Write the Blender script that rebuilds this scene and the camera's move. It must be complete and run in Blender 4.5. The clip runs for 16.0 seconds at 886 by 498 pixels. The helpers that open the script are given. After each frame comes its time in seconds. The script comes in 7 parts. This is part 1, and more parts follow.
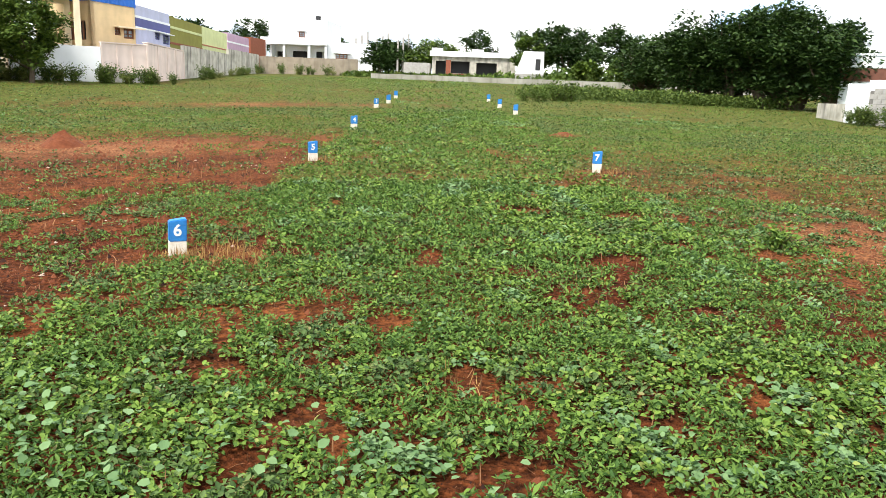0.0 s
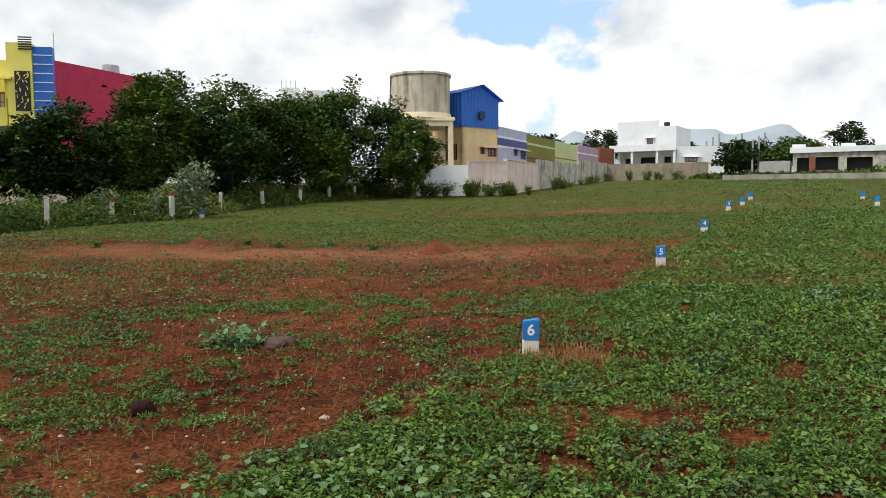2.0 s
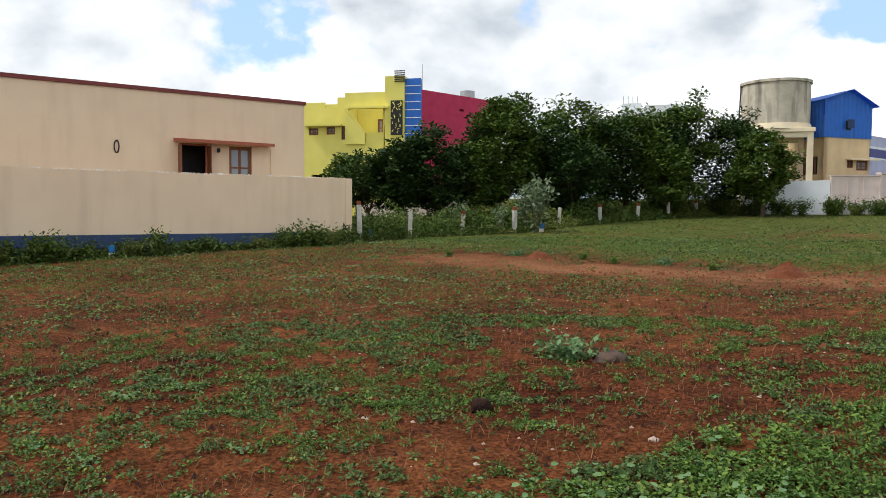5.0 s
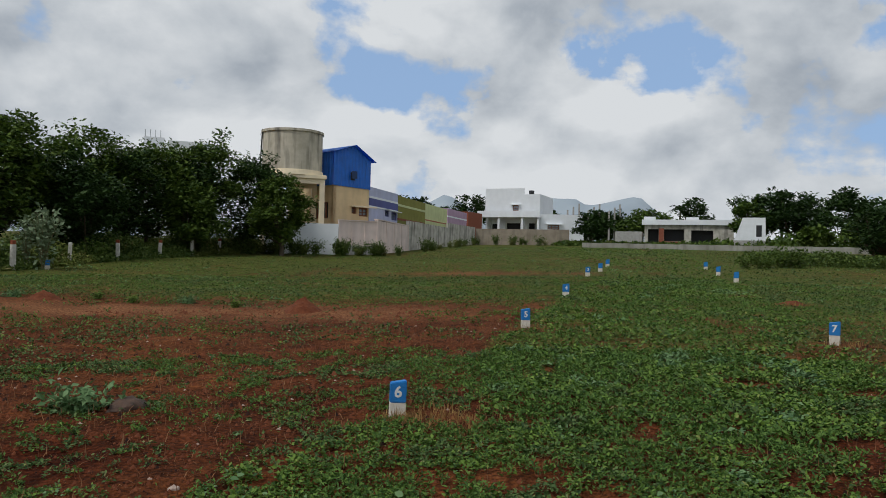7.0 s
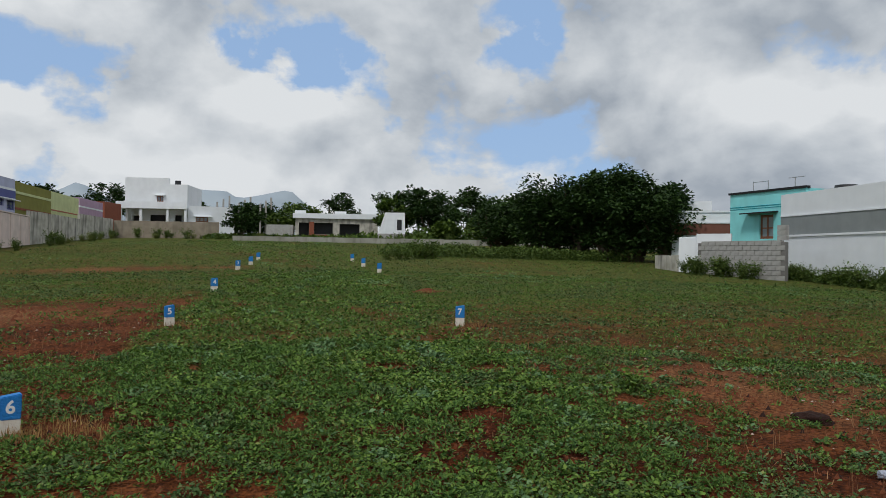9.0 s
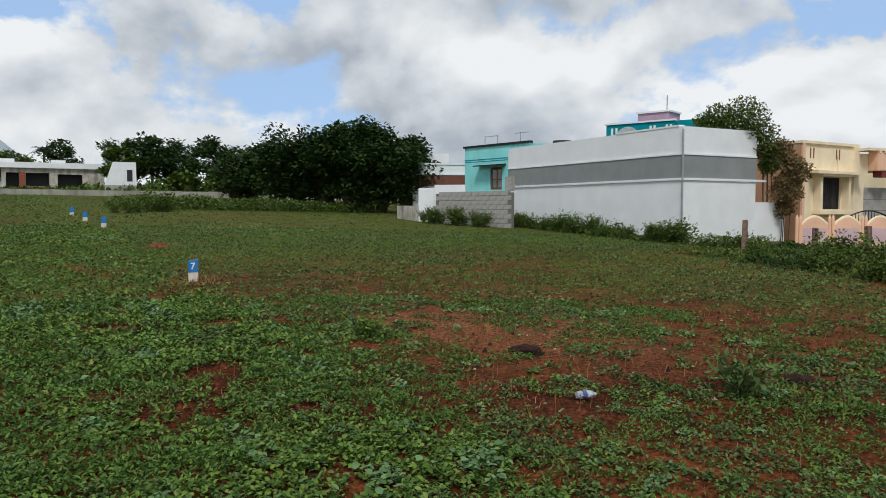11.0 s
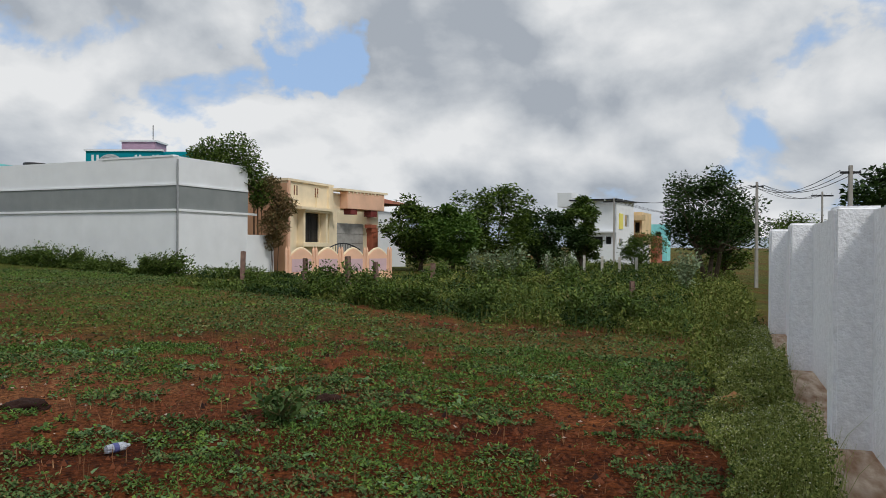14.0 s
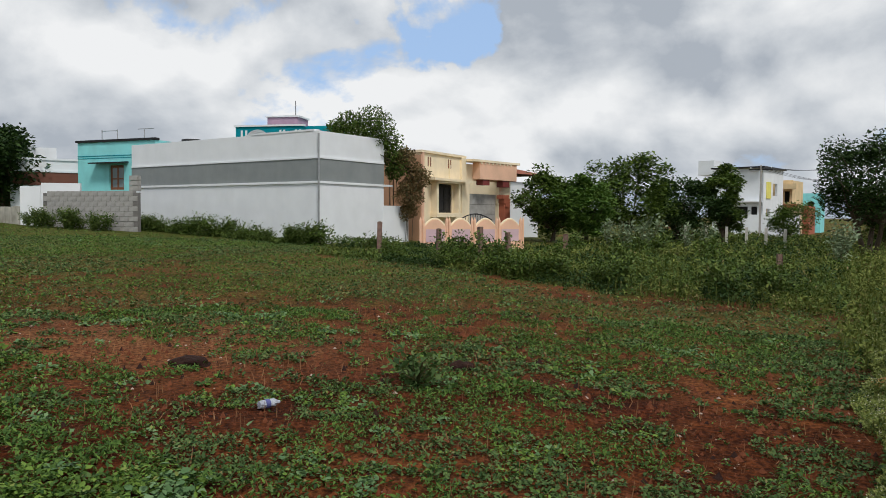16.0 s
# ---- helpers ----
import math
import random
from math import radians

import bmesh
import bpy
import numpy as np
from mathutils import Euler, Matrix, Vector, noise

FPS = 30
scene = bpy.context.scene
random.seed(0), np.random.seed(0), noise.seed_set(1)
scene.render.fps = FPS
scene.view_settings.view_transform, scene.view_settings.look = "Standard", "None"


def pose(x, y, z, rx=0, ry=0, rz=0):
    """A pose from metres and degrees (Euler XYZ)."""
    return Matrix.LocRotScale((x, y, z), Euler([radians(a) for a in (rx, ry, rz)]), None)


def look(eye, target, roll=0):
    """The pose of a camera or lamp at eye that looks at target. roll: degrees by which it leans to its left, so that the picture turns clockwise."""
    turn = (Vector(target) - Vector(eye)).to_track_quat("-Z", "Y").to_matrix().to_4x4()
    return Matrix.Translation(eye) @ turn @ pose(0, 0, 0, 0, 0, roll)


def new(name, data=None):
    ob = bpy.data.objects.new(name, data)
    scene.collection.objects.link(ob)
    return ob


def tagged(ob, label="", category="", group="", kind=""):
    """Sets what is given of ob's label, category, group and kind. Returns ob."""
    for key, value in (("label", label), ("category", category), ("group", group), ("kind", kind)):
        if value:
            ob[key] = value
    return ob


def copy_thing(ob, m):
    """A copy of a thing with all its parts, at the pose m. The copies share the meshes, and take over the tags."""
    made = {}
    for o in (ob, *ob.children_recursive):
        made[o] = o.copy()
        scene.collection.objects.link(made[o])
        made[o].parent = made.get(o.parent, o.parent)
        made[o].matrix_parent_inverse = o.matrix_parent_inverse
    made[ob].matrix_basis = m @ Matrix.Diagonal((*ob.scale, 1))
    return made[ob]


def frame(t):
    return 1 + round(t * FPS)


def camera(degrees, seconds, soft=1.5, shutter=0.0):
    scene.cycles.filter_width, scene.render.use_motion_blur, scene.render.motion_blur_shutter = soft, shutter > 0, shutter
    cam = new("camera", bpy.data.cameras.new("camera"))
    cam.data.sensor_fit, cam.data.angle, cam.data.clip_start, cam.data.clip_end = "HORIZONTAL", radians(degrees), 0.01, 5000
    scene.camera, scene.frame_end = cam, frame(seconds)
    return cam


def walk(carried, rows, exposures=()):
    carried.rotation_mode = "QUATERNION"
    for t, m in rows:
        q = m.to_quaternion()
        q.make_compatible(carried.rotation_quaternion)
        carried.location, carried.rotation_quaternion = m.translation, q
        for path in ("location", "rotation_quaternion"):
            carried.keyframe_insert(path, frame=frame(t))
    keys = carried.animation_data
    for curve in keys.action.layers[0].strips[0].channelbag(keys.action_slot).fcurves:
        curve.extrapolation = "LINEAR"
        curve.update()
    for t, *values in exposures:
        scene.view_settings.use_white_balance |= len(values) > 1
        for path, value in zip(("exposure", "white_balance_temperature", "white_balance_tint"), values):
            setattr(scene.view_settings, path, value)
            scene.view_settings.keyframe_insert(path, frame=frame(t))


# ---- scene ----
cam = camera(61.5, 16.0, soft=0.55)
PATH = [
    (0, (0.292, -1.680, 1.795), (0.788, 0.215, 1.387), 2.0),
    (0.5, (0.261, -1.737, 1.801), (0.594, 0.202, 1.442), 2.0),
    (1, (0.260, -1.778, 1.805), (0.307, 0.202, 1.529), 0.9),
    (1.5, (0.262, -1.820, 1.815), (0.066, 0.163, 1.638), -0.1),
    (2, (0.258, -1.834, 1.810), (-0.147, 0.120, 1.667), -0.5),
    (2.5, (0.237, -1.854, 1.815), (-0.370, 0.046, 1.669), -0.7),
    (3, (0.242, -1.864, 1.813), (-0.591, -0.051, 1.669), -0.6),
    (3.5, (0.267, -1.880, 1.812), (-0.778, -0.180, 1.666), -0.3),
    (3.7, (0.277, -1.878, 1.808), (-0.836, -0.221, 1.667), -0.1),
    (4.7, (0.274, -1.867, 1.808), (-0.952, -0.291, 1.705), 0.3),
    (5.8, (0.272, -1.857, 1.809), (-0.657, -0.086, 1.743), 0.8),
    (6, (0.252, -1.863, 1.814), (-0.549, -0.031, 1.758), 1.1),
    (6.5, (0.250, -1.790, 1.798), (-0.187, 0.162, 1.784), 1.4),
    (7, (0.245, -1.762, 1.800), (0.185, 0.237, 1.821), 1.3),
    (7.5, (0.263, -1.741, 1.807), (0.514, 0.242, 1.861), 1.1),
    (8, (0.280, -1.702, 1.801), (0.726, 0.247, 1.858), 0.9),
    (8.5, (0.292, -1.724, 1.798), (0.932, 0.170, 1.838), 0.7),
    (9, (0.302, -1.717, 1.790), (1.135, 0.102, 1.809), 0.7),
    (9.2, (0.328, -1.704, 1.796), (1.232, 0.080, 1.808), 0.5),
    (11.3, (0.497, -1.696, 1.747), (1.954, -0.331, 1.635), 0.1),
    (11.5, (0.497, -1.697, 1.743), (2.004, -0.386, 1.630), 0.1),
    (12, (0.541, -1.652, 1.725), (2.163, -0.487, 1.614), 1.0),
    (12.5, (0.627, -1.494, 1.700), (2.392, -0.555, 1.659), 2.6),
    (13, (0.653, -1.317, 1.695), (2.543, -0.664, 1.745), 2.0),
    (13.5, (0.626, -1.192, 1.689), (2.586, -0.799, 1.716), 0.5),
    (14, (0.641, -1.141, 1.678), (2.622, -0.868, 1.669), 0.3),
    (14.5, (0.647, -1.151, 1.681), (2.631, -0.901, 1.654), 0.4),
    (15, (0.637, -1.161, 1.675), (2.615, -0.874, 1.617), 0.4),
    (15.5, (0.626, -1.159, 1.668), (2.585, -0.764, 1.585), 0.4),
    (16, (0.587, -1.147, 1.681), (2.487, -0.531, 1.591), 0.3),
]
EXPOSURES = [(0.0, 1.45, 6600, 9), (0.5, 1.3, 6600, 9), (1.0, 0.9, 6600, 9), (1.5, 0.38, 6560, 8), (2.5, 0.40, 6480, 8), (3.5, 0.50, 6380, 8), (6.0, 0.05, 6300, 8), (7.0, -0.4, 6180, 8), (9.0, -0.33, 6200, 8), (12.0, -0.02, 6280, 8),
             (13.0, -0.16, 6300, 9), (14.5, -0.22, 6350, 9), (16.0, -0.08, 6350, 9)]
walk(cam, [(t, look(eye, target, roll)) for t, eye, target, roll in PATH], exposures=EXPOSURES)

# ---- world, sun ----
SUN_EL, SUN_AZ = radians(52), radians(230)
world = bpy.data.worlds.new("sky_world")
scene.world = world
world.use_nodes = True
wn, wl = world.node_tree.nodes, world.node_tree.links
wn.clear()
w_out = wn.new("ShaderNodeOutputWorld")
w_bg = wn.new("ShaderNodeBackground")
w_sky = wn.new("ShaderNodeTexSky")
w_sky.sky_type, w_sky.sun_disc = "NISHITA", False
w_sky.sun_elevation, w_sky.sun_rotation = SUN_EL, SUN_AZ
w_bg.inputs["Strength"].default_value = 0.1


def wnode(kind, **kw):
    n = wn.new(kind)
    for k, v in kw.items():
        n.inputs[k].default_value = v
    return n


# broken cumulus: a thick deck with a few blue gaps, puffs lit from above
w_tc = wn.new("ShaderNodeTexCoord")
w_map = wn.new("ShaderNodeMapping")
w_map.inputs["Scale"].default_value = (1.0, 1.0, 1.5)
w_map.inputs["Location"].default_value = (0.35, 0.1, 0.0)
wl.new(w_tc.outputs["Generated"], w_map.inputs["Vector"])


def wmath(op, a, b):
    n = wn.new("ShaderNodeMath")
    n.operation = op
    for i, v in enumerate((a, b)):
        if isinstance(v, (int, float)):
            n.inputs[i].default_value = v
        else:
            wl.new(v, n.inputs[i])
    return n.outputs[0]


def cloud_noise(shift, scale, detail, rough):
    """Cloud thickness, looked up at a shifted place."""
    off = wn.new("ShaderNodeVectorMath")
    off.operation, off.inputs[1].default_value = "ADD", shift
    wl.new(w_map.outputs[0], off.inputs[0])
    n = wnode("ShaderNodeTexNoise", Scale=scale, Detail=detail, Roughness=rough, Distortion=0.15)
    wl.new(off.outputs[0], n.inputs["Vector"])
    return n.outputs["Fac"]


w_ragged = wnode("ShaderNodeTexNoise", Scale=6.0, Detail=6.0, Roughness=0.55)
wl.new(w_tc.outputs["Generated"], w_ragged.inputs["Vector"])
w_shift = wn.new("ShaderNodeVectorMath")
w_shift.operation, w_shift.inputs[1].default_value, w_shift.inputs[2].default_value = "MULTIPLY_ADD", (0.42, 0.42, 0.32), (-0.21, -0.21, -0.16)
wl.new(w_ragged.outputs["Color"], w_shift.inputs[0])
w_dir = wn.new("ShaderNodeVectorMath")
w_dir.operation = "ADD"
wl.new(w_tc.outputs["Generated"], w_dir.inputs[0]); wl.new(w_shift.outputs[0], w_dir.inputs[1])
w_unit = wn.new("ShaderNodeVectorMath")
w_unit.operation = "NORMALIZE"
wl.new(w_dir.outputs[0], w_unit.inputs[0])


def toward(az, el, wide, amount):
    """A soft, ragged region of the sky."""
    az, el = radians(az), radians(el)
    d = wn.new("ShaderNodeVectorMath")
    d.operation, d.inputs[1].default_value = "DOT_PRODUCT", (math.sin(az) * math.cos(el), math.cos(az) * math.cos(el), math.sin(el))
    wl.new(w_unit.outputs[0], d.inputs[0])
    m = wn.new("ShaderNodeMapRange")
    m.interpolation_type = "SMOOTHSTEP"
    m.inputs[1].default_value, m.inputs[2].default_value, m.inputs[3].default_value, m.inputs[4].default_value = math.cos(radians(wide)), 1.0, 0.0, amount
    wl.new(d.outputs["Value"], m.inputs[0])
    return m.outputs[0]


w_thick = wmath("ADD", wmath("MULTIPLY", cloud_noise((0, 0, 0), 4.6, 11.0, 0.54), 0.75), wmath("MULTIPLY", cloud_noise((5.1, 2.3, 0.7), 1.7, 6.0, 0.5), 0.25))
w_above = wmath("ADD", wmath("MULTIPLY", cloud_noise((-0.015, -0.015, 0.06), 4.6, 3.0, 0.5), 0.75), wmath("MULTIPLY", cloud_noise((5.085, 2.285, 0.76), 1.7, 3.0, 0.5), 0.25))
w_cover = wmath("ADD", wmath("MULTIPLY", wmath("SUBTRACT", w_thick, 0.5), 1.3), 0.635)
for az, el, wide, amount in ((-6, 18, 8, -0.14), (15, 14.5, 8, -0.15), (20, 12, 7, -0.08), (28, 18, 7, -0.13), (31, 10, 9, -0.14), (71.4, 14, 4.5, -0.13), (5, 8, 10, 0.10), (84, 8, 12, 0.06), (-12, 9, 9, 0.08), (23, 17, 4, 0.06), (48, 12, 10, 0.10), (90, 12, 14, 0.10), (-32, 10, 14, 0.08)):
    w_cover = wmath("ADD", w_cover, toward(az, el, wide, amount))
w_mask = wn.new("ShaderNodeValToRGB")
w_mask.color_ramp.elements[0].position, w_mask.color_ramp.elements[1].position = 0.48, 0.55
wl.new(w_cover, w_mask.inputs[0])
w_lit = wmath("ADD", wmath("MULTIPLY", wmath("SUBTRACT", w_thick, w_above), 2.6), 0.56)
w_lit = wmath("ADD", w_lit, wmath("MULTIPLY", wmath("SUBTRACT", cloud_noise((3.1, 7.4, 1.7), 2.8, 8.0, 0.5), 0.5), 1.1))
for az, el, wide, amount in ((36, 16, 8, -0.25), (82, 17, 13, -0.28), (-31, 12, 9, -0.15), (7, 13, 6, -0.12), (8, 6, 12, 0.14), (62, 13, 9, 0.12), (-14, 9, 26, 0.14)):
    w_lit = wmath("ADD", w_lit, toward(az, el, wide, amount))
w_shade = wn.new("ShaderNodeValToRGB")
e = w_shade.color_ramp.elements
e[0].position, e[0].color = 0.22, (4.4, 4.75, 5.25, 1)
e[1].position, e[1].color = 0.85, (9.3, 9.25, 9.2, 1)
m_ = e.new(0.52); m_.color = (6.8, 7.0, 7.25, 1)
wl.new(w_lit, w_shade.inputs[0])
w_blue = wn.new("ShaderNodeMixRGB"); w_blue.inputs[0].default_value = 0.75
w_blue.inputs[2].default_value = (4.5, 6.4, 9.6, 1)
wl.new(w_sky.outputs[0], w_blue.inputs[1])
w_mix = wn.new("ShaderNodeMixRGB")
wl.new(w_mask.outputs[0], w_mix.inputs[0]); wl.new(w_blue.outputs[0], w_mix.inputs[1]); wl.new(w_shade.outputs[0], w_mix.inputs[2])
wl.new(w_mix.outputs[0], w_bg.inputs["Color"])
wl.new(w_bg.outputs[0], w_out.inputs["Surface"])

sun_data = bpy.data.lights.new("sun", "SUN")
sun_data.energy, sun_data.angle, sun_data.color = 2.0, radians(10), (1.0, 0.95, 0.88)
sun = new("sun", sun_data)
sun.matrix_world = look((30 * math.sin(SUN_AZ) * math.cos(SUN_EL), 30 * math.cos(SUN_AZ) * math.cos(SUN_EL), 30 * math.sin(SUN_EL)), (0, 0, 0))

# ---- materials ----


def mat(name, col, rough=0.8, col2=None, scale=6.0, bump=0.0, bscale=40.0, metal=0.0, stain=None, stain_amt=0.0, detail=6.0, stretch=(1, 1, 1), bdist=0.02):
    m = bpy.data.materials.new(name)
    m.use_nodes = True
    n, l = m.node_tree.nodes, m.node_tree.links
    b = n["Principled BSDF"]
    b.inputs["Roughness"].default_value, b.inputs["Metallic"].default_value = rough, metal
    b.inputs["Specular IOR Level"].default_value = 0.5 if rough < 0.65 else 0.2
    tc = n.new("ShaderNodeTexCoord")
    mp = n.new("ShaderNodeMapping")
    mp.inputs["Scale"].default_value = stretch
    l.new(tc.outputs["Object"], mp.inputs["Vector"])
    nz = n.new("ShaderNodeTexNoise")
    nz.inputs["Scale"].default_value, nz.inputs["Detail"].default_value = scale, detail
    l.new(mp.outputs[0], nz.inputs["Vector"])
    mix = n.new("ShaderNodeMixRGB")
    mix.inputs[1].default_value = (*col, 1)
    mix.inputs[2].default_value = (*(col2 or [c * 0.82 for c in col]), 1)
    rp = n.new("ShaderNodeValToRGB")
    rp.color_ramp.elements[0].position, rp.color_ramp.elements[1].position = 0.35, 0.68
    l.new(nz.outputs["Fac"], rp.inputs[0])
    l.new(rp.outputs[0], mix.inputs[0])
    last = mix.outputs[0]
    if stain:
        n2 = n.new("ShaderNodeTexNoise")
        n2.inputs["Scale"].default_value, n2.inputs["Detail"].default_value = 1.3, 8
        mp2 = n.new("ShaderNodeMapping")
        mp2.inputs["Scale"].default_value = (1.6, 1.6, 0.22)
        l.new(tc.outputs["Object"], mp2.inputs["Vector"])
        l.new(mp2.outputs[0], n2.inputs["Vector"])
        r2 = n.new("ShaderNodeValToRGB")
        r2.color_ramp.elements[0].position, r2.color_ramp.elements[1].position = 0.48, 0.72
        l.new(n2.outputs["Fac"], r2.inputs[0])
        mu = n.new("ShaderNodeMath"); mu.operation = "MULTIPLY"; mu.inputs[1].default_value = stain_amt
        l.new(r2.outputs[0], mu.inputs[0])
        m2 = n.new("ShaderNodeMixRGB")
        m2.inputs[2].default_value = (*stain, 1)
        l.new(mu.outputs[0], m2.inputs[0]); l.new(last, m2.inputs[1])
        last = m2.outputs[0]
    l.new(last, b.inputs["Base Color"])
    if bump:
        n3 = n.new("ShaderNodeTexNoise")
        n3.inputs["Scale"].default_value, n3.inputs["Detail"].default_value = bscale, 8
        l.new(tc.outputs["Object"], n3.inputs["Vector"])
        bp = n.new("ShaderNodeBump")
        bp.inputs["Strength"].default_value, bp.inputs["Distance"].default_value = bump, bdist
        l.new(n3.outputs["Fac"], bp.inputs["Height"])
        l.new(bp.outputs[0], b.inputs["Normal"])
    return m


def leaf_mat(name, a, b_, c=None, gloss=0.45):
    """Leaves whose colour changes from leaf to leaf, with some light passing through."""
    m = bpy.data.materials.new(name)
    m.use_nodes = True
    n, l = m.node_tree.nodes, m.node_tree.links
    b = n["Principled BSDF"]
    b.inputs["Roughness"].default_value = gloss + 0.15
    b.inputs["Specular IOR Level"].default_value = 0.16
    g = n.new("ShaderNodeNewGeometry")
    rp = n.new("ShaderNodeValToRGB")
    rp.color_ramp.elements[0].color, rp.color_ramp.elements[1].color = (*a, 1), (*b_, 1)
    if c:
        el = rp.color_ramp.elements.new(0.93)
        el.color = (*b_, 1)
        rp.color_ramp.elements[2].color = (*c, 1)
    l.new(g.outputs["Random Per Island"], rp.inputs[0])
    l.new(rp.outputs[0], b.inputs["Base Color"])
    tr = n.new("ShaderNodeBsdfTranslucent")
    l.new(rp.outputs[0], tr.inputs["Color"])
    mx = n.new("ShaderNodeMixShader")
    mx.inputs[0].default_value = 0.16
    l.new(b.outputs[0], mx.inputs[1]); l.new(tr.outputs[0], mx.inputs[2])
    l.new(mx.outputs[0], n["Material Output"].inputs["Surface"])
    return m


M_WHITE = mat("white_paint", (0.82, 0.84, 0.86), 0.75, (0.76, 0.78, 0.80), 1.2, 0.15, 30, stain=(0.55, 0.55, 0.53), stain_amt=0.07)
M_WALLWHITE = mat("rough_whitewash", (0.93, 0.94, 0.97), 0.85, (0.83, 0.84, 0.87), 14.0, 0.8, 26, stain=(0.55, 0.54, 0.53), stain_amt=0.22, detail=10, bdist=0.02)
M_GREYBAND = mat("grey_paint", (0.27, 0.29, 0.29), 0.75, (0.23, 0.25, 0.25), 1.5, 0.12, 30, stain=(0.36, 0.37, 0.36), stain_amt=0.2)
M_BEIGE = mat("beige_paint", (0.88, 0.69, 0.49), 0.8, (0.83, 0.64, 0.45), 0.8, 0.12, 30, stain=(0.40, 0.30, 0.2), stain_amt=0.18)
M_NAVY = mat("navy_paint", (0.035, 0.06, 0.14), 0.7, (0.05, 0.08, 0.16), 3, 0.1, 30)
M_MAROON = mat("maroon_paint", (0.20, 0.035, 0.03), 0.6, None, 4, 0.1, 30)
M_TERRA = mat("terracotta_paint", (0.42, 0.13, 0.075), 0.7, None, 3, 0.1, 30)
M_YELLOW = mat("yellow_paint", (0.82, 0.74, 0.19), 0.7, (0.75, 0.67, 0.16), 1.0, 0.1, 30)
M_BLUE = mat("blue_paint", (0.015, 0.15, 0.62), 0.5, None, 2, 0.05, 30)
M_MAGENTA = mat("crimson_paint", (0.56, 0.045, 0.11), 0.7, None, 2, 0.05, 30)
M_CREAM = mat("cream_paint", (0.80, 0.60, 0.35), 0.8, None, 1.2, 0.1, 30, stain=(0.4, 0.33, 0.22), stain_amt=0.2)
M_CREAM2 = mat("pale_cream_paint", (0.93, 0.79, 0.56), 0.8, None, 1.2, 0.1, 30)
M_PEACH = mat("peach_paint", (0.88, 0.55, 0.38), 0.8, None, 1.2, 0.1, 30)
M_LILAC = mat("lilac_paint", (0.68, 0.48, 0.52), 0.8, None, 1.2, 0.1, 30)
M_PINKWALL = mat("pale_pink_wall", (0.80, 0.66, 0.60), 0.85, None, 1.2, 0.2, 30, stain=(0.42, 0.35, 0.31), stain_amt=0.3)
M_LAV = mat("lavender_paint", (0.52, 0.54, 0.72), 0.8, None, 1.2, 0.1, 30)
M_INDIGO = mat("indigo_paint", (0.11, 0.12, 0.30), 0.8, None, 1.2, 0.1, 30)
M_OLIVE = mat("olive_paint", (0.25, 0.24, 0.055), 0.8, None, 1.2, 0.1, 30)
M_LIME = mat("pale_lime_paint", (0.62, 0.66, 0.34), 0.8, None, 1.2, 0.1, 30)
M_MAUVE = mat("mauve_paint", (0.50, 0.34, 0.46), 0.8, None, 1.2, 0.1, 30)
M_CYAN = mat("turquoise_paint", (0.30, 0.77, 0.78), 0.75, None, 1.2, 0.1, 30)
M_TEAL = mat("teal_paint", (0.0, 0.27, 0.34), 0.7, None, 1.2, 0.1, 30)
M_TANK = mat("weathered_concrete", (0.62, 0.56, 0.45), 0.9, (0.48, 0.43, 0.33), 2.0, 0.4, 20, stain=(0.10, 0.09, 0.075), stain_amt=0.85)
M_OLDWALL = mat("mossy_plaster", (0.60, 0.57, 0.50), 0.9, (0.34, 0.32, 0.27), 1.5, 0.5, 20, stain=(0.09, 0.085, 0.075), stain_amt=0.75)
M_BLOCK = mat("concrete_block", (0.42, 0.41, 0.39), 0.95, (0.32, 0.31, 0.29), 4.0, 0.6, 30)
M_MORTAR = mat("mortar", (0.20, 0.19, 0.18), 0.95, None, 6, 0.5, 40)
M_BRICKRED = mat("red_brick", (0.30, 0.10, 0.06), 0.9, (0.22, 0.08, 0.05), 5, 0.5, 30)
# near-black colour standing in for the shade inside rooms and openings
M_DARK = mat("painted_room_shade", (0.02, 0.02, 0.022), 0.6, None, 3)
M_WOOD = mat("brown_wood", (0.26, 0.09, 0.035), 0.5, (0.17, 0.06, 0.025), 8, 0.2, 40, stretch=(6, 6, 0.7))
M_IRON = mat("black_iron", (0.03, 0.03, 0.032), 0.5, None, 8, 0.1, 60, metal=0.6)
M_STEEL = mat("galvanised_steel", (0.45, 0.46, 0.47), 0.45, None, 8, 0.1, 60, metal=0.7)
M_CONC = mat("pole_concrete", (0.40, 0.38, 0.35), 0.9, None, 6, 0.4, 40)
M_POST = mat("fence_post_whitewash", (0.62, 0.60, 0.55), 0.9, (0.45, 0.42, 0.37), 9, 0.6, 50)
M_RUST = mat("red_oxide", (0.28, 0.08, 0.04), 0.85, None, 9, 0.4, 50)
M_GRANITE = mat("rough_granite", (0.24, 0.15, 0.12), 0.9, (0.14, 0.09, 0.075), 9, 0.8, 40)
M_STONEWHITE = mat("stone_white_paint", (0.75, 0.72, 0.64), 0.75, (0.62, 0.56, 0.46), 14, 0.5, 60, stain=(0.42, 0.27, 0.16), stain_amt=0.35)
M_STONEBLUE = mat("stone_blue_paint", (0.01, 0.20, 0.56), 0.6, (0.015, 0.16, 0.45), 12, 0.5, 60)
M_NUMBER = mat("number_white_paint", (0.8, 0.8, 0.78), 0.7, None, 20)
M_BARK = mat("bark", (0.11, 0.085, 0.06), 0.95, (0.06, 0.045, 0.032), 8, 0.9, 30, stretch=(3, 3, 0.6))
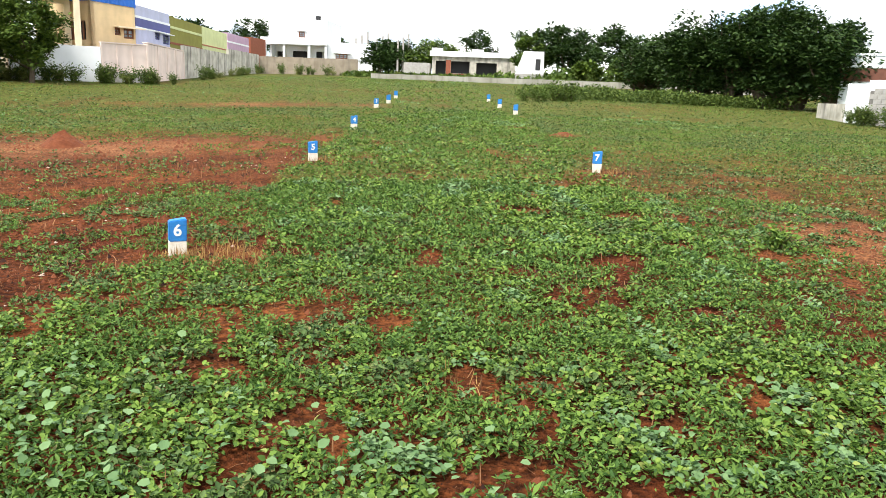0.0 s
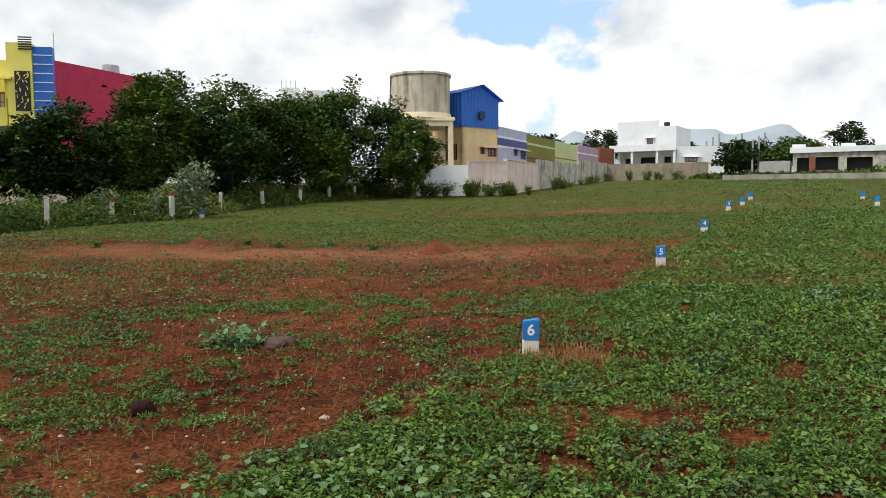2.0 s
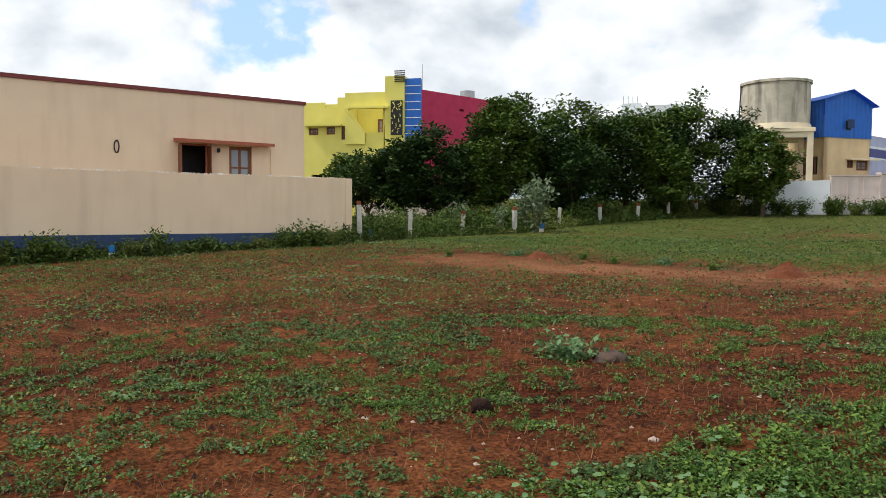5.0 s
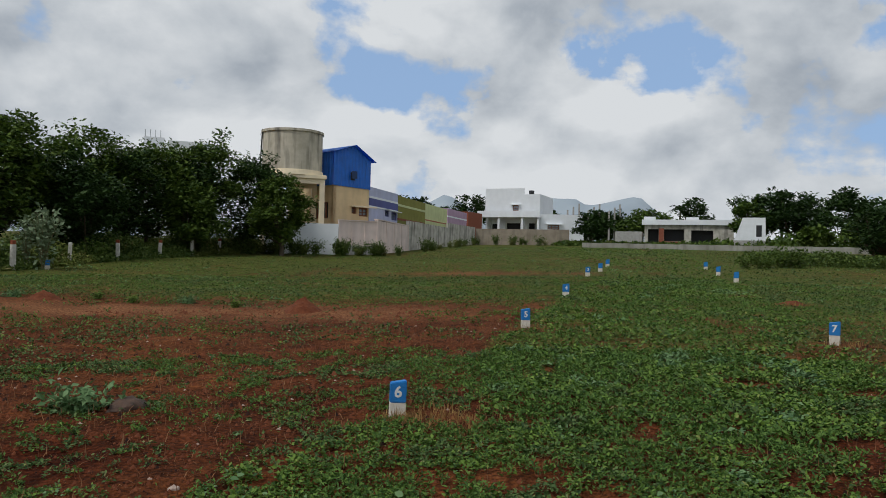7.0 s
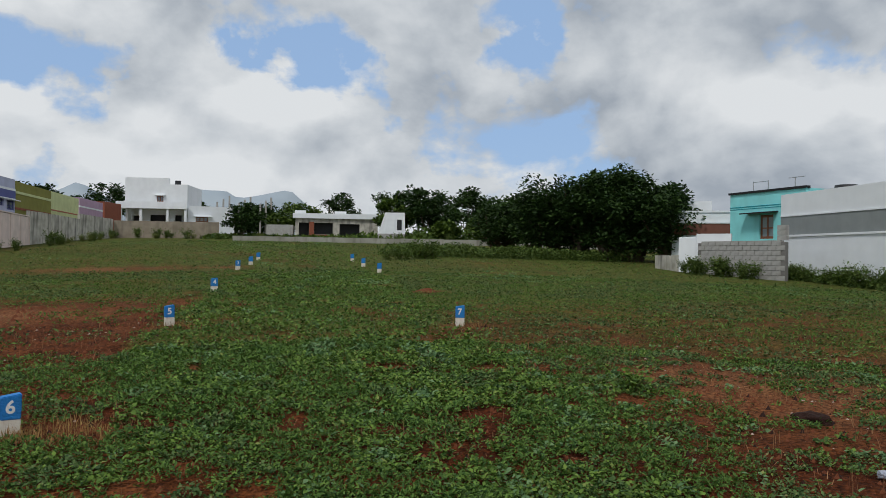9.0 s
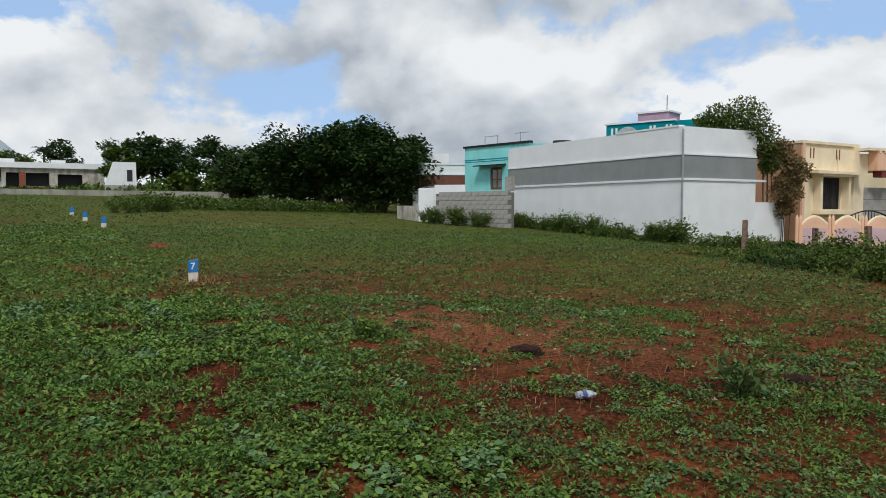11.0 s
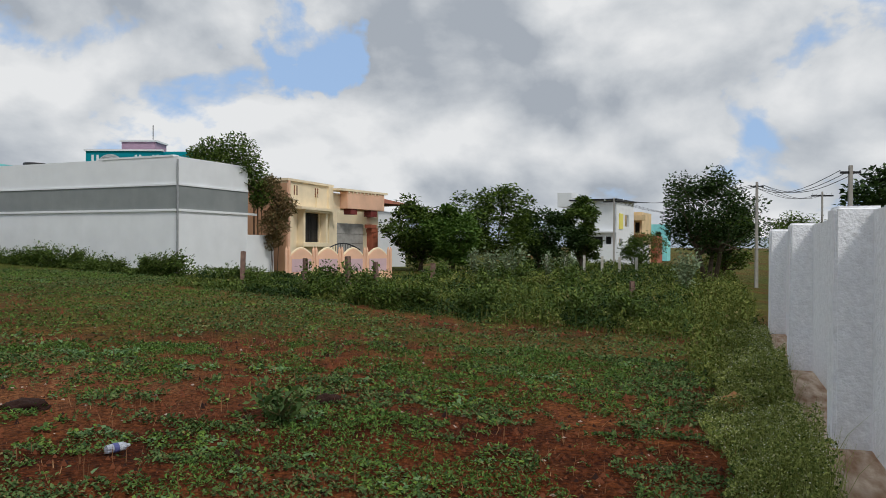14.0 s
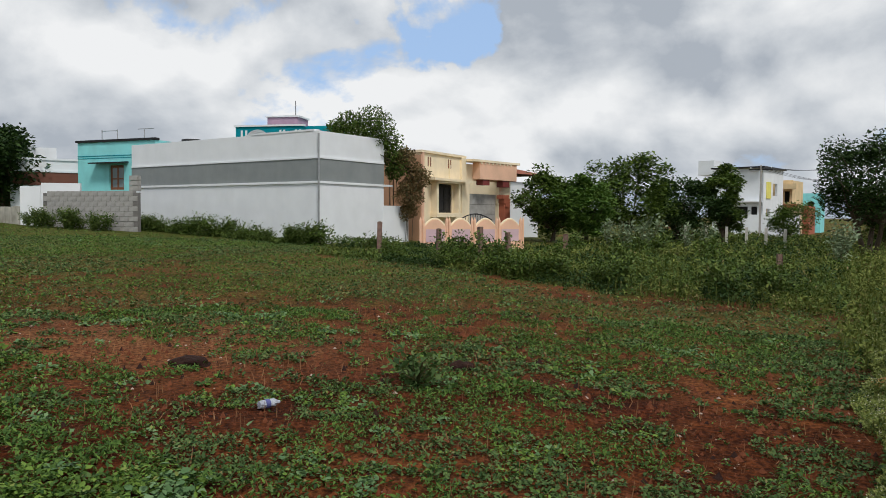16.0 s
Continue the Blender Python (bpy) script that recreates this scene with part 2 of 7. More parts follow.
M_STEM = mat("green_stem", (0.10, 0.14, 0.05), 0.7, (0.16, 0.10, 0.06), 8)
# distance haze is mixed into this blue-grey base colour
M_HILL = mat("hill_painted_haze", (0.36, 0.41, 0.45), 1.0, (0.31, 0.36, 0.41), 0.004, 0)
M_PLASTIC = mat("black_water_tank", (0.02, 0.02, 0.022), 0.5, None, 3)
M_CLOTH = mat("crumpled_plastic", (0.52, 0.55, 0.62), 0.3, (0.33, 0.35, 0.42), 14, 0.7, 50)
M_ORANGE = mat("dry_orange_straw", (0.48, 0.22, 0.08), 0.9, (0.32, 0.15, 0.06), 20, 0.6, 60)
M_SLAB = mat("grey_stone", (0.12, 0.075, 0.055), 0.9, (0.05, 0.04, 0.035), 8, 0.8, 30)
# red earth darkened so its colour carries the shade of a hollow
M_EARTHCLOD = mat("clod_with_hollow_shade", (0.035, 0.015, 0.010), 0.95, (0.02, 0.009, 0.007), 14, 0.9, 40)
M_REDCLOD = mat("red_clod", (0.17, 0.055, 0.024), 0.95, (0.11, 0.032, 0.014), 9, 0.9, 40)
M_LEDGE = mat("dirty_cement_ledge", (0.62, 0.50, 0.39), 0.95, (0.30, 0.18, 0.11), 5, 0.8, 26, stain=(0.22, 0.12, 0.07), stain_amt=0.6, stretch=(0.5, 2.2, 1))
M_PEB = mat("pale_pebble", (0.45, 0.36, 0.30), 0.85, (0.30, 0.2, 0.15), 20, 0.3, 60)

M_GLASS = bpy.data.materials.new("window_glass")
M_GLASS.use_nodes = True
gb = M_GLASS.node_tree.nodes["Principled BSDF"]
gb.inputs["Base Color"].default_value = (0.25, 0.30, 0.33, 1)
gb.inputs["Roughness"].default_value, gb.inputs["Specular IOR Level"].default_value = 0.06, 0.9

L_CROP = leaf_mat("creeper_leaves", (0.032, 0.078, 0.015), (0.165, 0.262, 0.044), (0.25, 0.27, 0.08))
L_FERN = leaf_mat("feathery_weed_leaves", (0.030, 0.076, 0.016), (0.145, 0.245, 0.047), None)
L_CROPDARK = leaf_mat("dark_weed_leaves", (0.028, 0.066, 0.018), (0.125, 0.190, 0.058), (0.23, 0.20, 0.085))
L_PALE = leaf_mat("pale_weed_leaves", (0.085, 0.165, 0.062), (0.175, 0.275, 0.12), None)
L_DRY = leaf_mat("dry_straw", (0.20, 0.12, 0.045), (0.42, 0.27, 0.10), None, 0.8)
L_RUBBISH = leaf_mat("dead_stalks", (0.17, 0.07, 0.035), (0.33, 0.18, 0.09), None, 0.9)
L_TREE = leaf_mat("tree_leaves", (0.022, 0.052, 0.008), (0.125, 0.185, 0.030), None)
L_TREEDK = leaf_mat("dark_tree_leaves", (0.012, 0.032, 0.008), (0.046, 0.085, 0.018), None)
L_TREELT = leaf_mat("light_tree_leaves", (0.05, 0.11, 0.02), (0.12, 0.20, 0.035), None)
L_SHRUB = leaf_mat("shrub_leaves", (0.030, 0.064, 0.012), (0.138, 0.190, 0.040), None)
L_GREY = leaf_mat("grey_green_leaves", (0.12, 0.17, 0.09), (0.24, 0.30, 0.18), None, 0.6)
L_GRASS = leaf_mat("rank_grass", (0.06, 0.09, 0.016), (0.19, 0.215, 0.05), (0.27, 0.21, 0.10), 0.6)
L_STRIP = leaf_mat("pale_flowering_weed", (0.12, 0.16, 0.035), (0.38, 0.42, 0.12), (0.50, 0.47, 0.27), 0.6)
L_FLOWER = leaf_mat("tiny_white_flowers", (0.55, 0.56, 0.42), (0.72, 0.72, 0.60), None, 0.7)
L_CREEP = leaf_mat("drying_creeper", (0.09, 0.09, 0.035), (0.24, 0.15, 0.07), None, 0.6)

# ---- builders ----


def mesh_ob(name, bm, material, parent=None, label=""):
    me = bpy.data.meshes.new(name)
    bm.to_mesh(me)
    bm.free()
    me.materials.append(material)
    ob = new(name, me)
    if parent:
        ob.parent = parent
    if label:
        ob["label"] = label
    return ob


def part(name, bm, material, parent, label=""):
    return mesh_ob(name, bm, material, parent, label)


def thing(name, m, label, category, group="", kind=""):
    ob = new(name)
    ob.matrix_world = m
    ob.empty_display_size = 0.2
    return tagged(ob, label, category, group, kind)


def box(x0, x1, y0, y1, z0, z1, bev=0.0, bm=None):
    bm = bm or bmesh.new()
    vs = [bm.verts.new(p) for p in ((x0, y0, z0), (x1, y0, z0), (x1, y1, z0), (x0, y1, z0), (x0, y0, z1), (x1, y0, z1), (x1, y1, z1), (x0, y1, z1))]
    fs = [bm.faces.new([vs[i] for i in q]) for q in ((3, 2, 1, 0), (4, 5, 6, 7), (0, 1, 5, 4), (1, 2, 6, 5), (2, 3, 7, 6), (3, 0, 4, 7))]
    if bev:
        es = {e for f in fs for e in f.edges}
        bmesh.ops.bevel(bm, geom=list(es), offset=bev, segments=2, affect="EDGES")
    return bm


def cyl(r0, r1, z0, z1, seg=20, x=0, y=0, bm=None):
    bm = bm or bmesh.new()
    a = [bm.verts.new((x + r0 * math.cos(2 * math.pi * i / seg), y + r0 * math.sin(2 * math.pi * i / seg), z0)) for i in range(seg)]
    b = [bm.verts.new((x + r1 * math.cos(2 * math.pi * i / seg), y + r1 * math.sin(2 * math.pi * i / seg), z1)) for i in range(seg)]
    for i in range(seg):
        bm.faces.new((a[i], a[(i + 1) % seg], b[(i + 1) % seg], b[i]))
    bm.faces.new(a[::-1]); bm.faces.new(b)
    return bm


def tube(p, q, r0, r1, seg=7, bm=None):
    bm = bm or bmesh.new()
    p, q = Vector(p), Vector(q)
    d = (q - p).normalized()
    u = d.orthogonal().normalized()
    v = d.cross(u)
    a, b = [], []
    for i in range(seg):
        k = 2 * math.pi * i / seg
        o = u * math.cos(k) + v * math.sin(k)
        a.append(bm.verts.new(p + o * r0)); b.append(bm.verts.new(q + o * r1))
    for i in range(seg):
        bm.faces.new((a[i], a[(i + 1) % seg], b[(i + 1) % seg], b[i]))
    bm.faces.new(a[::-1]); bm.faces.new(b)
    return bm


def ground_z(x, y):
    """The field rises gently away from the camera."""
    y = min(max(y, -30.0), 75.0)
    if x > 0:
        return 0.0416 * y + 0.2232 * math.tanh(x / 8)
    return 0.0416 * y + 0.1116 * math.tanh(x / 4) + 0.012 * max(0.0, min(-x, 60) - 4)


def ground_zn(x, y):
    y = np.clip(y, -30, 75)
    return 0.0416 * y + np.where(x > 0, 0.2232 * np.tanh(x / 8), 0.1116 * np.tanh(x / 4) + 0.012 * np.maximum(0, np.minimum(-x, 60) - 4))


def raw_mesh(name, co, faces_flat, sizes, material, smooth=False):
    """A mesh from numpy arrays: vertices, flat corner list, corners per face."""
    me = bpy.data.meshes.new(name)
    me.vertices.add(len(co))
    me.vertices.foreach_set("co", np.ascontiguousarray(co, dtype=np.float32).ravel())
    me.loops.add(len(faces_flat))
    me.loops.foreach_set("vertex_index", np.ascontiguousarray(faces_flat, dtype=np.int32))
    me.polygons.add(len(sizes))
    me.polygons.foreach_set("loop_start", np.concatenate(([0], np.cumsum(sizes)[:-1])).astype(np.int32))
    me.update(calc_edges=True)
    me.validate()
    me.materials.append(material)
    if smooth:
        me.polygons.foreach_set("use_smooth", np.ones(len(sizes), dtype=bool))
    return me


def leaves(name, pos, size, rng, material, flat=0.5, width=0.55, six=False, heading=None):
    """One mesh of folded leaves. flat: 1 lies level, 0 points anywhere."""
    n = len(pos)
    a = rng.uniform(0, 2 * math.pi, n) if heading is None else heading
    tilt = rng.uniform(-1, 1, n) * (1 - flat) * 1.4 + 0.25 * flat
    d = np.stack([np.cos(a) * np.cos(tilt), np.sin(a) * np.cos(tilt), np.sin(tilt)], 1)
    s = np.stack([-np.sin(a), np.cos(a), np.zeros(n)], 1)
    roll = rng.normal(0, 1, n) * (1 - flat) * 0.9 + rng.normal(0, 0.25, n)
    up = np.cross(s, d) * -1
    up = np.where(up[:, 2:3] < 0, -up, up)
    s2 = s * np.cos(roll)[:, None] + up * np.sin(roll)[:, None]
    up2 = up * np.cos(roll)[:, None] - s * np.sin(roll)[:, None]
    L = size[:, None]
    W = L * width * 0.5
    lift = up2 * L * 0.10
    if six:
        co = np.stack([pos, pos + d * L * 0.3 + s2 * W + lift, pos + d * L * 0.72 + s2 * W * 0.8 + lift * 0.6, pos + d * L - up2 * L * 0.08,
                       pos + d * L * 0.72 - s2 * W * 0.8 + lift * 0.6, pos + d * L * 0.3 - s2 * W + lift], 1).reshape(-1, 3)
        base = np.arange(n)[:, None] * 6
        fl = (base + np.array([[0, 1, 2, 3, 0, 3, 4, 5]])).ravel()
        return raw_mesh(name, co, fl, np.full(2 * n, 4), material)
    co = np.stack([pos, pos + d * L * 0.5 + s2 * W + lift, pos + d * L, pos + d * L * 0.5 - s2 * W + lift], 1).reshape(-1, 3)
    base = np.arange(n)[:, None] * 4
    fl = (base + np.array([[0, 1, 2, 0, 2, 3]])).ravel()
    return raw_mesh(name, co, fl, np.full(2 * n, 3), material)

# ---- ground ----


def soil_material():
    m = bpy.data.materials.new("red_soil")
    m.use_nodes = True
    n, l = m.node_tree.nodes, m.node_tree.links
    b = n["Principled BSDF"]
    b.inputs["Roughness"].default_value, b.inputs["Specular IOR Level"].default_value = 0.95, 0.08
    tc = n.new("ShaderNodeTexCoord")

    def nz(scale, detail):
        q = n.new("ShaderNodeTexNoise")
        q.inputs["Scale"].default_value, q.inputs["Detail"].default_value = scale, detail
        l.new(tc.outputs["Object"], q.inputs["Vector"])
        return q
    a, c, f = nz(0.35, 6), nz(3.0, 8), nz(24, 8)
    r1 = n.new("ShaderNodeValToRGB")
    r1.color_ramp.elements[0].position, r1.color_ramp.elements[0].color = 0.35, (0.088, 0.022, 0.008, 1)
    r1.color_ramp.elements[1].position, r1.color_ramp.elements[1].color = 0.66, (0.205, 0.073, 0.025, 1)
    l.new(a.outputs["Fac"], r1.inputs[0])
    r2 = n.new("ShaderNodeValToRGB")
    r2.color_ramp.elements[0].position, r2.color_ramp.elements[0].color = 0.32, (0.45, 0.42, 0.40, 1)
    r2.color_ramp.elements[1].position, r2.color_ramp.elements[1].color = 0.68, (1.15, 1.12, 1.1, 1)
    l.new(c.outputs["Fac"], r2.inputs[0])
    mu = n.new("ShaderNodeMixRGB"); mu.blend_type = "MULTIPLY"; mu.inputs[0].default_value = 1
    l.new(r1.outputs[0], mu.inputs[1]); l.new(r2.outputs[0], mu.inputs[2])
    r3 = n.new("ShaderNodeValToRGB")
    r3.color_ramp.elements[0].position, r3.color_ramp.elements[0].color = 0.36, (0.42, 0.40, 0.38, 1)
    r3.color_ramp.elements[1].position, r3.color_ramp.elements[1].color = 0.66, (1.3, 1.28, 1.25, 1)
    l.new(f.outputs["Fac"], r3.inputs[0])
    m3 = n.new("ShaderNodeMixRGB"); m3.blend_type = "MULTIPLY"; m3.inputs[0].default_value = 1
    l.new(mu.outputs[0], m3.inputs[1]); l.new(r3.outputs[0], m3.inputs[2])
    at = n.new("ShaderNodeAttribute")
    at.attribute_name = "dry"
    m4 = n.new("ShaderNodeMixRGB")
    dryc = n.new("ShaderNodeMixRGB"); dryc.blend_type = "MULTIPLY"; dryc.inputs[0].default_value = 1
    dryc.inputs[1].default_value = (0.28, 0.128, 0.060, 1)
    l.new(r3.outputs[0], dryc.inputs[2])
    l.new(at.outputs["Fac"], m4.inputs[0]); l.new(m3.outputs[0], m4.inputs[1]); l.new(dryc.outputs[0], m4.inputs[2])
    ga = n.new("ShaderNodeAttribute"); ga.attribute_name = "green"
    gc = n.new("ShaderNodeValToRGB")
    gc.color_ramp.elements[0].position, gc.color_ramp.elements[0].color = 0.35, (0.060, 0.098, 0.015, 1)
    gc.color_ramp.elements[1].position, gc.color_ramp.elements[1].color = 0.65, (0.118, 0.145, 0.032, 1)
    l.new(c.outputs["Fac"], gc.inputs[0])
    gm = n.new("ShaderNodeMixRGB"); gm.blend_type = "MULTIPLY"; gm.inputs[0].default_value = 1
    l.new(gc.outputs[0], gm.inputs[1]); l.new(r3.outputs[0], gm.inputs[2])
    m5 = n.new("ShaderNodeMixRGB")
    l.new(ga.outputs["Fac"], m5.inputs[0]); l.new(m4.outputs[0], m5.inputs[1]); l.new(gm.outputs[0], m5.inputs[2])
    l.new(m5.outputs[0], b.inputs["Base Color"])
    bp = n.new("ShaderNodeBump")
    bp.inputs["Strength"].default_value, bp.inputs["Distance"].default_value = 1.0, 0.06
    ad = n.new("ShaderNodeMath"); ad.operation = "ADD"
    l.new(c.outputs["Fac"], ad.inputs[0]); l.new(f.outputs["Fac"], ad.inputs[1])
    l.new(ad.outputs[0], bp.inputs["Height"]); l.new(bp.outputs[0], b.inputs["Normal"])
    return m


rng = np.random.default_rng(7)


def vnoise(x, y, scale, seed):
    """Smooth value noise in 0..1 on numpy arrays."""
    r = np.random.default_rng(seed).random((256, 256))
    u, v = x * scale + 1000.3, y * scale + 1000.7
    i, j = np.floor(u).astype(int), np.floor(v).astype(int)
    f, g = u - i, v - j
    f, g = f * f * (3 - 2 * f), g * g * (3 - 2 * g)
    i0, i1, j0, j1 = i % 256, (i + 1) % 256, j % 256, (j + 1) % 256
    return (r[i0, j0] * (1 - f) + r[i1, j0] * f) * (1 - g) + (r[i0, j1] * (1 - f) + r[i1, j1] * f) * g


def fbm(x, y, scale, seed):
    return (vnoise(x, y, scale, seed) * 0.5 + vnoise(x, y, scale * 2.1, seed + 1) * 0.3 + vnoise(x, y, scale * 4.3, seed + 2) * 0.2)


def soil_bumps(x, y):
    near = np.clip(1.3 - np.hypot(x - 1, y - 3) / 26, 0, 1)
    return near * ((fbm(x, y, 0.7, 11) - 0.5) * 0.10 + (fbm(x, y, 3.0, 21) - 0.5) * 0.05)


def axis(lo, hi, fine, far):
    a = list(np.arange(lo, hi, fine))
    s, x = fine, hi
    while x < far:
        a.append(x); s *= 1.13; x += s
    s, x = fine, lo - fine
    while x > -far:
        a.insert(0, x); s *= 1.13; x -= s
    return np.array(a)


gx, gy = axis(-8, 12, 0.15, 2600), axis(-4, 14, 0.15, 2600)
XX, YY = np.meshgrid(gx, gy)
ZZ = ground_zn(XX, YY) + soil_bumps(XX, YY)
nx, ny = len(gx), len(gy)
ii = np.arange(nx * ny).reshape(ny, nx)
quads = np.stack([ii[:-1, :-1], ii[:-1, 1:], ii[1:, 1:], ii[1:, :-1]], -1).reshape(-1, 4)
ground = new("ground", raw_mesh("ground", np.stack([XX, YY, ZZ], -1).reshape(-1, 3), quads.ravel(), np.full(len(quads), 4), soil_material(), True))


def span(v, lo, hi):
    """1 between lo and hi, easing to 0 over a metre or two outside."""
    return 0.25 * (1 + np.tanh((v - lo) / 1.2)) * (1 + np.tanh((hi - v) / 1.2))


DRY = np.exp(-((YY - 0.06 * XX - 14.4) / 1.25) ** 2) * span(XX, -13.0, -0.5) * 0.75 + 0.55 * np.exp(-((XX - 7.4) / 1.5) ** 2 - ((YY - 4.6) / 2.2) ** 2) + 0.45 * np.exp(-((XX - 1.5) / 4.0) ** 2 - ((YY - 27.6) / 1.1) ** 2)
DRY = DRY + 0.14 * np.clip((np.hypot(XX, YY) - 7) / 8, 0, 1)
DRY = np.clip(DRY * (0.1 + 1.8 * fbm(XX, YY, 0.9, 5) * (0.5 + vnoise(XX, YY, 3.1, 8))), 0, 0.9)
ground.data.attributes.new("dry", "FLOAT", "POINT").data.foreach_set("value", DRY.astype(np.float32).ravel())
tagged(ground, "red laterite soil of a fallow field", "ground", kind="structure")

# ---- far hills ----


def hills():
    bm = bmesh.new()
    n = 320
    rows = []
    for i in range(n):
        az = radians(-75 + 190 * i / (n - 1))
        g = math.degrees(az)
        h = 40 + 165 * math.exp(-((g + 2.0) / 3.4) ** 2) + 158 * math.exp(-((g - 7.0) / 3.8) ** 2) + 120 * math.exp(-((g - 12.8) / 3.4) ** 2) + 50 * math.exp(-((g + 30) / 12) ** 2) + 60 * math.exp(-((g - 84) / 10) ** 2)
        h += 26 * noise.fractal(Vector((az * 14.0 + 2.2, 0.3, 0)), 0.9, 2.1, 5)
        r = 2100
        col = []
        for k in range(9):
            u = k / 8
            rr = r * (1 + 0.14 * u) + 60 * u * (1 - u) * 4 * noise.fractal(Vector((az * 20.0, u * 2.0, 4.0)), 0.9, 2.1, 4)
            zz = -5 + (h + 5) * (u ** 0.75) * (1 + 0.10 * (1 - u) * noise.noise(Vector((az * 30.0, u * 3.0, 9.0))))
            col.append(bm.verts.new((rr * math.sin(az), rr * math.cos(az), zz)))
        rows.append(col)
    for a, b in zip(rows, rows[1:]):
        for k in range(8):
            bm.faces.new((a[k], b[k], b[k + 1], a[k + 1])).smooth = True
    # the air's haze comes from the material colour alone
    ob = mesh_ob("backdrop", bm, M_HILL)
    tagged(ob, "distant hills under cloud, haze painted in as blue-grey", "hills", kind="structure")


hills()

# ---- houses ----


def frame_of(A, B):
    """Pose with its x from A to B along a facade, y into the building, z up, and the facade's length."""
    A, B = Vector((*A, 0)), Vector((*B, 0))
    d = B - A
    return math.degrees(math.atan2(d.y, d.x)), d.length


def facade(name, A, B, z0, label, category="house"):
    ang, L = frame_of(A, B)
    return thing(name, pose(A[0], A[1], z0, 0, 0, ang), label, category), L


def holed_wall(x0, x1, z0, z1, th, holes, bm=None):
    """An upright wall in the xz plane, thickness towards +y, with rectangular openings (x0, x1, z0, z1)."""
    bm = bm or bmesh.new()
    xs = sorted({x0, x1, *[h[0] for h in holes], *[h[1] for h in holes]})
    zs = sorted({z0, z1, *[h[2] for h in holes], *[h[3] for h in holes]})
    for a, b in zip(xs, xs[1:]):
        run = None
        for c, d in zip(zs, zs[1:]):
            inside = any(h[0] <= (a + b) / 2 <= h[1] and h[2] <= (c + d) / 2 <= h[3] for h in holes)
            if not inside:
                run = (run[0], d) if run else (c, d)
            if inside and run:
                box(a, b, 0, th, *run, bm=bm); run = None
        if run:
            box(a, b, 0, th, *run, bm=bm)
    bmesh.ops.remove_doubles(bm, verts=bm.verts, dist=1e-5)
    return bm


def house_shell(h, L, D, H, wall_mat, holes=(), th=0.23, roof_mat=None):
    """Front wall with holes, the three other walls, roof slab and an upright near-black plate as painted room shade."""
    part("wall", holed_wall(0, L, 0, H, th, list(holes)), wall_mat, h)
    part("wall", box(0, th, th, D, 0, H), wall_mat, h)
    part("wall", box(L - th, L, th, D, 0, H), wall_mat, h)
    part("wall", box(th, L - th, D - th, D, 0, H), wall_mat, h)
    part("roof", box(th, L - th, th, D - th, H - 0.75, H - 0.6), roof_mat or M_CONC, h)
    # upright dark plate behind the windows, room shade given as colour
    part("interior_shade_plate", box(th, L - th, min(D - th, th + 0.9), min(D - th, th + 1.0), 0, H - 0.8), M_DARK, h)


def window(h, x0, x1, z0, z1, frame_mat, leaves_n=2, bars=False, depth=0.08, glass=None):
    w = part("window", holed_wall(x0, x1, z0, z1, 0.06, [(x0 + 0.06, x1 - 0.06, z0 + 0.06, z1 - 0.06)]), frame_mat, h)
    w.location.y = depth
    n = leaves_n
    for i in range(n):
        a = x0 + 0.06 + (x1 - x0 - 0.12) * i / n
        b = x0 + 0.06 + (x1 - x0 - 0.12) * (i + 1) / n
        zm = z0 + (z1 - z0) * 0.45
        hs = [(a + 0.05, b - 0.05, z0 + 0.12, zm - 0.03), (a + 0.05, b - 0.05, zm + 0.03, z1 - 0.12)]
        f = part("sash", holed_wall(a, b, z0 + 0.06, z1 - 0.06, 0.035, hs), frame_mat, w)
        f.location.y = 0.01
        part("pane", box(a + 0.04, b - 0.04, 0.025, 0.03, z0 + 0.1, z1 - 0.1), glass or M_GLASS, w)
    if bars:
        for i in range(5):
            x = x0 + (x1 - x0) * (i + 1) / 6
            part("bar", tube((x, -0.02, z0 + 0.03), (x, -0.02, z1 - 0.03), 0.008, 0.008, 5), M_IRON, w)
    return w


def sunshade(h, x0, x1, z, out=0.5, material=None, th=0.08):
    bm = box(x0, x1, -out, 0, z, z + th)
    bmesh.ops.translate(bm, verts=[v for v in bm.verts if v.co.y < -out / 2], vec=(0, 0, -0.05))
    return part("sunshade", bm, material or M_WHITE, h)


def band(h, x0, x1, z0, z1, material, out=0.02, name="band"):
    return part(name, box(x0, x1, -out, 0.0, z0, z1), material, h)


def coping(h, L, D, z, material, out=0.06, th=0.09):
    bm = box(-out, L + out, -out, 0.25, z, z + th)
    part("coping", bm, material, h)
    part("coping", box(-out, 0.25, 0.25, D, z, z + th), material, h)
    part("coping", box(L - 0.25, L + out, 0.25, D, z, z + th), material, h)


def compound_wall(name, A, B, z0, H, material, label, th=0.2, cop=None, extra=0.0):
    ang, L = frame_of(A, B)
    w = thing(name, pose(A[0], A[1], z0, 0, 0, ang), label, "wall")
    bm = bmesh.new()
    n = max(2, int(L / 0.6))
    for i in range(n):
        box(L * i / n, L * (i + 1) / n, 0, th, -0.6, H + 0.012 * math.sin(i * 2.3) + 0.01 * math.sin(i * 5.1), bm=bm)
    part("wall_body", bm, material, w)
    if cop:
        part("coping", box(-0.03, L + 0.03, -0.04, th + 0.04, H + 0.02, H + 0.09), cop, w)
    return w, L


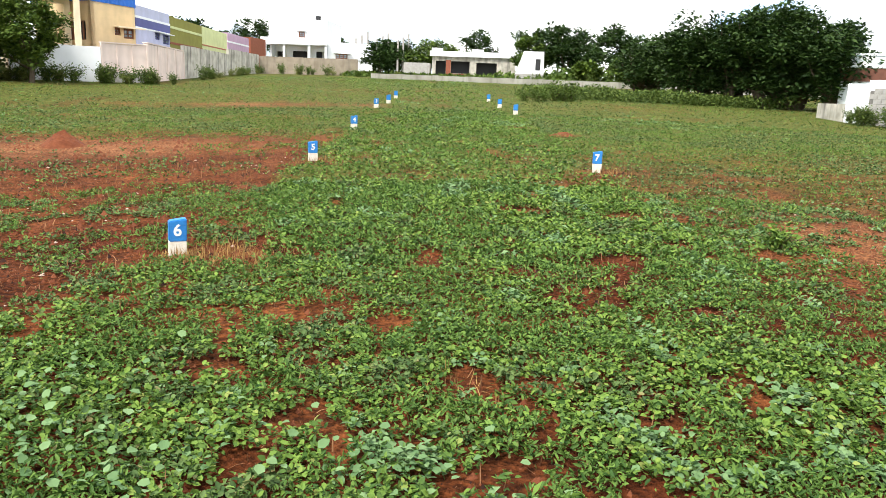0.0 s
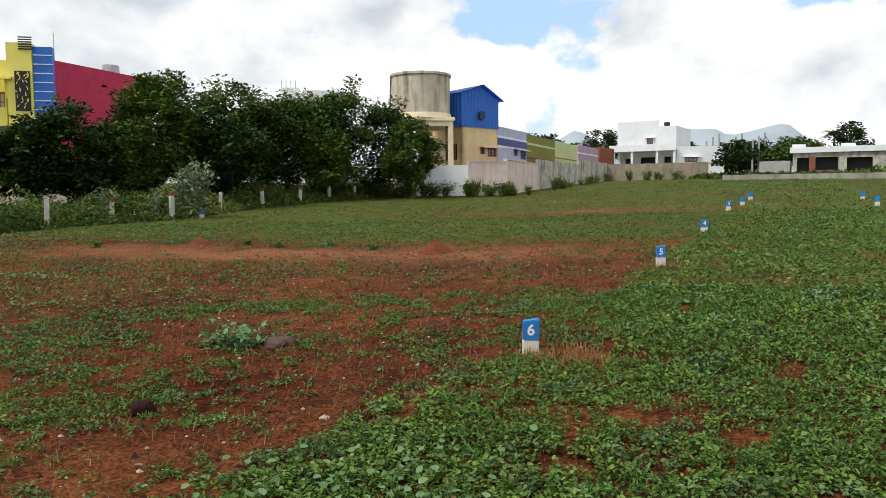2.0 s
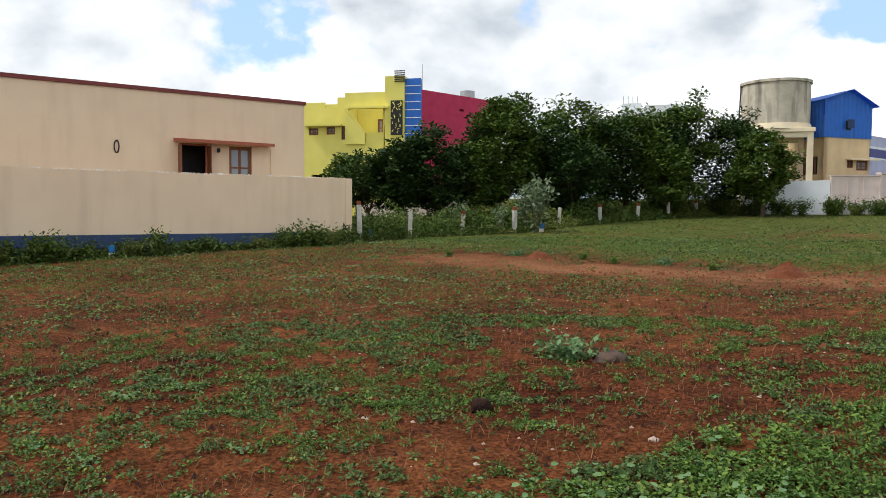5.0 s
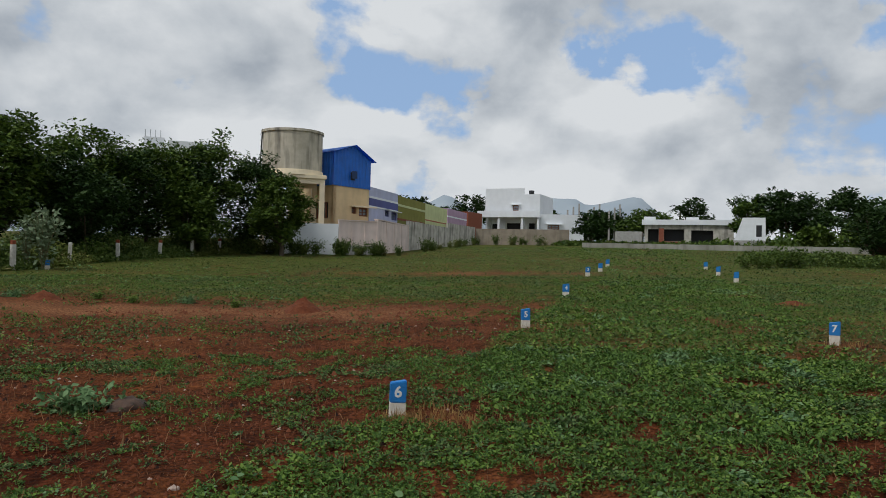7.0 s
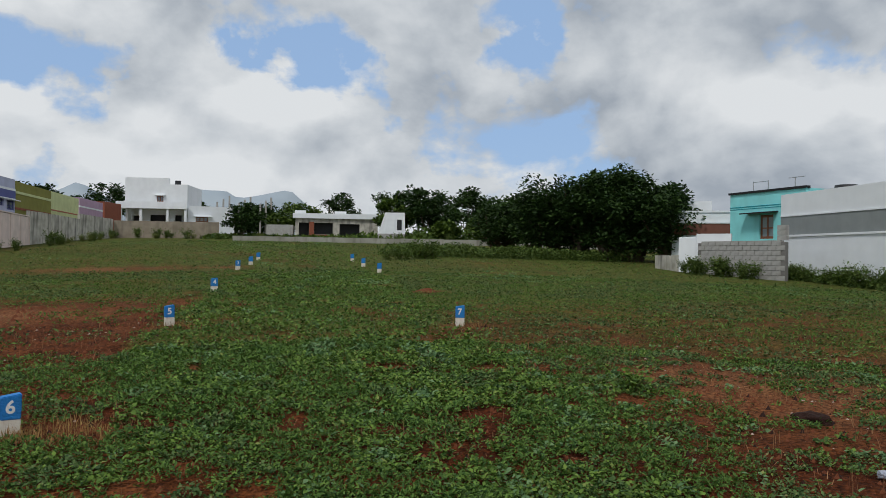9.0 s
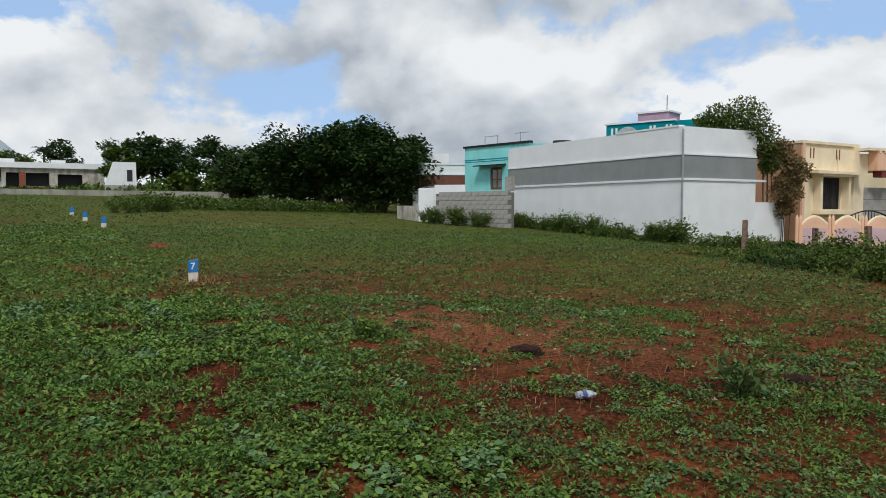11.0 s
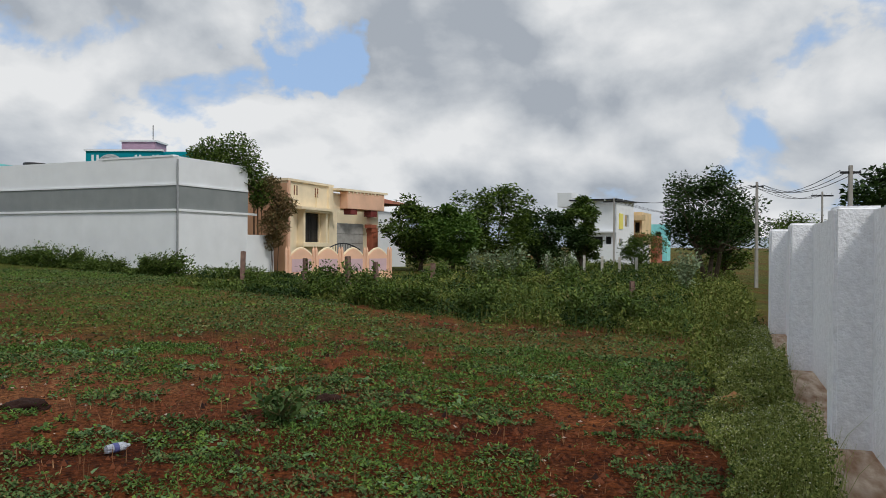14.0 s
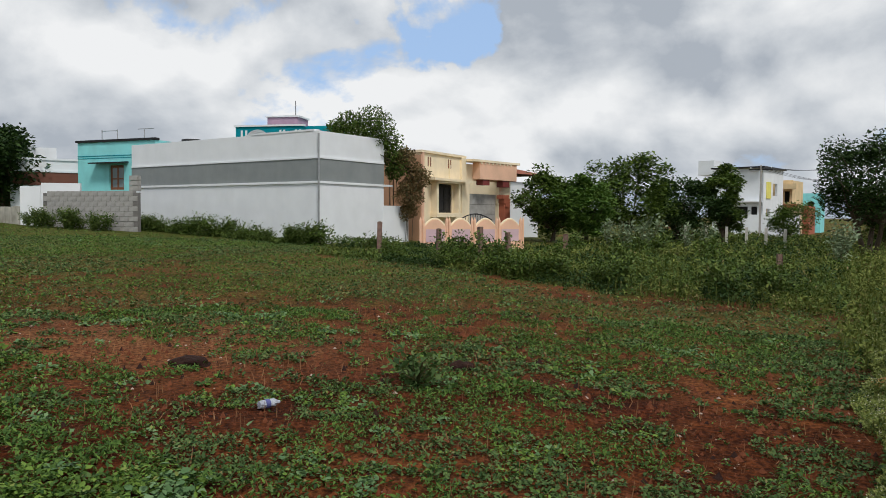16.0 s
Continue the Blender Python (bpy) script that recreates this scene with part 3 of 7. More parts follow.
# -- beige house and its compound wall, at the field's edge
def beige_house():
    A, B = (-24.0, -1.5), (-18.26, 16.93)
    w, L = compound_wall("compound_wall", A, B, 0.35, 2.62, M_BEIGE, "beige painted compound wall with a navy base and broken glass on top", 0.23)
    part("base_band", box(0, L + 0.004, -0.015, 0.0, -0.2, 0.75), M_NAVY, w, "navy blue painted base")
    part("end_pier", box(L - 0.02, L + 0.24, -0.03, 0.26, -0.2, 2.62), M_BEIGE, w)
    bm = bmesh.new()
    r = random.Random(3)
    for i in range(260):
        x, y, s = r.uniform(0, L), r.uniform(0.03, 0.2), r.uniform(0.02, 0.05)
        box(x, x + s, y, y + 0.015, 2.6, 2.632 + s * r.uniform(0.1, 0.5), bm=bm)
    part("glass_shards", bm, M_WHITE, w, "broken glass set in mortar")
    # the house stands behind the wall
    d = Vector((B[0] - A[0], B[1] - A[1])).normalized()
    nrm = Vector((-d.y, d.x))
    P = Vector(A) - d * 2 + nrm * 1.6
    Q = Vector(B) - d * 2.35 + nrm * 1.6
    return P, Q


P_BEIGE, Q_BEIGE = beige_house()


def beige_body():
    d = (Q_BEIGE - P_BEIGE).normalized()
    Q = P_BEIGE + d * 20.49
    h, L = facade("beige_house", P_BEIGE, Q, 0.35, "beige single-storey house with a maroon roof edge and brown window", "house")
    z = 0.35
    holes = [(16.05, 17.0, 2.35, 4.03 - z), (17.72, 18.52, 2.35, 4.01 - z)]
    house_shell(h, L, 9, 5.66 - z, M_BEIGE, holes)
    part("roof_edge", box(-0.05, L + 0.05, -0.05, 0.1, 5.62 - z, 5.74 - z), M_MAROON, h, "maroon painted roof edge")
    part("roof_edge", box(L - 0.1, L + 0.05, 0.1, 9, 5.62 - z, 5.74 - z), M_MAROON, h)
    s = sunshade(h, 15.88, 19.17, 4.08 - z, 0.45, M_TERRA, 0.1)
    window(h, 17.72, 18.52, 2.35, 4.01 - z, M_WOOD, 2)
    w = part("window", holed_wall(16.05, 17.0, 2.35, 4.03 - z, 0.07, [(16.11, 16.94, 2.41, 3.97 - z)]), M_TERRA, h, "window opening with its shutters folded back")
    w.location.y = 0.05
    part("shutter", box(16.02, 16.06, -0.36, 0.0, 2.4, 3.97 - z), M_WOOD, w)
    part("shutter", box(16.99, 17.03, -0.36, 0.0, 2.4, 3.97 - z), M_WOOD, w)
    bm = bmesh.new()
    for i in range(16):
        k0, k1 = 2 * math.pi * i / 16, 2 * math.pi * (i + 1) / 16
        tube((14.14 + 0.07 * math.cos(k0), -0.02, 3.45 + 0.19 * math.sin(k0)), (14.14 + 0.07 * math.cos(k1), -0.02, 3.45 + 0.19 * math.sin(k1)), 0.02, 0.02, 5, bm)
    part("wall_lamp", bm, M_IRON, h, "oval bulkhead lamp")
    part("lamp_holder", box(17.3, 17.38, -0.12, 0.0, 3.42, 3.56, 0.01), M_IRON, h)
    part("pipe", tube((19.2, -0.03, 2.2), (19.2, -0.03, 3.6), 0.018, 0.018, 6), M_BEIGE, h)


beige_body()


def yellow_house():
    z = 1.3
    h, L = facade("yellow_house", (-34.42, 29.84), (-28.68, 32.57), z, "bright yellow two-storey house with a stair parapet and blue slatted panel", "house")
    lower = [(0.2, 0.83, 6.5 - z, 6.92 - z), (1.36, 1.91, 6.52 - z, 7.0 - z), (2.31, 2.7, 6.2 - z, 7.05 - z), (0.4, 1.1, 3.3 - z, 4.07 - z), (2.75, 4.95, 6.6 - z, 7.05 - z)]
    part("wall", holed_wall(-1.5, 5.0, 0, 7.05 - z, 0.23, lower), M_YELLOW, h)
    part("wall", holed_wall(2.55, 5.2, 7.05 - z, 9.02 - z, 0.23, [(2.75, 4.95, 7.05 - z, 8.05 - z)]), M_YELLOW, h)
    part("side_wall", box(-1.5, -1.27, 0.23, 6, 0, 7.05 - z), M_YELLOW, h)
    part("back_wall", box(-1.5, 6.3, 6.0, 6.2, 0, 9.0 - z), M_YELLOW, h)
    # dark sheet that paints the shade of the recessed front
    part("recess_shade_plate", box(-1.2, 5.0, 1.3, 1.4, 0, 6.45 - z), M_DARK, h)
    part("porch_wall", holed_wall(-1.2, 5.2, 6.45 - z, 8.6 - z, 0.12, [(4.15, 5.0, 6.6 - z, 7.6 - z)]), M_YELLOW, h).location.y = 1.6
    part("porch_floor", box(2.4, 5.1, 0.24, 1.6, 6.47 - z, 6.57 - z), M_YELLOW, h)
    dw = window(h, 4.15, 5.0, 6.6 - z, 7.6 - z, M_WOOD, 3)
    dw.location.y = 1.62
    for a, b, c, d in lower[:3]:
        window(h, a, b, c, d, M_WOOD, 2, bars=True)
    sunshade(h, 0.0, 2.45, 7.06 - z, 0.45, M_YELLOW, 0.1)
    sunshade(h, 2.9, 5.4, 8.05 - z, 0.5, M_YELLOW, 0.12)
    part("tower", box(5.15, 6.35, -0.25, 1.2, 0, 9.9 - z), M_YELLOW, h)
    # stepped parapet and sloping stair wall
    bm = bmesh.new()
    for a, b, t in ((-1.5, 0.9, 8.62), (0.9, 1.75, 8.30), (1.75, 3.0, 8.9)):
        box(a, b, 0.9, 1.1, 6.9 - z, t - z, bm=bm)
    part("parapet", bm, M_YELLOW, h)
    bm = box(2.6, 3.85, -0.14, -0.004, 5.9 - z, 7.7 - z)
    for v in bm.verts:
        if v.co.z > 6.5 - z:
            v.co.z = (8.0 - z) if v.co.x < 3 else (6.5 - z)
    tube((2.62, -0.08, 8.02 - z), (3.87, -0.08, 6.52 - z), 0.09, 0.09, 6, bm)
    part("stair_parapet", bm, M_YELLOW, h)
    g = part("grille", box(5.52, 6.24, -0.30, -0.252, 6.4 - z, 8.45 - z), M_IRON, h, "dark cut-out leaf-pattern panel")
    r = random.Random(5)
    for i in range(26):
        x, zz, k = r.uniform(5.6, 6.15), r.uniform(6.5, 8.35) - z, r.uniform(0.4, 2.7)
        part("leaf", tube((x, -0.305, zz), (x + 0.14 * math.cos(k), -0.305, zz + 0.2 * math.sin(k)), 0.03, 0.008, 5), M_YELLOW, g)
    for i in range(6):
        part("louvre", box(5.75, 6.4, -0.3, -0.25, 9.55 - z + i * 0.12, 9.61 - z + i * 0.12), M_IRON, h)
    part("panel", box(6.37, 7.3, -0.1, 0.3, 0, 9.75 - z), M_BLUE, h, "blue panel with white slats")
    for i in range(8):
        part("slat", box(6.36, 7.31, -0.13, -0.1, 6.0 - z + i * 0.47, 6.05 - z + i * 0.47), M_WHITE, h)


yellow_house()


def crimson_house():
    z = 1.4
    h, L = facade("crimson_house", (-28.57, 33.96), (-27.5, 41.0), z, "crimson painted blank side wall of a tall house", "house")
    house_shell(h, L, 6, 9.3 - z, M_MAGENTA, [(3.3, 3.7, 8.3 - z, 8.45 - z)])
    part("mast", tube((0.6, 0.6, 9.3 - z), (0.6, 0.6, 11.0 - z), 0.03, 0.02, 6), M_STEEL, h)
    part("water_tank", cyl(0.5, 0.5, 9.3 - z, 10.1 - z, 16, L - 1.0, 2.0), M_STEEL, h)


crimson_house()


def white_block():
    z = 2.0
    h, L = facade("white_apartment_house", (-30.15, 66.68), (-24.6, 68.9), z, "white stepped upper storeys of a house behind trees", "house")
    house_shell(h, L, 7, 11.6 - z, M_WHITE, [(0.5, 1.1, 9.9 - z, 10.6 - z)])
    part("stair_tower", box(0.2, 2.0, 0.5, 3, 11.6 - z, 12.5 - z), M_WHITE, h)
    part("parapet", box(2.4, L, -0.1, 0.1, 11.3 - z, 12.2 - z), M_WHITE, h)
    for i in range(4):
        part("rail", tube((0.3 + i * 0.45, 0.6, 12.5 - z), (0.3 + i * 0.45, 0.6, 13.2 - z), 0.03, 0.03, 5), M_STEEL, h)


white_block()


def water_tower():
    cx, cy, zb = -11.13, 46.3, 1.8
    r = 1.92
    t = thing("water_tower", pose(cx, cy, zb, 0, 0, 20), "weathered round concrete water tank on a pillared frame with black streaks", "water tower")
    bm = cyl(r, r, 7.08 - zb, 9.53 - zb, 48)
    part("tank", bm, M_TANK, t)
    part("rim", cyl(r + 0.09, r + 0.09, 9.51 - zb, 9.66 - zb, 48), M_TANK, t)
    part("skirt", cyl(r + 0.12, r + 0.05, 6.77 - zb, 7.11 - zb, 48), M_CREAM2, t)
    part("slab", box(-1.95, 1.95, -1.95, 1.95, 6.54 - zb, 6.79 - zb, 0.03), M_CREAM2, t)
    for i, (x, y) in enumerate(((-1.7, -1.7), (1.7, -1.7), (1.7, 1.7), (-1.7, 1.7))):
        part("pillar", box(x - 0.16, x + 0.16, y - 0.16, y + 0.16, -0.5, 6.59 - zb, 0.02), M_CREAM2, t)
    for y in (-1.7, 1.7):
        part("beam", box(-1.6, 1.6, y - 0.12, y + 0.12, 6.23 - zb, 6.56 - zb), M_CREAM2, t)
    part("beam", box(-1.8, -1.6, -1.6, 1.6, 6.23 - zb, 6.56 - zb), M_CREAM2, t)
    bm = bmesh.new()
    tube((-r - 0.25, -0.3, 2), (-r - 0.03, -0.3, 7.9), 0.025, 0.025, 6, bm)
    tube((-r - 0.25, 0.1, 2), (-r - 0.03, 0.1, 7.9), 0.025, 0.025, 6, bm)
    for i in range(14):
        tube((-r - 0.14, -0.3, 2.4 + i * 0.4), (-r - 0.14, 0.1, 2.4 + i * 0.4), 0.015, 0.015, 5, bm)
    part("ladder", bm, M_IRON, t)


water_tower()


def blue_house():
    z = 1.9
    h, L = facade("blue_topped_house", (-8.6, 47.33), (-6.52, 49.68), z, "cream house with a blue corrugated sheet storey and gabled roof", "house")
    W = [(1.62, 2.04, 4.6 - z, 5.05 - z), (2.26, 3.05, 4.45 - z, 5.05 - z)]
    D = 5.1
    part("wall", holed_wall(0, L, 0, 6.45 - z, 0.23, W), M_CREAM, h)
    part("wall", holed_wall(0.0, D, 0, 6.45 - z, 0.23, [(2.6, 4.6, 4.2 - z, 5.3 - z)]), M_CREAM, h).matrix_local = pose(0, D, 0, 0, 0, -90)
    part("wall", box(L - 0.23, L, 0.23, D, 0, 6.45 - z), M_CREAM, h)
    # two dark plates paint the unlit rooms behind the windows
    part("interior_shade_plate", box(0.5, L - 0.3, 1.0, 1.1, 0, 6.2 - z), M_DARK, h)
    part("interior_shade_plate", box(1.0, 1.1, 1.0, D - 0.3, 0, 6.2 - z), M_DARK, h)
    for a, b, c, d in W:
        window(h, a, b, c, d, M_WOOD, 2, bars=True)
    sunshade(h, 1.5, 3.5, 5.08 - z, 0.5, M_CREAM2, 0.08)
    g = part("grille_window", holed_wall(2.6, 4.6, 4.2 - z, 5.3 - z, 0.06, [(2.7 + i * 0.32, 2.92 + i * 0.32, 4.25 - z, 5.25 - z) for i in range(6)]), M_WOOD, h)
    g.matrix_local = pose(0.08, D, 0, 0, 0, -90)
    # sheet-metal storey: ribbed front gable and side
    eave, ridge = 8.65 - z, 9.2 - z
    bm = bmesh.new()
    n = 44
    prev = None
    for i in range(n + 1):
        x = -0.05 + (L + 0.1) * i / n
        y = -0.04 - (0.03 if i % 4 < 2 else 0.0)
        t = eave + (ridge - eave) * (x / 1.66) if x < 1.66 else ridge - (ridge - 8.3 + z) * (x - 1.66) / (L - 1.66)
        cur = (bm.verts.new((x, y, 6.4 - z - 0.06 * (x / L))), bm.verts.new((x, y, t)))
        if prev:
            bm.faces.new((prev[0], cur[0], cur[1], prev[1]))
        prev = cur
    part("front_sheet", bm, M_BLUE, h, "blue corrugated sheet gable")
    bm = bmesh.new()
    prev = None
    for i in range(72):
        y = -0.04 + (D + 0.3) * i / 71
        x = -0.06 - (0.06 if i % 4 < 2 else 0.0)
        cur = (bm.verts.new((x, y, 6.4 - z)), bm.verts.new((x, y, eave)))
        if prev:
            bm.faces.new((prev[0], cur[0], cur[1], prev[1]))
        prev = cur
    part("side_sheet", bm, M_BLUE, h, "blue corrugated sheet wall")
    part("side_sheet", box(L + 0.02, L + 0.05, 0, D, 6.3 - z, 8.3 - z), M_BLUE, h)
    for xa, za, xb, zb in ((-0.3, eave - 0.06, 1.66, ridge + 0.03), (1.66, ridge + 0.03, L + 0.35, 8.22 - z)):
        bm = bmesh.new()
        vs = [bm.verts.new(p) for p in ((xa, -0.35, za), (xb, -0.35, zb), (xb, D + 0.3, zb), (xa, D + 0.3, za))]
        bm.faces.new(vs)
        bmesh.ops.solidify(bm, geom=bm.faces[:], thickness=0.05)
        part("roof_sheet", bm, M_BLUE, h)
    s = part("shutter", box(1.35, 1.8, -0.3, -0.27, 6.95 - z, 7.45 - z), M_NAVY, h, "flap window propped open")
    s.rotation_euler.x = 0.0
    # no hole here: a dark patch paints the shade under the flap
    part("opening", box(1.4, 1.75, -0.09, -0.075, 6.85 - z, 7.4 - z), M_DARK, h)


blue_house()


def row_house(name, A, B, z0, zt0, mats, bands, label, D=6, windows=()):
    h, L = facade(name, A, B, z0, label, "house")
    house_shell(h, L, D, zt0 - z0, mats, [(a, b, c - z0, d - z0) for a, b, c, d in windows])
    for z1, z2, m in bands:
        part("band", box(-0.02, L + 0.02, -0.03, 0.0, z1 - z0, z2 - z0), m, h)
        part("band", box(-0.03, 0.0, 0.0, D, z1 - z0, z2 - z0), m, h)
    for a, b, c, d in windows:
        window(h, a, b, c - z0, d - z0, M_INDIGO, 2, bars=True)
        sunshade(h, a - 0.15, b + 0.15, d - z0 + 0.05, 0.35, M_WHITE, 0.06)
    return h, L


row_house("lavender_house", (-6.52, 49.9), (-5.08, 55.87), 2.0, 6.58, M_LAV, [(5.28, 5.80, M_INDIGO), (5.80, 5.95, M_WHITE), (5.18, 5.28, M_WHITE)], "lavender house with an indigo band and small barred windows", windows=[(3.3, 4.2, 4.7, 5.15), (4.75, 6.05, 4.5, 5.12)])
row_house("olive_house", (-5.08, 56.0), (-3.38, 64.02), 2.2, 6.5, M_OLIVE, [(5.68, 5.85, M_LIME), (4.6, 4.75, M_BRICKRED)], "olive green house with a cream stripe")
row_house("lime_house", (-3.38, 64.15), (-1.65, 72.1), 2.5, 6.5, M_LIME, [(5.0, 5.1, M_TERRA)], "pale lime painted house with a plain wall")
row_house("mauve_house", (-1.68, 76.26), (0.31, 84.28), 3.0, 6.9, M_MAUVE, [(6.0, 6.15, M_WHITE)], "mauve house with a white stripe")
row_house("brick_house", (0.5, 86.0), (2.2, 90.0), 3.0, 7.2, M_BRICKRED, [], "unplastered red brick house behind walls", D=4)


def far_white_house():
    z = 3.2
    A, B = (2.68, 93.25), (9.39, 90.84)
    h, L = facade("white_far_house", A, B, z, "white two-storey house with a pillared ground-floor veranda", "house")
    ups = [(3.65, 4.37, 7.8 - z, 8.5 - z)]
    part("wall", holed_wall(0, 5.05, 7.2 - z, 10.6 - z, 0.23, ups), M_WHITE, h)
    part("wall", holed_wall(5.05, L, 7.2 - z, 9.85 - z, 0.23, []), M_WHITE, h)
    part("side_wall", box(0, 0.23, 0.23, 7, 0, 10.6 - z), M_WHITE, h)
    part("side_wall", box(L - 0.23, L, 0.23, 7, 0, 9.85 - z), M_WHITE, h)
    part("wall", holed_wall(0, L, 0, 7.0 - z, 0.2, [(0.4, 1.3, 0, 6.2 - z), (2.4, 4.2, 5.4 - z, 6.3 - z), (5.3, 6.6, 5.4 - z, 6.3 - z)]), M_WHITE, h).location.y = 1.6
    # dark plate painting the veranda rooms' shade
    part("interior_shade_plate", box(0.3, L - 0.3, 2.4, 2.5, 0, 9.0 - z), M_DARK, h)
    part("veranda_slab", box(-0.9, L + 0.1, -0.5, 1.6, 6.95 - z, 7.2 - z), M_WHITE, h)
    part("balcony_parapet", box(-0.9, L + 0.1, -0.5, -0.38, 7.2 - z, 7.75 - z), M_WHITE, h)
    for x in (-0.4, 1.9, 4.95, 7.0):
        part("pillar", box(x - 0.13, x + 0.13, -0.35, -0.09, 0, 6.95 - z), M_WHITE, h)
    sunshade(h, 3.4, 4.6, 8.55 - z, 0.4, M_WHITE, 0.08)
    window(h, 3.65, 4.37, 7.8 - z, 8.5 - z, M_WOOD, 2)
    part("roof", box(0.2, L - 0.2, 0.2, 6.9, 9.3 - z, 9.45 - z), M_WHITE, h)
    part("roof_tank", cyl(0.35, 0.35, 9.4 - z, 10.4 - z, 12, 5.7, 1.2), M_PLASTIC, h)
    h2, L2 = facade("white_low_house", (9.45, 90.9), (15.0, 91.8), 3.3, "white single-storey house with one shaded window", "house")
    house_shell(h2, L2, 6, 4.1, M_WHITE, [(0.95, 2.45, 2.2, 2.8)])
    sunshade(h2, 0.7, 2.8, 2.85, 0.5, M_WHITE, 0.08)
    window(h2, 0.95, 2.45, 2.2, 2.8, M_WOOD, 3)


far_white_house()


def boundary_walls():
    # along the houses on the field's far edge
    w, L = compound_wall("white_boundary_wall", (-12.0, 43.2), (-7.68, 44.42), 1.75, 1.95, M_WHITE, "whitewashed boundary wall")
    w, L = compound_wall("pink_boundary_wall", (-7.64, 44.45), (-5.43, 45.78), 1.75, 2.15, M_PINKWALL, "pale pink plastered boundary wall with panel joints over a grey plinth", cop=M_PINKWALL)
    part("plinth", box(-0.02, L, -0.06, 0.0, -0.3, 0.62), M_BLOCK, w, "grey cement plinth")
    for i in range(4):
        part("pilaster", box(L * i / 3 - 0.03, L * i / 3 + 0.03, -0.05, 0.0, 0.62, 2.15), M_PINKWALL, w)
    w, L = compound_wall("pink_boundary_wall", (-5.43, 45.9), (-4.14, 54.95), 1.85, 2.2, M_PINKWALL, "pale pink plastered boundary wall turning the corner", cop=M_PINKWALL)
    for i in range(5):
        part("pilaster", box(L * i / 4 - 0.05, L * i / 4 + 0.05, -0.05, 0.0, 0.0, 2.2), M_PINKWALL, w)
    compound_wall("old_boundary_wall", (-4.14, 55.1), (-1.4, 67.0), 2.2, 2.3, M_OLDWALL, "old plaster boundary wall blackened with mould")
    compound_wall("old_boundary_wall", (-1.4, 67.1), (1.24, 76.6), 2.7, 2.25, M_OLDWALL, "old plaster boundary wall blackened with mould")
    compound_wall("brown_boundary_wall", (1.3, 76.8), (10.8, 74.6), 3.1, 1.75, mat("brown_plaster", (0.33, 0.28, 0.22), 0.9, (0.24, 0.2, 0.15), 1.5, 0.4, 20, stain=(0.1, 0.09, 0.07), stain_amt=0.4), "brown plaster boundary wall")
    ml = mat("low_wall_cement", (0.38, 0.37, 0.33), 0.9, (0.27, 0.26, 0.22), 0.8, 0.4, 20, stain=(0.14, 0.13, 0.10), stain_amt=0.6)
    compound_wall("low_wall", (10.8, 66.0), (36.0, 62.0), 2.75, 0.62, ml, "long low cement wall along the field's far edge", 0.25)
    compound_wall("low_wall", (36.2, 62.0), (52.0, 50.0), 2.55, 0.62, ml, "long low cement wall along the field's far edge", 0.25)


boundary_walls()


compound_wall("low_pink_wall", (-28.5, 28.6), (-21.8, 31.8), 1.2, 1.1, M_PINKWALL, "low pink plastered yard wall under the trees")


def far_sheds():
    h, L = facade("brick_outbuilding", (21.2, 86.2), (30.6, 83.5), 3.3, "low unfinished brick building with a white parapet", "house")
    house_shell(h, L, 5, 3.3, M_OLDWALL, [(0.4, 1.6, 0.3, 2.3), (2.2, 4.4, 0.9, 2.3), (5.2, 7.6, 0.3, 2.2)])
    part("brick_panel", box(1.62, 2.18, -0.03, -0.004, 0.2, 2.4), M_BRICKRED, h, "bare red brick panel")
    part("brick_panel", box(2.2, 4.4, -0.03, -0.004, 0.0, 0.88), M_BRICKRED, h, "bare red brick panel")
    part("upstand", box(-0.1, 1.2, 0.0, 1.0, 3.4, 3.75), M_WHITE, h)
    part("upstand", box(4.6, 6.0, 0.0, 1.0, 3.4, 3.7), M_WHITE, h)
    part("parapet", box(-0.3, L + 0.3, -0.3, 0.0, 2.8, 3.4), M_WHITE, h)
    part("annex", box(-3.4, -0.3, 0.3, 4, 0, 2.0), M_BLOCK, h)
    h = thing("sheet_shed", pose(25.8, 69.9, 4.0, 0, 0, -20) @ Matrix.Scale(0.6, 4), "white slanting metal sheet shed among trees", "shed")
    bm = box(0, 4.6, 0, 3, 0, 3.6)
    for v in bm.verts:
        if v.co.z > 1:
            v.co.x = v.co.x * 0.72 + 1.2
    part("sheet_wall", bm, M_WHITE, h)
    # dark patch on the solid sheet, painted as a shaded doorway
    part("opening", box(3.2, 4.0, -0.03, 0.0, 0.6, 2.4), M_DARK, h)
    part("foundation", box(0, 4.6, 0, 3, -1.8, 0), M_BLOCK, h)
    for i in range(9):
        p = thing("column_stub", pose(13.5 + i * 0.9, 96 + (i % 3), 3.3), "bare concrete column of a building under construction", "column", "columns under construction")
        part("shaft", box(-0.1, 0.1, -0.1, 0.1, 0, 5.0 + 0.5 * (i % 3)), M_CONC, p)


far_sheds()


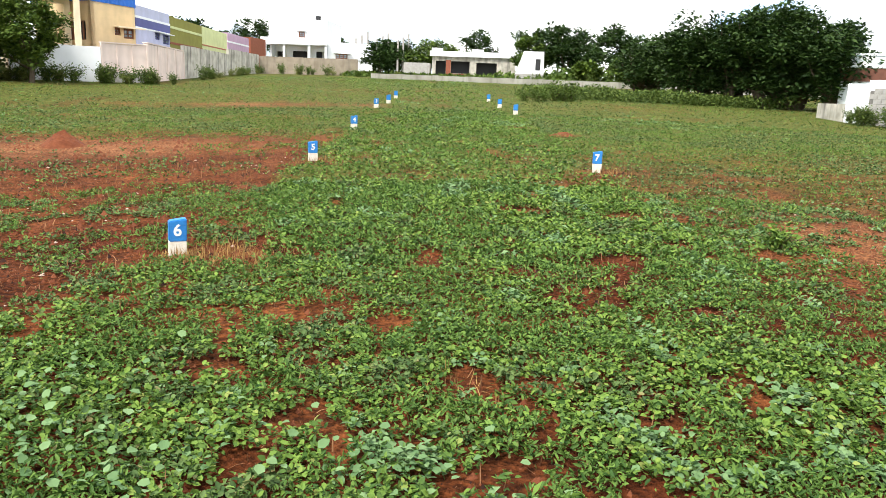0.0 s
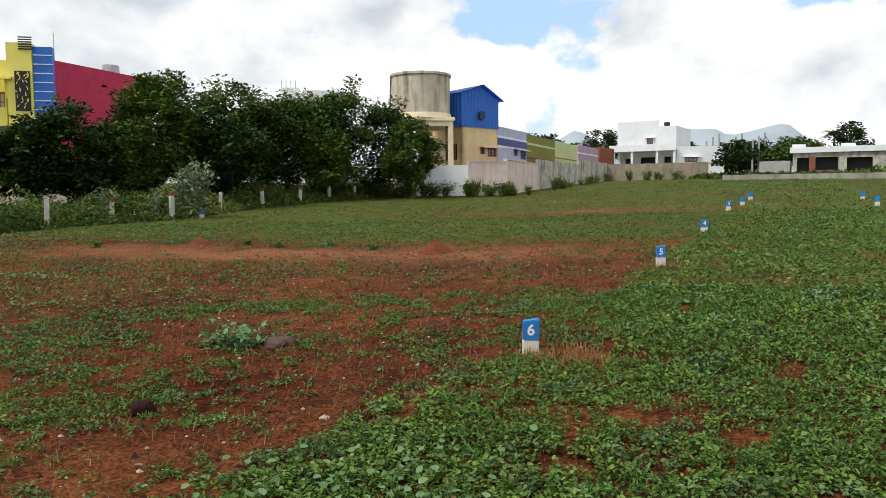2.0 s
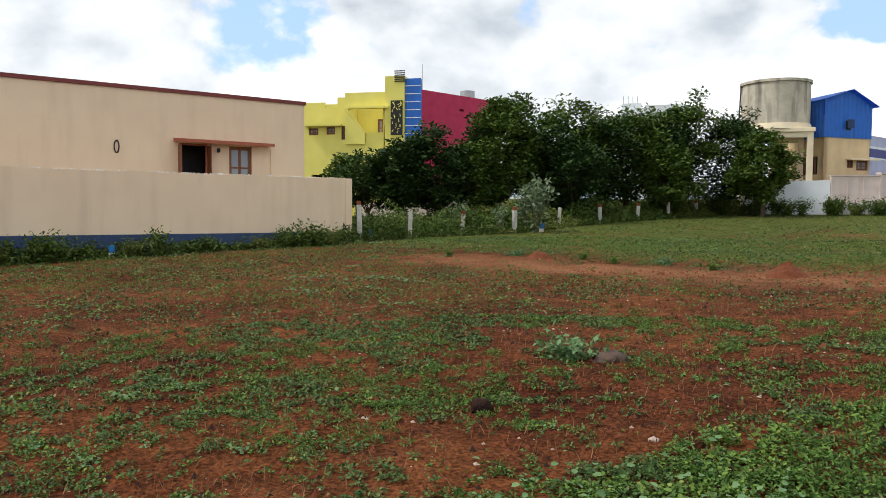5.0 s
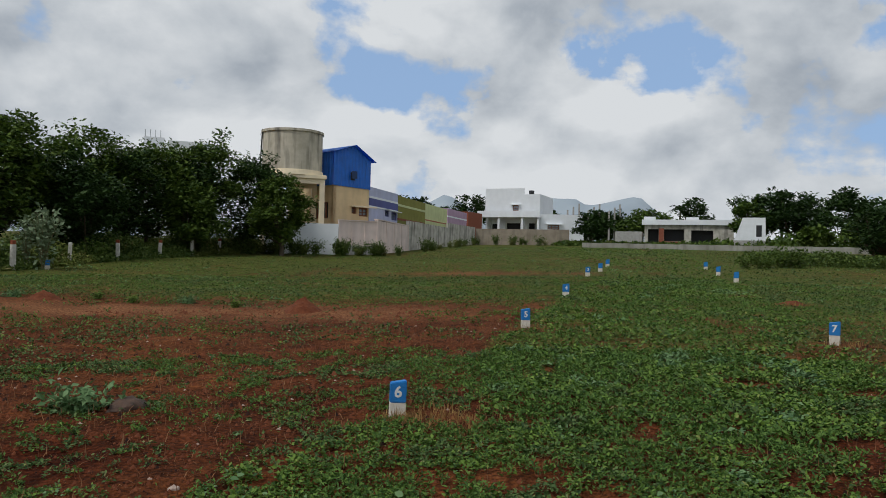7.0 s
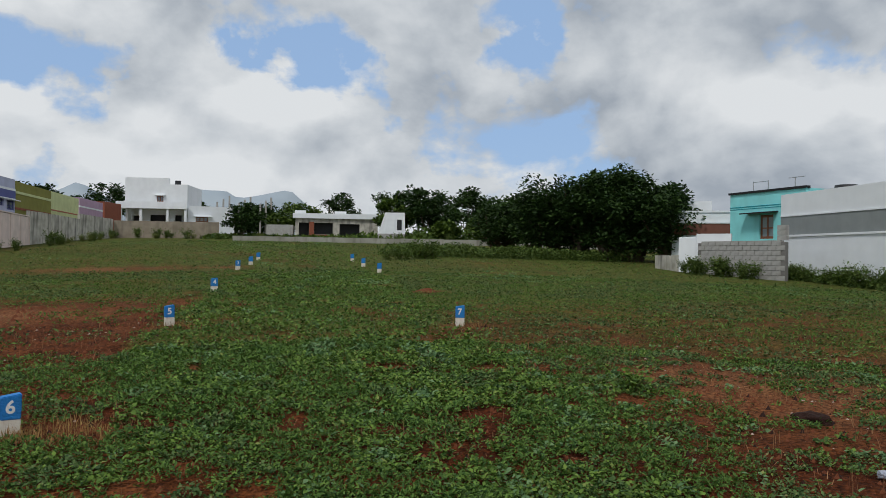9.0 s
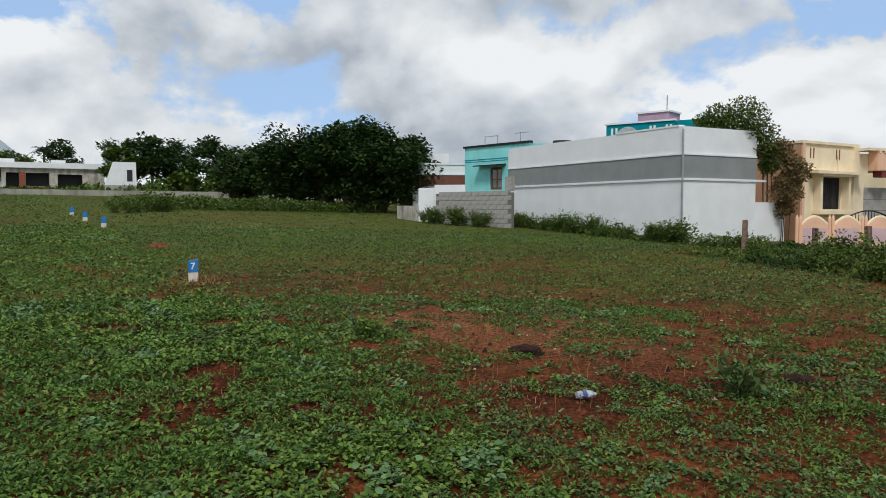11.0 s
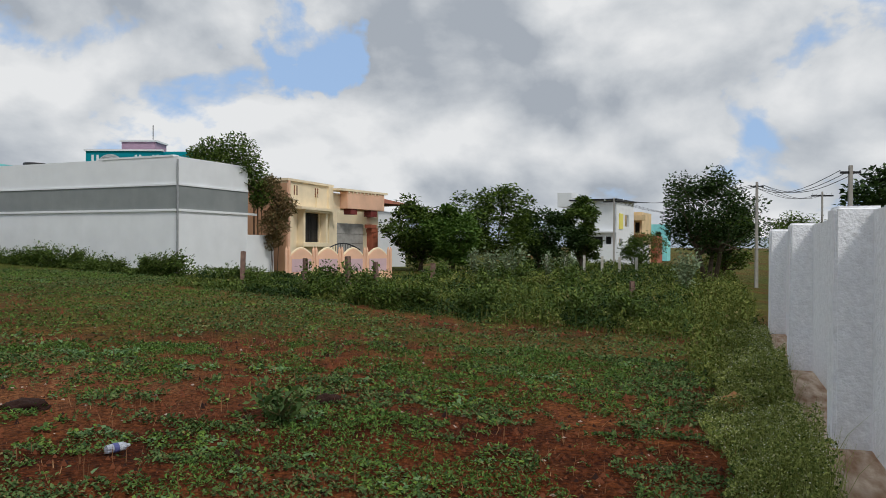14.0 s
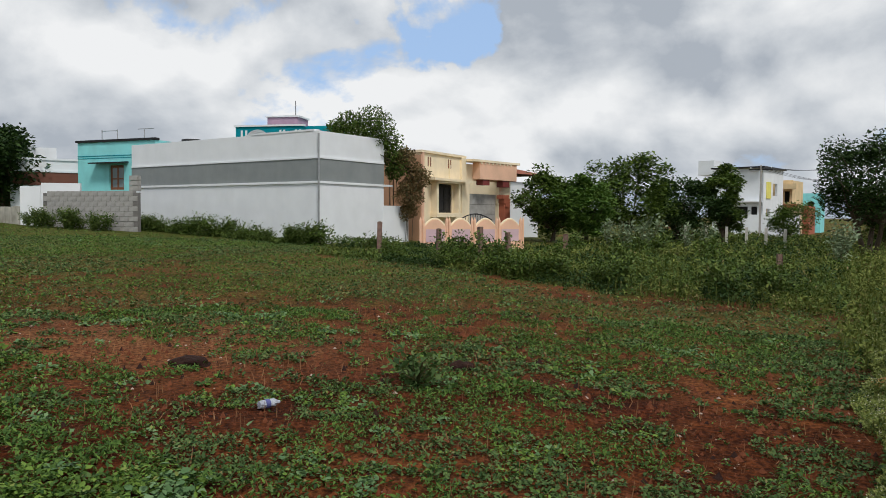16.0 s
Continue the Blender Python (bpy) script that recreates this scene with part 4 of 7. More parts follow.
# ---- buildings at the right-hand edge of the field
def grey_banded_building():
    C, E = (23.9, 10.95), (27.36, 9.96)
    z = 0.45
    h, L = facade("white_grey_building", (26.9, 21.4), C, z, "large white windowless building with a broad grey band", "building")
    H = 4.6 - z
    part("wall", box(0, L, 0, 0.23, 0, H), M_WHITE, h)
    part("wall", box(L - 0.23, L, 0.23, 3.6, 0, H), M_WHITE, h)
    part("wall", box(0, 0.23, 0.23, 3.6, 0, H), M_WHITE, h)
    part("wall", box(0.23, L - 0.23, 3.37, 3.6, 0, H), M_WHITE, h)
    part("roof", box(0.23, L - 0.23, 0.23, 3.37, H - 0.8, H - 0.65), M_CONC, h)
    part("band", box(0.0, L + 0.012, -0.012, 0.0, 2.86 - z, 3.64 - z), M_GREYBAND, h, "grey painted band")
    part("band", box(L, L + 0.012, 0.0, 3.6, 2.86 - z, 3.64 - z), M_GREYBAND, h, "grey painted band")
    part("ledge", box(0.0, L + 0.05, -0.05, 0.0, 2.78 - z, 2.86 - z), M_WHITE, h)
    part("ledge", box(L, L + 0.05, 0.0, 4.1, 2.78 - z, 2.86 - z), M_WHITE, h)
    part("ledge", box(0.0, L + 0.04, -0.04, 0.0, 3.64 - z, 3.70 - z), M_WHITE, h)
    part("ledge", box(L, L + 0.04, 0.0, 3.6, 3.64 - z, 3.70 - z), M_WHITE, h)
    part("drainpipe", tube((L + 0.04, -0.05, 0), (L + 0.04, -0.05, H - 0.1), 0.035, 0.035, 8), M_STEEL, h)
    part("coping", box(L - 3.4, L - 0.2, -0.02, 0.25, H, H + 0.06), M_WHITE, h)
    # low wing wall past the corner
    w, L2 = compound_wall("white_wing_wall", (27.3, 9.95), (28.6, 9.4), 0.3, 1.75, M_WHITE, "low white yard wall")


grey_banded_building()


M_BROWN = mat("brown_band_paint", (0.20, 0.085, 0.06), 0.75, None, 2, 0.1, 30)


def right_row():
    h, L = facade("turquoise_house", (29.3, 26.6), (28.9, 21.8), 1.2, "turquoise house with a black roof edge and a shaded window", "house")
    z = 1.2
    house_shell(h, L, 6, 5.05 - z, M_CYAN, [(2.0, 2.9, 1.6, 2.75)])
    part("roof_edge", box(-0.06, L + 0.06, -0.08, 0.2, 5.05 - z, 5.15 - z), M_IRON, h)
    part("groove", box(0, L, -0.015, 0.0, 4.38 - z, 4.42 - z), M_TEAL, h)
    part("groove", box(0, L, -0.015, 0.0, 4.28 - z, 4.31 - z), M_TEAL, h)
    sunshade(h, 1.2, 3.2, 2.85, 0.5, M_IRON, 0.06)
    window(h, 2.0, 2.9, 1.6, 2.75, M_WOOD, 2)
    for x in (0.5, 1.5, 3.2):
        part("antenna", tube((x, 1.0, 5.0 - z), (x, 1.0, 5.75 - z), 0.025, 0.025, 5), M_STEEL, h)
    part("antenna", tube((0.5, 1.0, 5.7 - z), (1.5, 1.0, 5.7 - z), 0.02, 0.02, 5), M_STEEL, h)
    part("antenna", tube((2.8, 1.0, 5.72 - z), (3.8, 1.0, 5.72 - z), 0.02, 0.02, 5), M_STEEL, h)
    t = thing("roof_water_tank", pose(30.2, 20.8, 4.6), "black plastic water tank lying on a roof", "water tank")
    part("barrel", cyl(0.55, 0.45, 0.0, 0.55, 20), M_PLASTIC, t)
    h, L = facade("brown_banded_house", (29.0, 30.5), (31.8, 28.2), 1.3, "off-white house with a brown band and white upper edge", "house")
    z = 1.3
    house_shell(h, L, 6, 4.35 - z, M_WHITE, [])
    part("band", box(0, L, -0.02, 0.0, 3.1 - z, 3.75 - z), M_BROWN, h, "brown painted band")
    part("band", box(-0.02, 0.0, 0, 6, 3.1 - z, 3.75 - z), M_BROWN, h)
    part("coping", box(-0.06, L, -0.06, 0.2, 4.35 - z, 4.45 - z), M_WHITE, h)
    part("ledge", box(-0.04, L, -0.06, 0.0, 3.75 - z, 3.85 - z), M_WHITE, h)
    part("stair_head", box(0.9, 2.2, 1.5, 3, 4.3 - z, 5.1 - z), M_WHITE, h)
    # block wall and plastered pier
    w = thing("block_wall", pose(23.7, 22.95, 1.0, 0, 0, -88), "unplastered grey concrete block wall", "wall")
    part("core", box(0, 4.4, 0.02, 0.18, -0.3, 1.48), M_MORTAR, w)
    bm = box(0, 0.39, 0, 0.2, 0, 0.185, 0.008)
    first = part("block", bm, M_BLOCK, w)
    r = random.Random(2)
    for row in range(8):
        for i in range(11):
            if row == 0 and i == 0:
                continue
            x = i * 0.4 + (0.2 if row % 2 else 0)
            if x > 4.1:
                continue
            b = new("block", first.data)
            b.parent = w
            b.location = (x, r.uniform(-0.006, 0.006), row * 0.195)
    for row in range(3):
        b = new("block", first.data)
        b.parent = w
        b.location = (3.95, 0.1, 1.56 + row * 0.195)
    p = thing("white_gate_pier", pose(23.5, 23.9, 0.9, 0, 0, -60), "white plastered pier at a wall's end", "pier")
    part("shaft", box(0, 0.75, 0, 0.3, 0, 1.85, 0.02), M_WHITE, p)
    part("return_wall", box(0.75, 2.2, 0.1, 0.3, 0, 2.0), M_WHITE, p)
    compound_wall("dark_brick_wall", (24.5, 26.6), (23.6, 24.0), 1.1, 0.85, M_OLDWALL, "low dark weathered brick wall")
    # teal house far behind
    h, L = facade("teal_house", (48.0, 30.2), (48.6, 25.0), 3.2, "teal upper storey with white arch and small slots", "house")
    house_shell(h, L, 6, 8.35 - 3.5, M_TEAL, [])
    part("coping", box(-0.1, L + 0.1, -0.1, 0.2, 4.85, 4.97), M_WHITE, h)
    bm = bmesh.new()
    vs = [bm.verts.new((1.7 + 0.9 * math.cos(math.pi * i / 12), -0.02, 3.9 + 0.75 * math.sin(math.pi * i / 12))) for i in range(13)]
    f = bm.faces.new(vs)
    bmesh.ops.solidify(bm, geom=[f], thickness=0.03)
    part("arch_panel", bm, M_WHITE, h)
    for x in (0.4, 0.75, 3.4, 3.7, 4.6, 4.9):
        part("slot", box(x, x + 0.16, -0.02, 0, 4.1, 4.6), M_WHITE, h)
    part("water_tank_room", box(1.8, 4.2, 1.5, 3.5, 4.85, 5.7), M_MAUVE, h)
    part("coping", box(1.7, 4.3, 1.4, 3.6, 5.7, 5.82), M_WHITE, h)
    part("wing", box(L, L + 1.6, 0.6, 5.5, 0, 4.9), M_TEAL, h)
    part("finial", tube((4.0, 1.6, 5.8), (4.0, 1.6, 6.9), 0.03, 0.03, 5), M_IRON, h)


right_row()


def cream_peach_house():
    z = 0.4
    h, L = facade("cream_peach_house", (29.83, 9.3), (33.4, 8.5), z, "cream house with a grilled window and a peach balcony wing", "house")
    house_shell(h, L, 6, 4.3 - z, M_CREAM2, [(1.0, 2.6, 1.4, 2.65)])
    coping(h, L, 6, 4.3 - z, M_CREAM2, 0.08, 0.1)
    part("pilaster", box(-0.03, 0.12, -0.08, 0.0, 0, 4.3 - z), M_PEACH, h)
    part("pilaster", box(L - 0.35, L, -0.1, 0.0, 0, 4.3 - z), M_CREAM2, h)
    sunshade(h, 0.3, L - 0.1, 2.8, 0.5, M_CREAM2, 0.12)
    # panes take the near-black colour that paints the room's shade
    window(h, 1.0, 2.6, 1.4, 2.65, M_IRON, 3, bars=True, glass=M_DARK)
    part("window_canopy", box(0.72, 2.88, -0.42, 0.0, 2.66, 2.8, 0.01), M_CREAM2, h)
    for x in (0.78, 2.66):
        part("window_jamb", box(x, x + 0.16, -0.3, 0.0, 1.2, 2.66, 0.01), M_CREAM2, h)
    part("window_sill", box(0.72, 2.88, -0.34, 0.0, 1.2, 1.38, 0.01), M_CREAM2, h)
    part("side_panel", box(-0.04, -0.004, 0.0, 6.0, 0.0, 4.2 - z), mat("tan_side_paint", (0.52, 0.30, 0.18), 0.8, None, 1.2, 0.1, 30), h, "brown painted side wall")
    part("wall_pipe", tube((2.3, -0.04, 2.85), (2.3, -0.04, 3.5), 0.03, 0.03, 6), M_CREAM2, h)
    for x in (0.5, 0.7, 2.2, 2.4):
        part("slot", box(x, x + 0.07, -0.012, 0.0, 3.35, 3.75), M_WOOD, h)
    h, L = facade("peach_wing", (33.5, 8.45), (36.8, 7.1), z, "peach and cream porch wing with stepped supports and a grey shutter", "house")
    part("wall", holed_wall(0, L, 0, 4.05 - z, 0.23, [(0.3, 2.6, 0, 2.9)]), M_CREAM2, h)
    part("side_wall", box(L - 0.23, L, 0.23, 5, 0, 4.0 - z), M_CREAM2, h)
    part("balcony", box(0.5, L - 0.1, -0.45, 0.0, 2.95, 3.75, 0.02), M_PEACH, h)
    part("coping", box(-0.1, L + 0.1, -0.5, 0.3, 3.75, 3.85), M_CREAM2, h)
    part("bracket", box(0.8, 1.3, -0.4, 0.0, 2.7, 2.95), M_MAROON, h)
    part("bracket", box(2.4, 2.9, -0.4, 0.0, 2.65, 2.95), M_MAROON, h)
    for i in range(3):
        part("step", box(2.45 + 0.12 * i, 2.95, -0.35, 0.0, 2.1 + 0.0 - i * 0.2, 2.28 - i * 0.2), M_TERRA, h)
    part("pillar", box(2.62, 3.1, -0.3, 0.0, 0, 2.1), M_TERRA, h)
    part("shutter", box(0.3, 2.6, 0.2, 0.26, 0, 2.3), M_BLOCK, h, "grey unplastered block infill")
    for i in range(4):
        part("shutter_joint", box(0.32, 2.58, 0.19, 0.2, 0.45 * (i + 1), 0.45 * (i + 1) + 0.02), M_MORTAR, h)
    for i in range(9):
        part("dentil", box(0.55 + 0.29 * i, 0.63 + 0.29 * i, -0.49, -0.45, 3.66, 3.75), M_CREAM2, h)
    part("back_wall", box(0.3, 2.6, 3.0, 3.1, 0, 2.9), M_WHITE, h)
    h, L = facade("white_hut", (37.6, 8.5), (41.5, 6.6), z, "whitewashed house with a small tiled roof", "house")
    house_shell(h, L, 4, 3.1, M_WHITE, [(1.0, 1.7, 1.2, 2.0)])
    bm = box(-0.3, L + 0.3, -0.4, 4.3, 3.5, 3.9)
    for v in bm.verts:
        if v.co.z > 3.7:
            v.co.x = L / 2 + (v.co.x - L / 2) * 0.5
            v.co.y = 2 + (v.co.y - 2) * 0.4
    part("tiled_roof", bm, M_BRICKRED, h)


cream_peach_house()


def arched_gate_wall():
    A, B = (25.6, 7.75), (28.5, 4.75)
    ang, L = frame_of(A, B)
    w = thing("arched_compound_wall", pose(A[0], A[1], 0.3, 0, 0, ang), "peach and lilac compound wall with scalloped arches and pillars", "wall")
    n = 4
    P = L / n
    for i in range(n):
        x0, x1 = i * P + 0.09, (i + 1) * P - 0.09
        bm = bmesh.new()
        k = 14
        pts = [(x0 + (x1 - x0) * j / k, 0.95 + 0.28 * math.sin(math.pi * j / k)) for j in range(k + 1)]
        for (xa, za), (xb, zb) in zip(pts, pts[1:]):
            a = [bm.verts.new(q) for q in ((xa, 0, 0), (xb, 0, 0), (xb, 0, zb), (xa, 0, za))]
            b = [bm.verts.new(q) for q in ((xa, 0.15, 0), (xb, 0.15, 0), (xb, 0.15, zb), (xa, 0.15, za))]
            bm.faces.new(a); bm.faces.new(b[::-1]); bm.faces.new((a[3], a[2], b[2], b[3]))
        part("arch_panel", bm, M_PEACH, w)
        part("inset", box(x0 + 0.06, x1 - 0.06, -0.012, 0.0, 0.42, 0.88), M_LILAC, w, "lilac painted inset")
        bm = bmesh.new()
        for (xa, za), (xb, zb) in zip(pts, pts[1:]):
            tube((xa, 0.07, za + 0.03), (xb, 0.07, zb + 0.03), 0.045, 0.045, 6, bm)
        part("arch_rib", bm, M_CREAM2, w)
    for i in range(n + 1):
        for s in (-0.055, 0.055):
            bm = cyl(0.05, 0.05, 0, 1.2, 10, i * P + s, 0.02)
            cyl(0.05, 0.012, 1.2, 1.32, 10, i * P + s, 0.02, bm)
            part("pillar", bm, M_PEACH, w)
    part("plinth", box(0, L, -0.06, 0.2, -0.4, 0.16), M_CREAM2, w)
    g = thing("iron_gate", pose(28.9, 7.4, 0.35, 0, 0, ang), "black iron gate with a curved top", "gate")
    bm = bmesh.new()
    for i in range(15):
        x = i * 0.11
        tube((x, 0, 0), (x, 0, 1.15 + 0.25 * math.sin(math.pi * i / 14)), 0.012, 0.012, 5, bm)
    tube((0, 0, 0.15), (1.54, 0, 0.15), 0.02, 0.02, 5, bm)
    part("gate_leaf", bm, M_IRON, g)
    bm = bmesh.new()
    for i in range(14):
        tube((i * 0.11, 0, 1.15 + 0.25 * math.sin(math.pi * i / 14)), ((i + 1) * 0.11, 0, 1.15 + 0.25 * math.sin(math.pi * (i + 1) / 14)), 0.025, 0.025, 5, bm)
    part("top_rail", bm, M_IRON, g)


arched_gate_wall()


def modern_houses():
    h, L = facade("white_modern_house", (80.0, -4.0), (78.2, -8.2), 0.5, "white two-storey modern house with a yellow accent", "house")
    z = 0.5
    part("upper_wall", holed_wall(0, L, 2.6, 5.9, 0.23, [(1.0, 2.2, 3.4, 4.4)]), M_WHITE, h)
    part("lower_wall", holed_wall(0.3, L, 0, 2.6, 0.23, [(1.0, 3.2, 0.5, 2.2), (3.5, 4.1, 0.2, 2.2)]), M_WHITE, h)
    part("side_wall", holed_wall(0, 6.2, 0, 5.9, 0.23, [(1.0, 2.0, 3.3, 4.5), (3.0, 4.4, 3.3, 4.5), (1.0, 2.2, 0.3, 2.0)]), M_WHITE, h).matrix_local = pose(L, 0.0, 0, 0, 0, 90)
    part("roof_slab", box(-0.3, L + 0.3, -0.5, 6.3, 5.9, 6.05), M_IRON, h)
    part("floor_slab", box(-0.2, L + 0.2, -0.6, 0.0, 2.6, 2.75), M_WHITE, h)
    part("accent", box(L + 0.01, L + 0.1, 1.0, 2.2, 3.0, 4.6), M_YELLOW, h, "yellow window surround")
    # dark plate painting the shade of the rooms inside
    part("interior_shade_plate", box(0.3, L - 0.3, 0.9, 1.0, 0, 5.7), M_DARK, h)
    window(h, 1.0, 2.2, 3.4, 4.4, M_IRON, 2)
    part("stair_head", box(-2.2, -0.6, 1.0, 3.0, 5.4, 6.9), M_WHITE, h)
    compound_wall("white_compound_wall", (72.0, -3.5), (70.5, -10.5), 0.0, 1.9, M_WHITE, "white plastered compound wall")
    h, L = facade("tan_house", (90.0, -9.7), (89.2, -12.1), -0.3, "tan house with stacked balconies", "house")
    house_shell(h, L, 6, 6.0, M_CREAM, [(0.6, 1.3, 1.0, 2.2), (1.8, 2.6, 3.6, 4.8)])
    part("balcony", box(1.2, L + 0.6, -0.9, 0, 2.8, 3.4), M_TERRA, h)
    part("balcony", box(1.2, L + 0.6, -0.9, 0, 5.0, 5.6), M_CREAM, h)
    h, L = facade("blue_far_house", (118.0, -17.0), (117.4, -19.4), -0.5, "pale blue house far along the lane", "house")
    house_shell(h, L, 6, 5.6, M_CYAN, [(0.8, 1.6, 3.2, 4.4)])
    h, L = facade("brick_far_house", (102.0, -13.4), (101.4, -15.6), -0.5, "brick-coloured house far along the lane", "house")
    house_shell(h, L, 6, 3.6, M_TERRA, [(0.8, 1.6, 1.4, 2.4)])


modern_houses()


def pier_wall():
    """Whitewashed wall with projecting piers on a cement ledge, running away from the camera on its right."""
    A, B = Vector((3.2, -2.57)), Vector((34.0, -9.48))
    d = (B - A).normalized()
    ang = math.degrees(math.atan2(d.y, d.x))
    nrm = Vector((d.y, -d.x))      # away from the field
    O = A + nrm * 0.40
    w = thing("whitewashed_pier_wall", pose(O.x, O.y, 0.0, 0, 0, ang), "rough whitewashed masonry wall with projecting piers on a cement ledge", "wall")
    L = 12.5
    bm = bmesh.new()
    r = random.Random(8)
    top = 1.98
    n = 26
    for i in range(n):
        box(L * i / n, L * (i + 1) / n, -0.07, 0.13, -0.5, top + r.uniform(-0.008, 0.008), bm=bm)
    part("wall_panel", bm, M_WALLWHITE, w)
    for x in (-0.3, 3.75, 7.79, 12.0):
        bm = box(x, x + 0.42, 0.06, 0.40 if x > 0 else 0.375, 0.04, top + 0.02 + r.uniform(-0.02, 0.02))
        bmesh.ops.bevel(bm, geom=bm.edges[:], offset=0.025, segments=3, affect="EDGES")
        bmesh.ops.subdivide_edges(bm, edges=[e for e in bm.edges if e.calc_length() > 0.3], cuts=7, use_grid_fill=True)
        for v in bm.verts:
            q = noise.noise(Vector((v.co.x * 5 + x, v.co.y * 5, v.co.z * 4))) * 0.012
            v.co += Vector((q, q, 0))
        part("pier", bm, M_WALLWHITE, w)
    bm = bmesh.new()
    cols = []
    for i in range(401):
        x = L * i / 400
        e = 0.035 * noise.fractal(Vector((x * 1.3, 2.0, 0)), 1.0, 2.0, 4)
        k = [noise.fractal(Vector((x * 2.0, j * 0.6, 5.0)), 1.0, 2.0, 4) * 0.014 for j in range(5)]
        pts = ((0.0, 0.10 + k[0]), (0.2, 0.10 + k[1]), (0.4, 0.098 + k[2]), (0.49 + e, 0.09 + k[3]), (0.525 + e, 0.055 + k[4]), (0.545 + e, -0.5))
        cols.append([bm.verts.new((x, a, c)) for a, c in pts])
    for a, c in zip(cols, cols[1:]):
        for j in range(5):
            bm.faces.new((a[j], c[j], c[j + 1], a[j + 1])).smooth = True
    part("ledge", bm, M_LEDGE, w, "stained cement ledge")


pier_wall()


def fence_posts():
    P = [(-17.9, 17.3, 1.5), (-17.34, 19.34, 1.05), (-16.78, 21.9, 1.0), (-15.27, 23.36, 1.12), (-15.6, 27.6, 0.95), (-15.26, 31.04, 1.0), (-14.75, 34.34, 0.95), (-14.09, 36.86, 0.95), (-13.78, 40.25, 0.95), (-12.9, 43.2, 0.9), (-12.51, 45.94, 0.9)]
    r = random.Random(4)
    for i, (x, y, h) in enumerate(P):
        p = thing("fence_post", pose(x, y, ground_z(x, y) - 0.1, r.uniform(-2, 2), r.uniform(-3, 3), r.uniform(0, 90)), "whitewashed stone fence post with a red-painted top", "fence post", "fence posts along the field")
        a = 0.075
        bm = box(-a, a, -a, a, 0, h - 0.12, 0.012)
        for v in bm.verts:
            v.co.x += r.uniform(-0.006, 0.006); v.co.y += r.uniform(-0.006, 0.006)
        part("shaft", bm, M_POST, p)
        part("cap", box(-a * 0.98, a * 0.98, -a * 0.98, a * 0.98, h - 0.12, h + 0.02, 0.015), M_RUST if i % 3 != 1 else M_POST, p)
    # bare granite posts before the arched wall
    for x, y, h, tilt in ((19.9, 7.0, 1.0, 10), (21.0, 5.6, 0.85, -2), (21.6, 4.5, 0.95, 2), (22.6, 3.9, 0.8, 4), (24.0, 2.4, 0.8, 0), (20.6, -3.4, 0.7, 3)):
        p = thing("granite_post", pose(x, y, ground_z(x, y) - 0.1, 0, tilt, r.uniform(0, 90)), "rough split granite fence post", "fence post", "granite posts in the weeds")
        bm = box(-0.08, 0.08, -0.06, 0.06, 0, h + 0.1, 0.015)
        for v in bm.verts:
            v.co.x += r.uniform(-0.015, 0.015); v.co.y += r.uniform(-0.015, 0.015)
        part("shaft", bm, M_GRANITE, p)
    for i in range(6):
        x, y = 40 + i * 0.7, -1.2 - i * 1.0
        p = thing("white_post", pose(x, y, ground_z(x, y)), "short white fence post among tall weeds", "fence post", "white posts in the far weeds")
        part("shaft", box(-0.07, 0.07, -0.07, 0.07, 0, 1.1, 0.01), M_POST, p)


fence_posts()


def text_mesh(body, size, parent, m):
    cu = bpy.data.curves.new("number", "FONT")
    cu.body, cu.size, cu.extrude, cu.align_x, cu.align_y = body, size, 0.001, "CENTER", "CENTER"
    cu.offset = 0.004
    tmp = new("number_curve", cu)
    bpy.context.view_layer.update()
    me = bpy.data.meshes.new_from_object(tmp.evaluated_get(bpy.context.evaluated_depsgraph_get()))
    bpy.data.objects.remove(tmp)
    me.materials.clear()
    me.materials.append(M_NUMBER)
    ob = new("number", me)
    ob.parent, ob.matrix_local = parent, m
    ob["label"] = "white painted number"
    return ob


def boundary_stones():
    S = [(-0.39, 5.55, "6", 12), (1.38, 11.97, "5", 10), (2.88, 17.69, "4", 8), (4.81, 26.07, "3", 6), (5.78, 28.91, "", 6), (6.74, 32.42, "", 6), (6.04, 10.06, "7", -25), (9.28, 23.32, "", -15), (9.98, 27.18, "", -15), (10.76, 31.11, "", -15),
         (-18.0, 17.9, "", 50), (-20.0, 9.3, "", 60), (5.28, -3.24, "", -90), (-14.6, 24.3, "", 40)]
    r = random.Random(6)
    for x, y, n, a in S:
        z = ground_z(x, y) + float(soil_bumps(np.array([x]), np.array([y]))[0])
        p = thing("boundary_stone", pose(x, y, z, r.uniform(-2, 2), r.uniform(-2, 2), a), "small blue-topped white boundary stone" + (" with painted number" if n else " in the field"), "marker stone", "plot boundary stones")
        h, wd, dp = 0.345, 0.078, 0.05
        bm = box(-wd, wd, -dp, dp, -0.1, h * 0.42, 0.006)
        part("white_base", bm, M_STONEWHITE, p, "white painted lower half")
        bm = box(-wd - 0.001, wd + 0.001, -dp - 0.001, dp + 0.001, h * 0.42, h, 0.008)
        for v in bm.verts:
            if v.co.z > h * 0.8:
                v.co.z += 0.012 * (v.co.x / wd) + 0.004
        part("blue_top", bm, M_STONEBLUE, p, "blue painted upper half")
        if n:
            text_mesh(n, 0.15, p, pose(-0.005, -dp - 0.003, h * 0.72, 90, 0, 0))


boundary_stones()


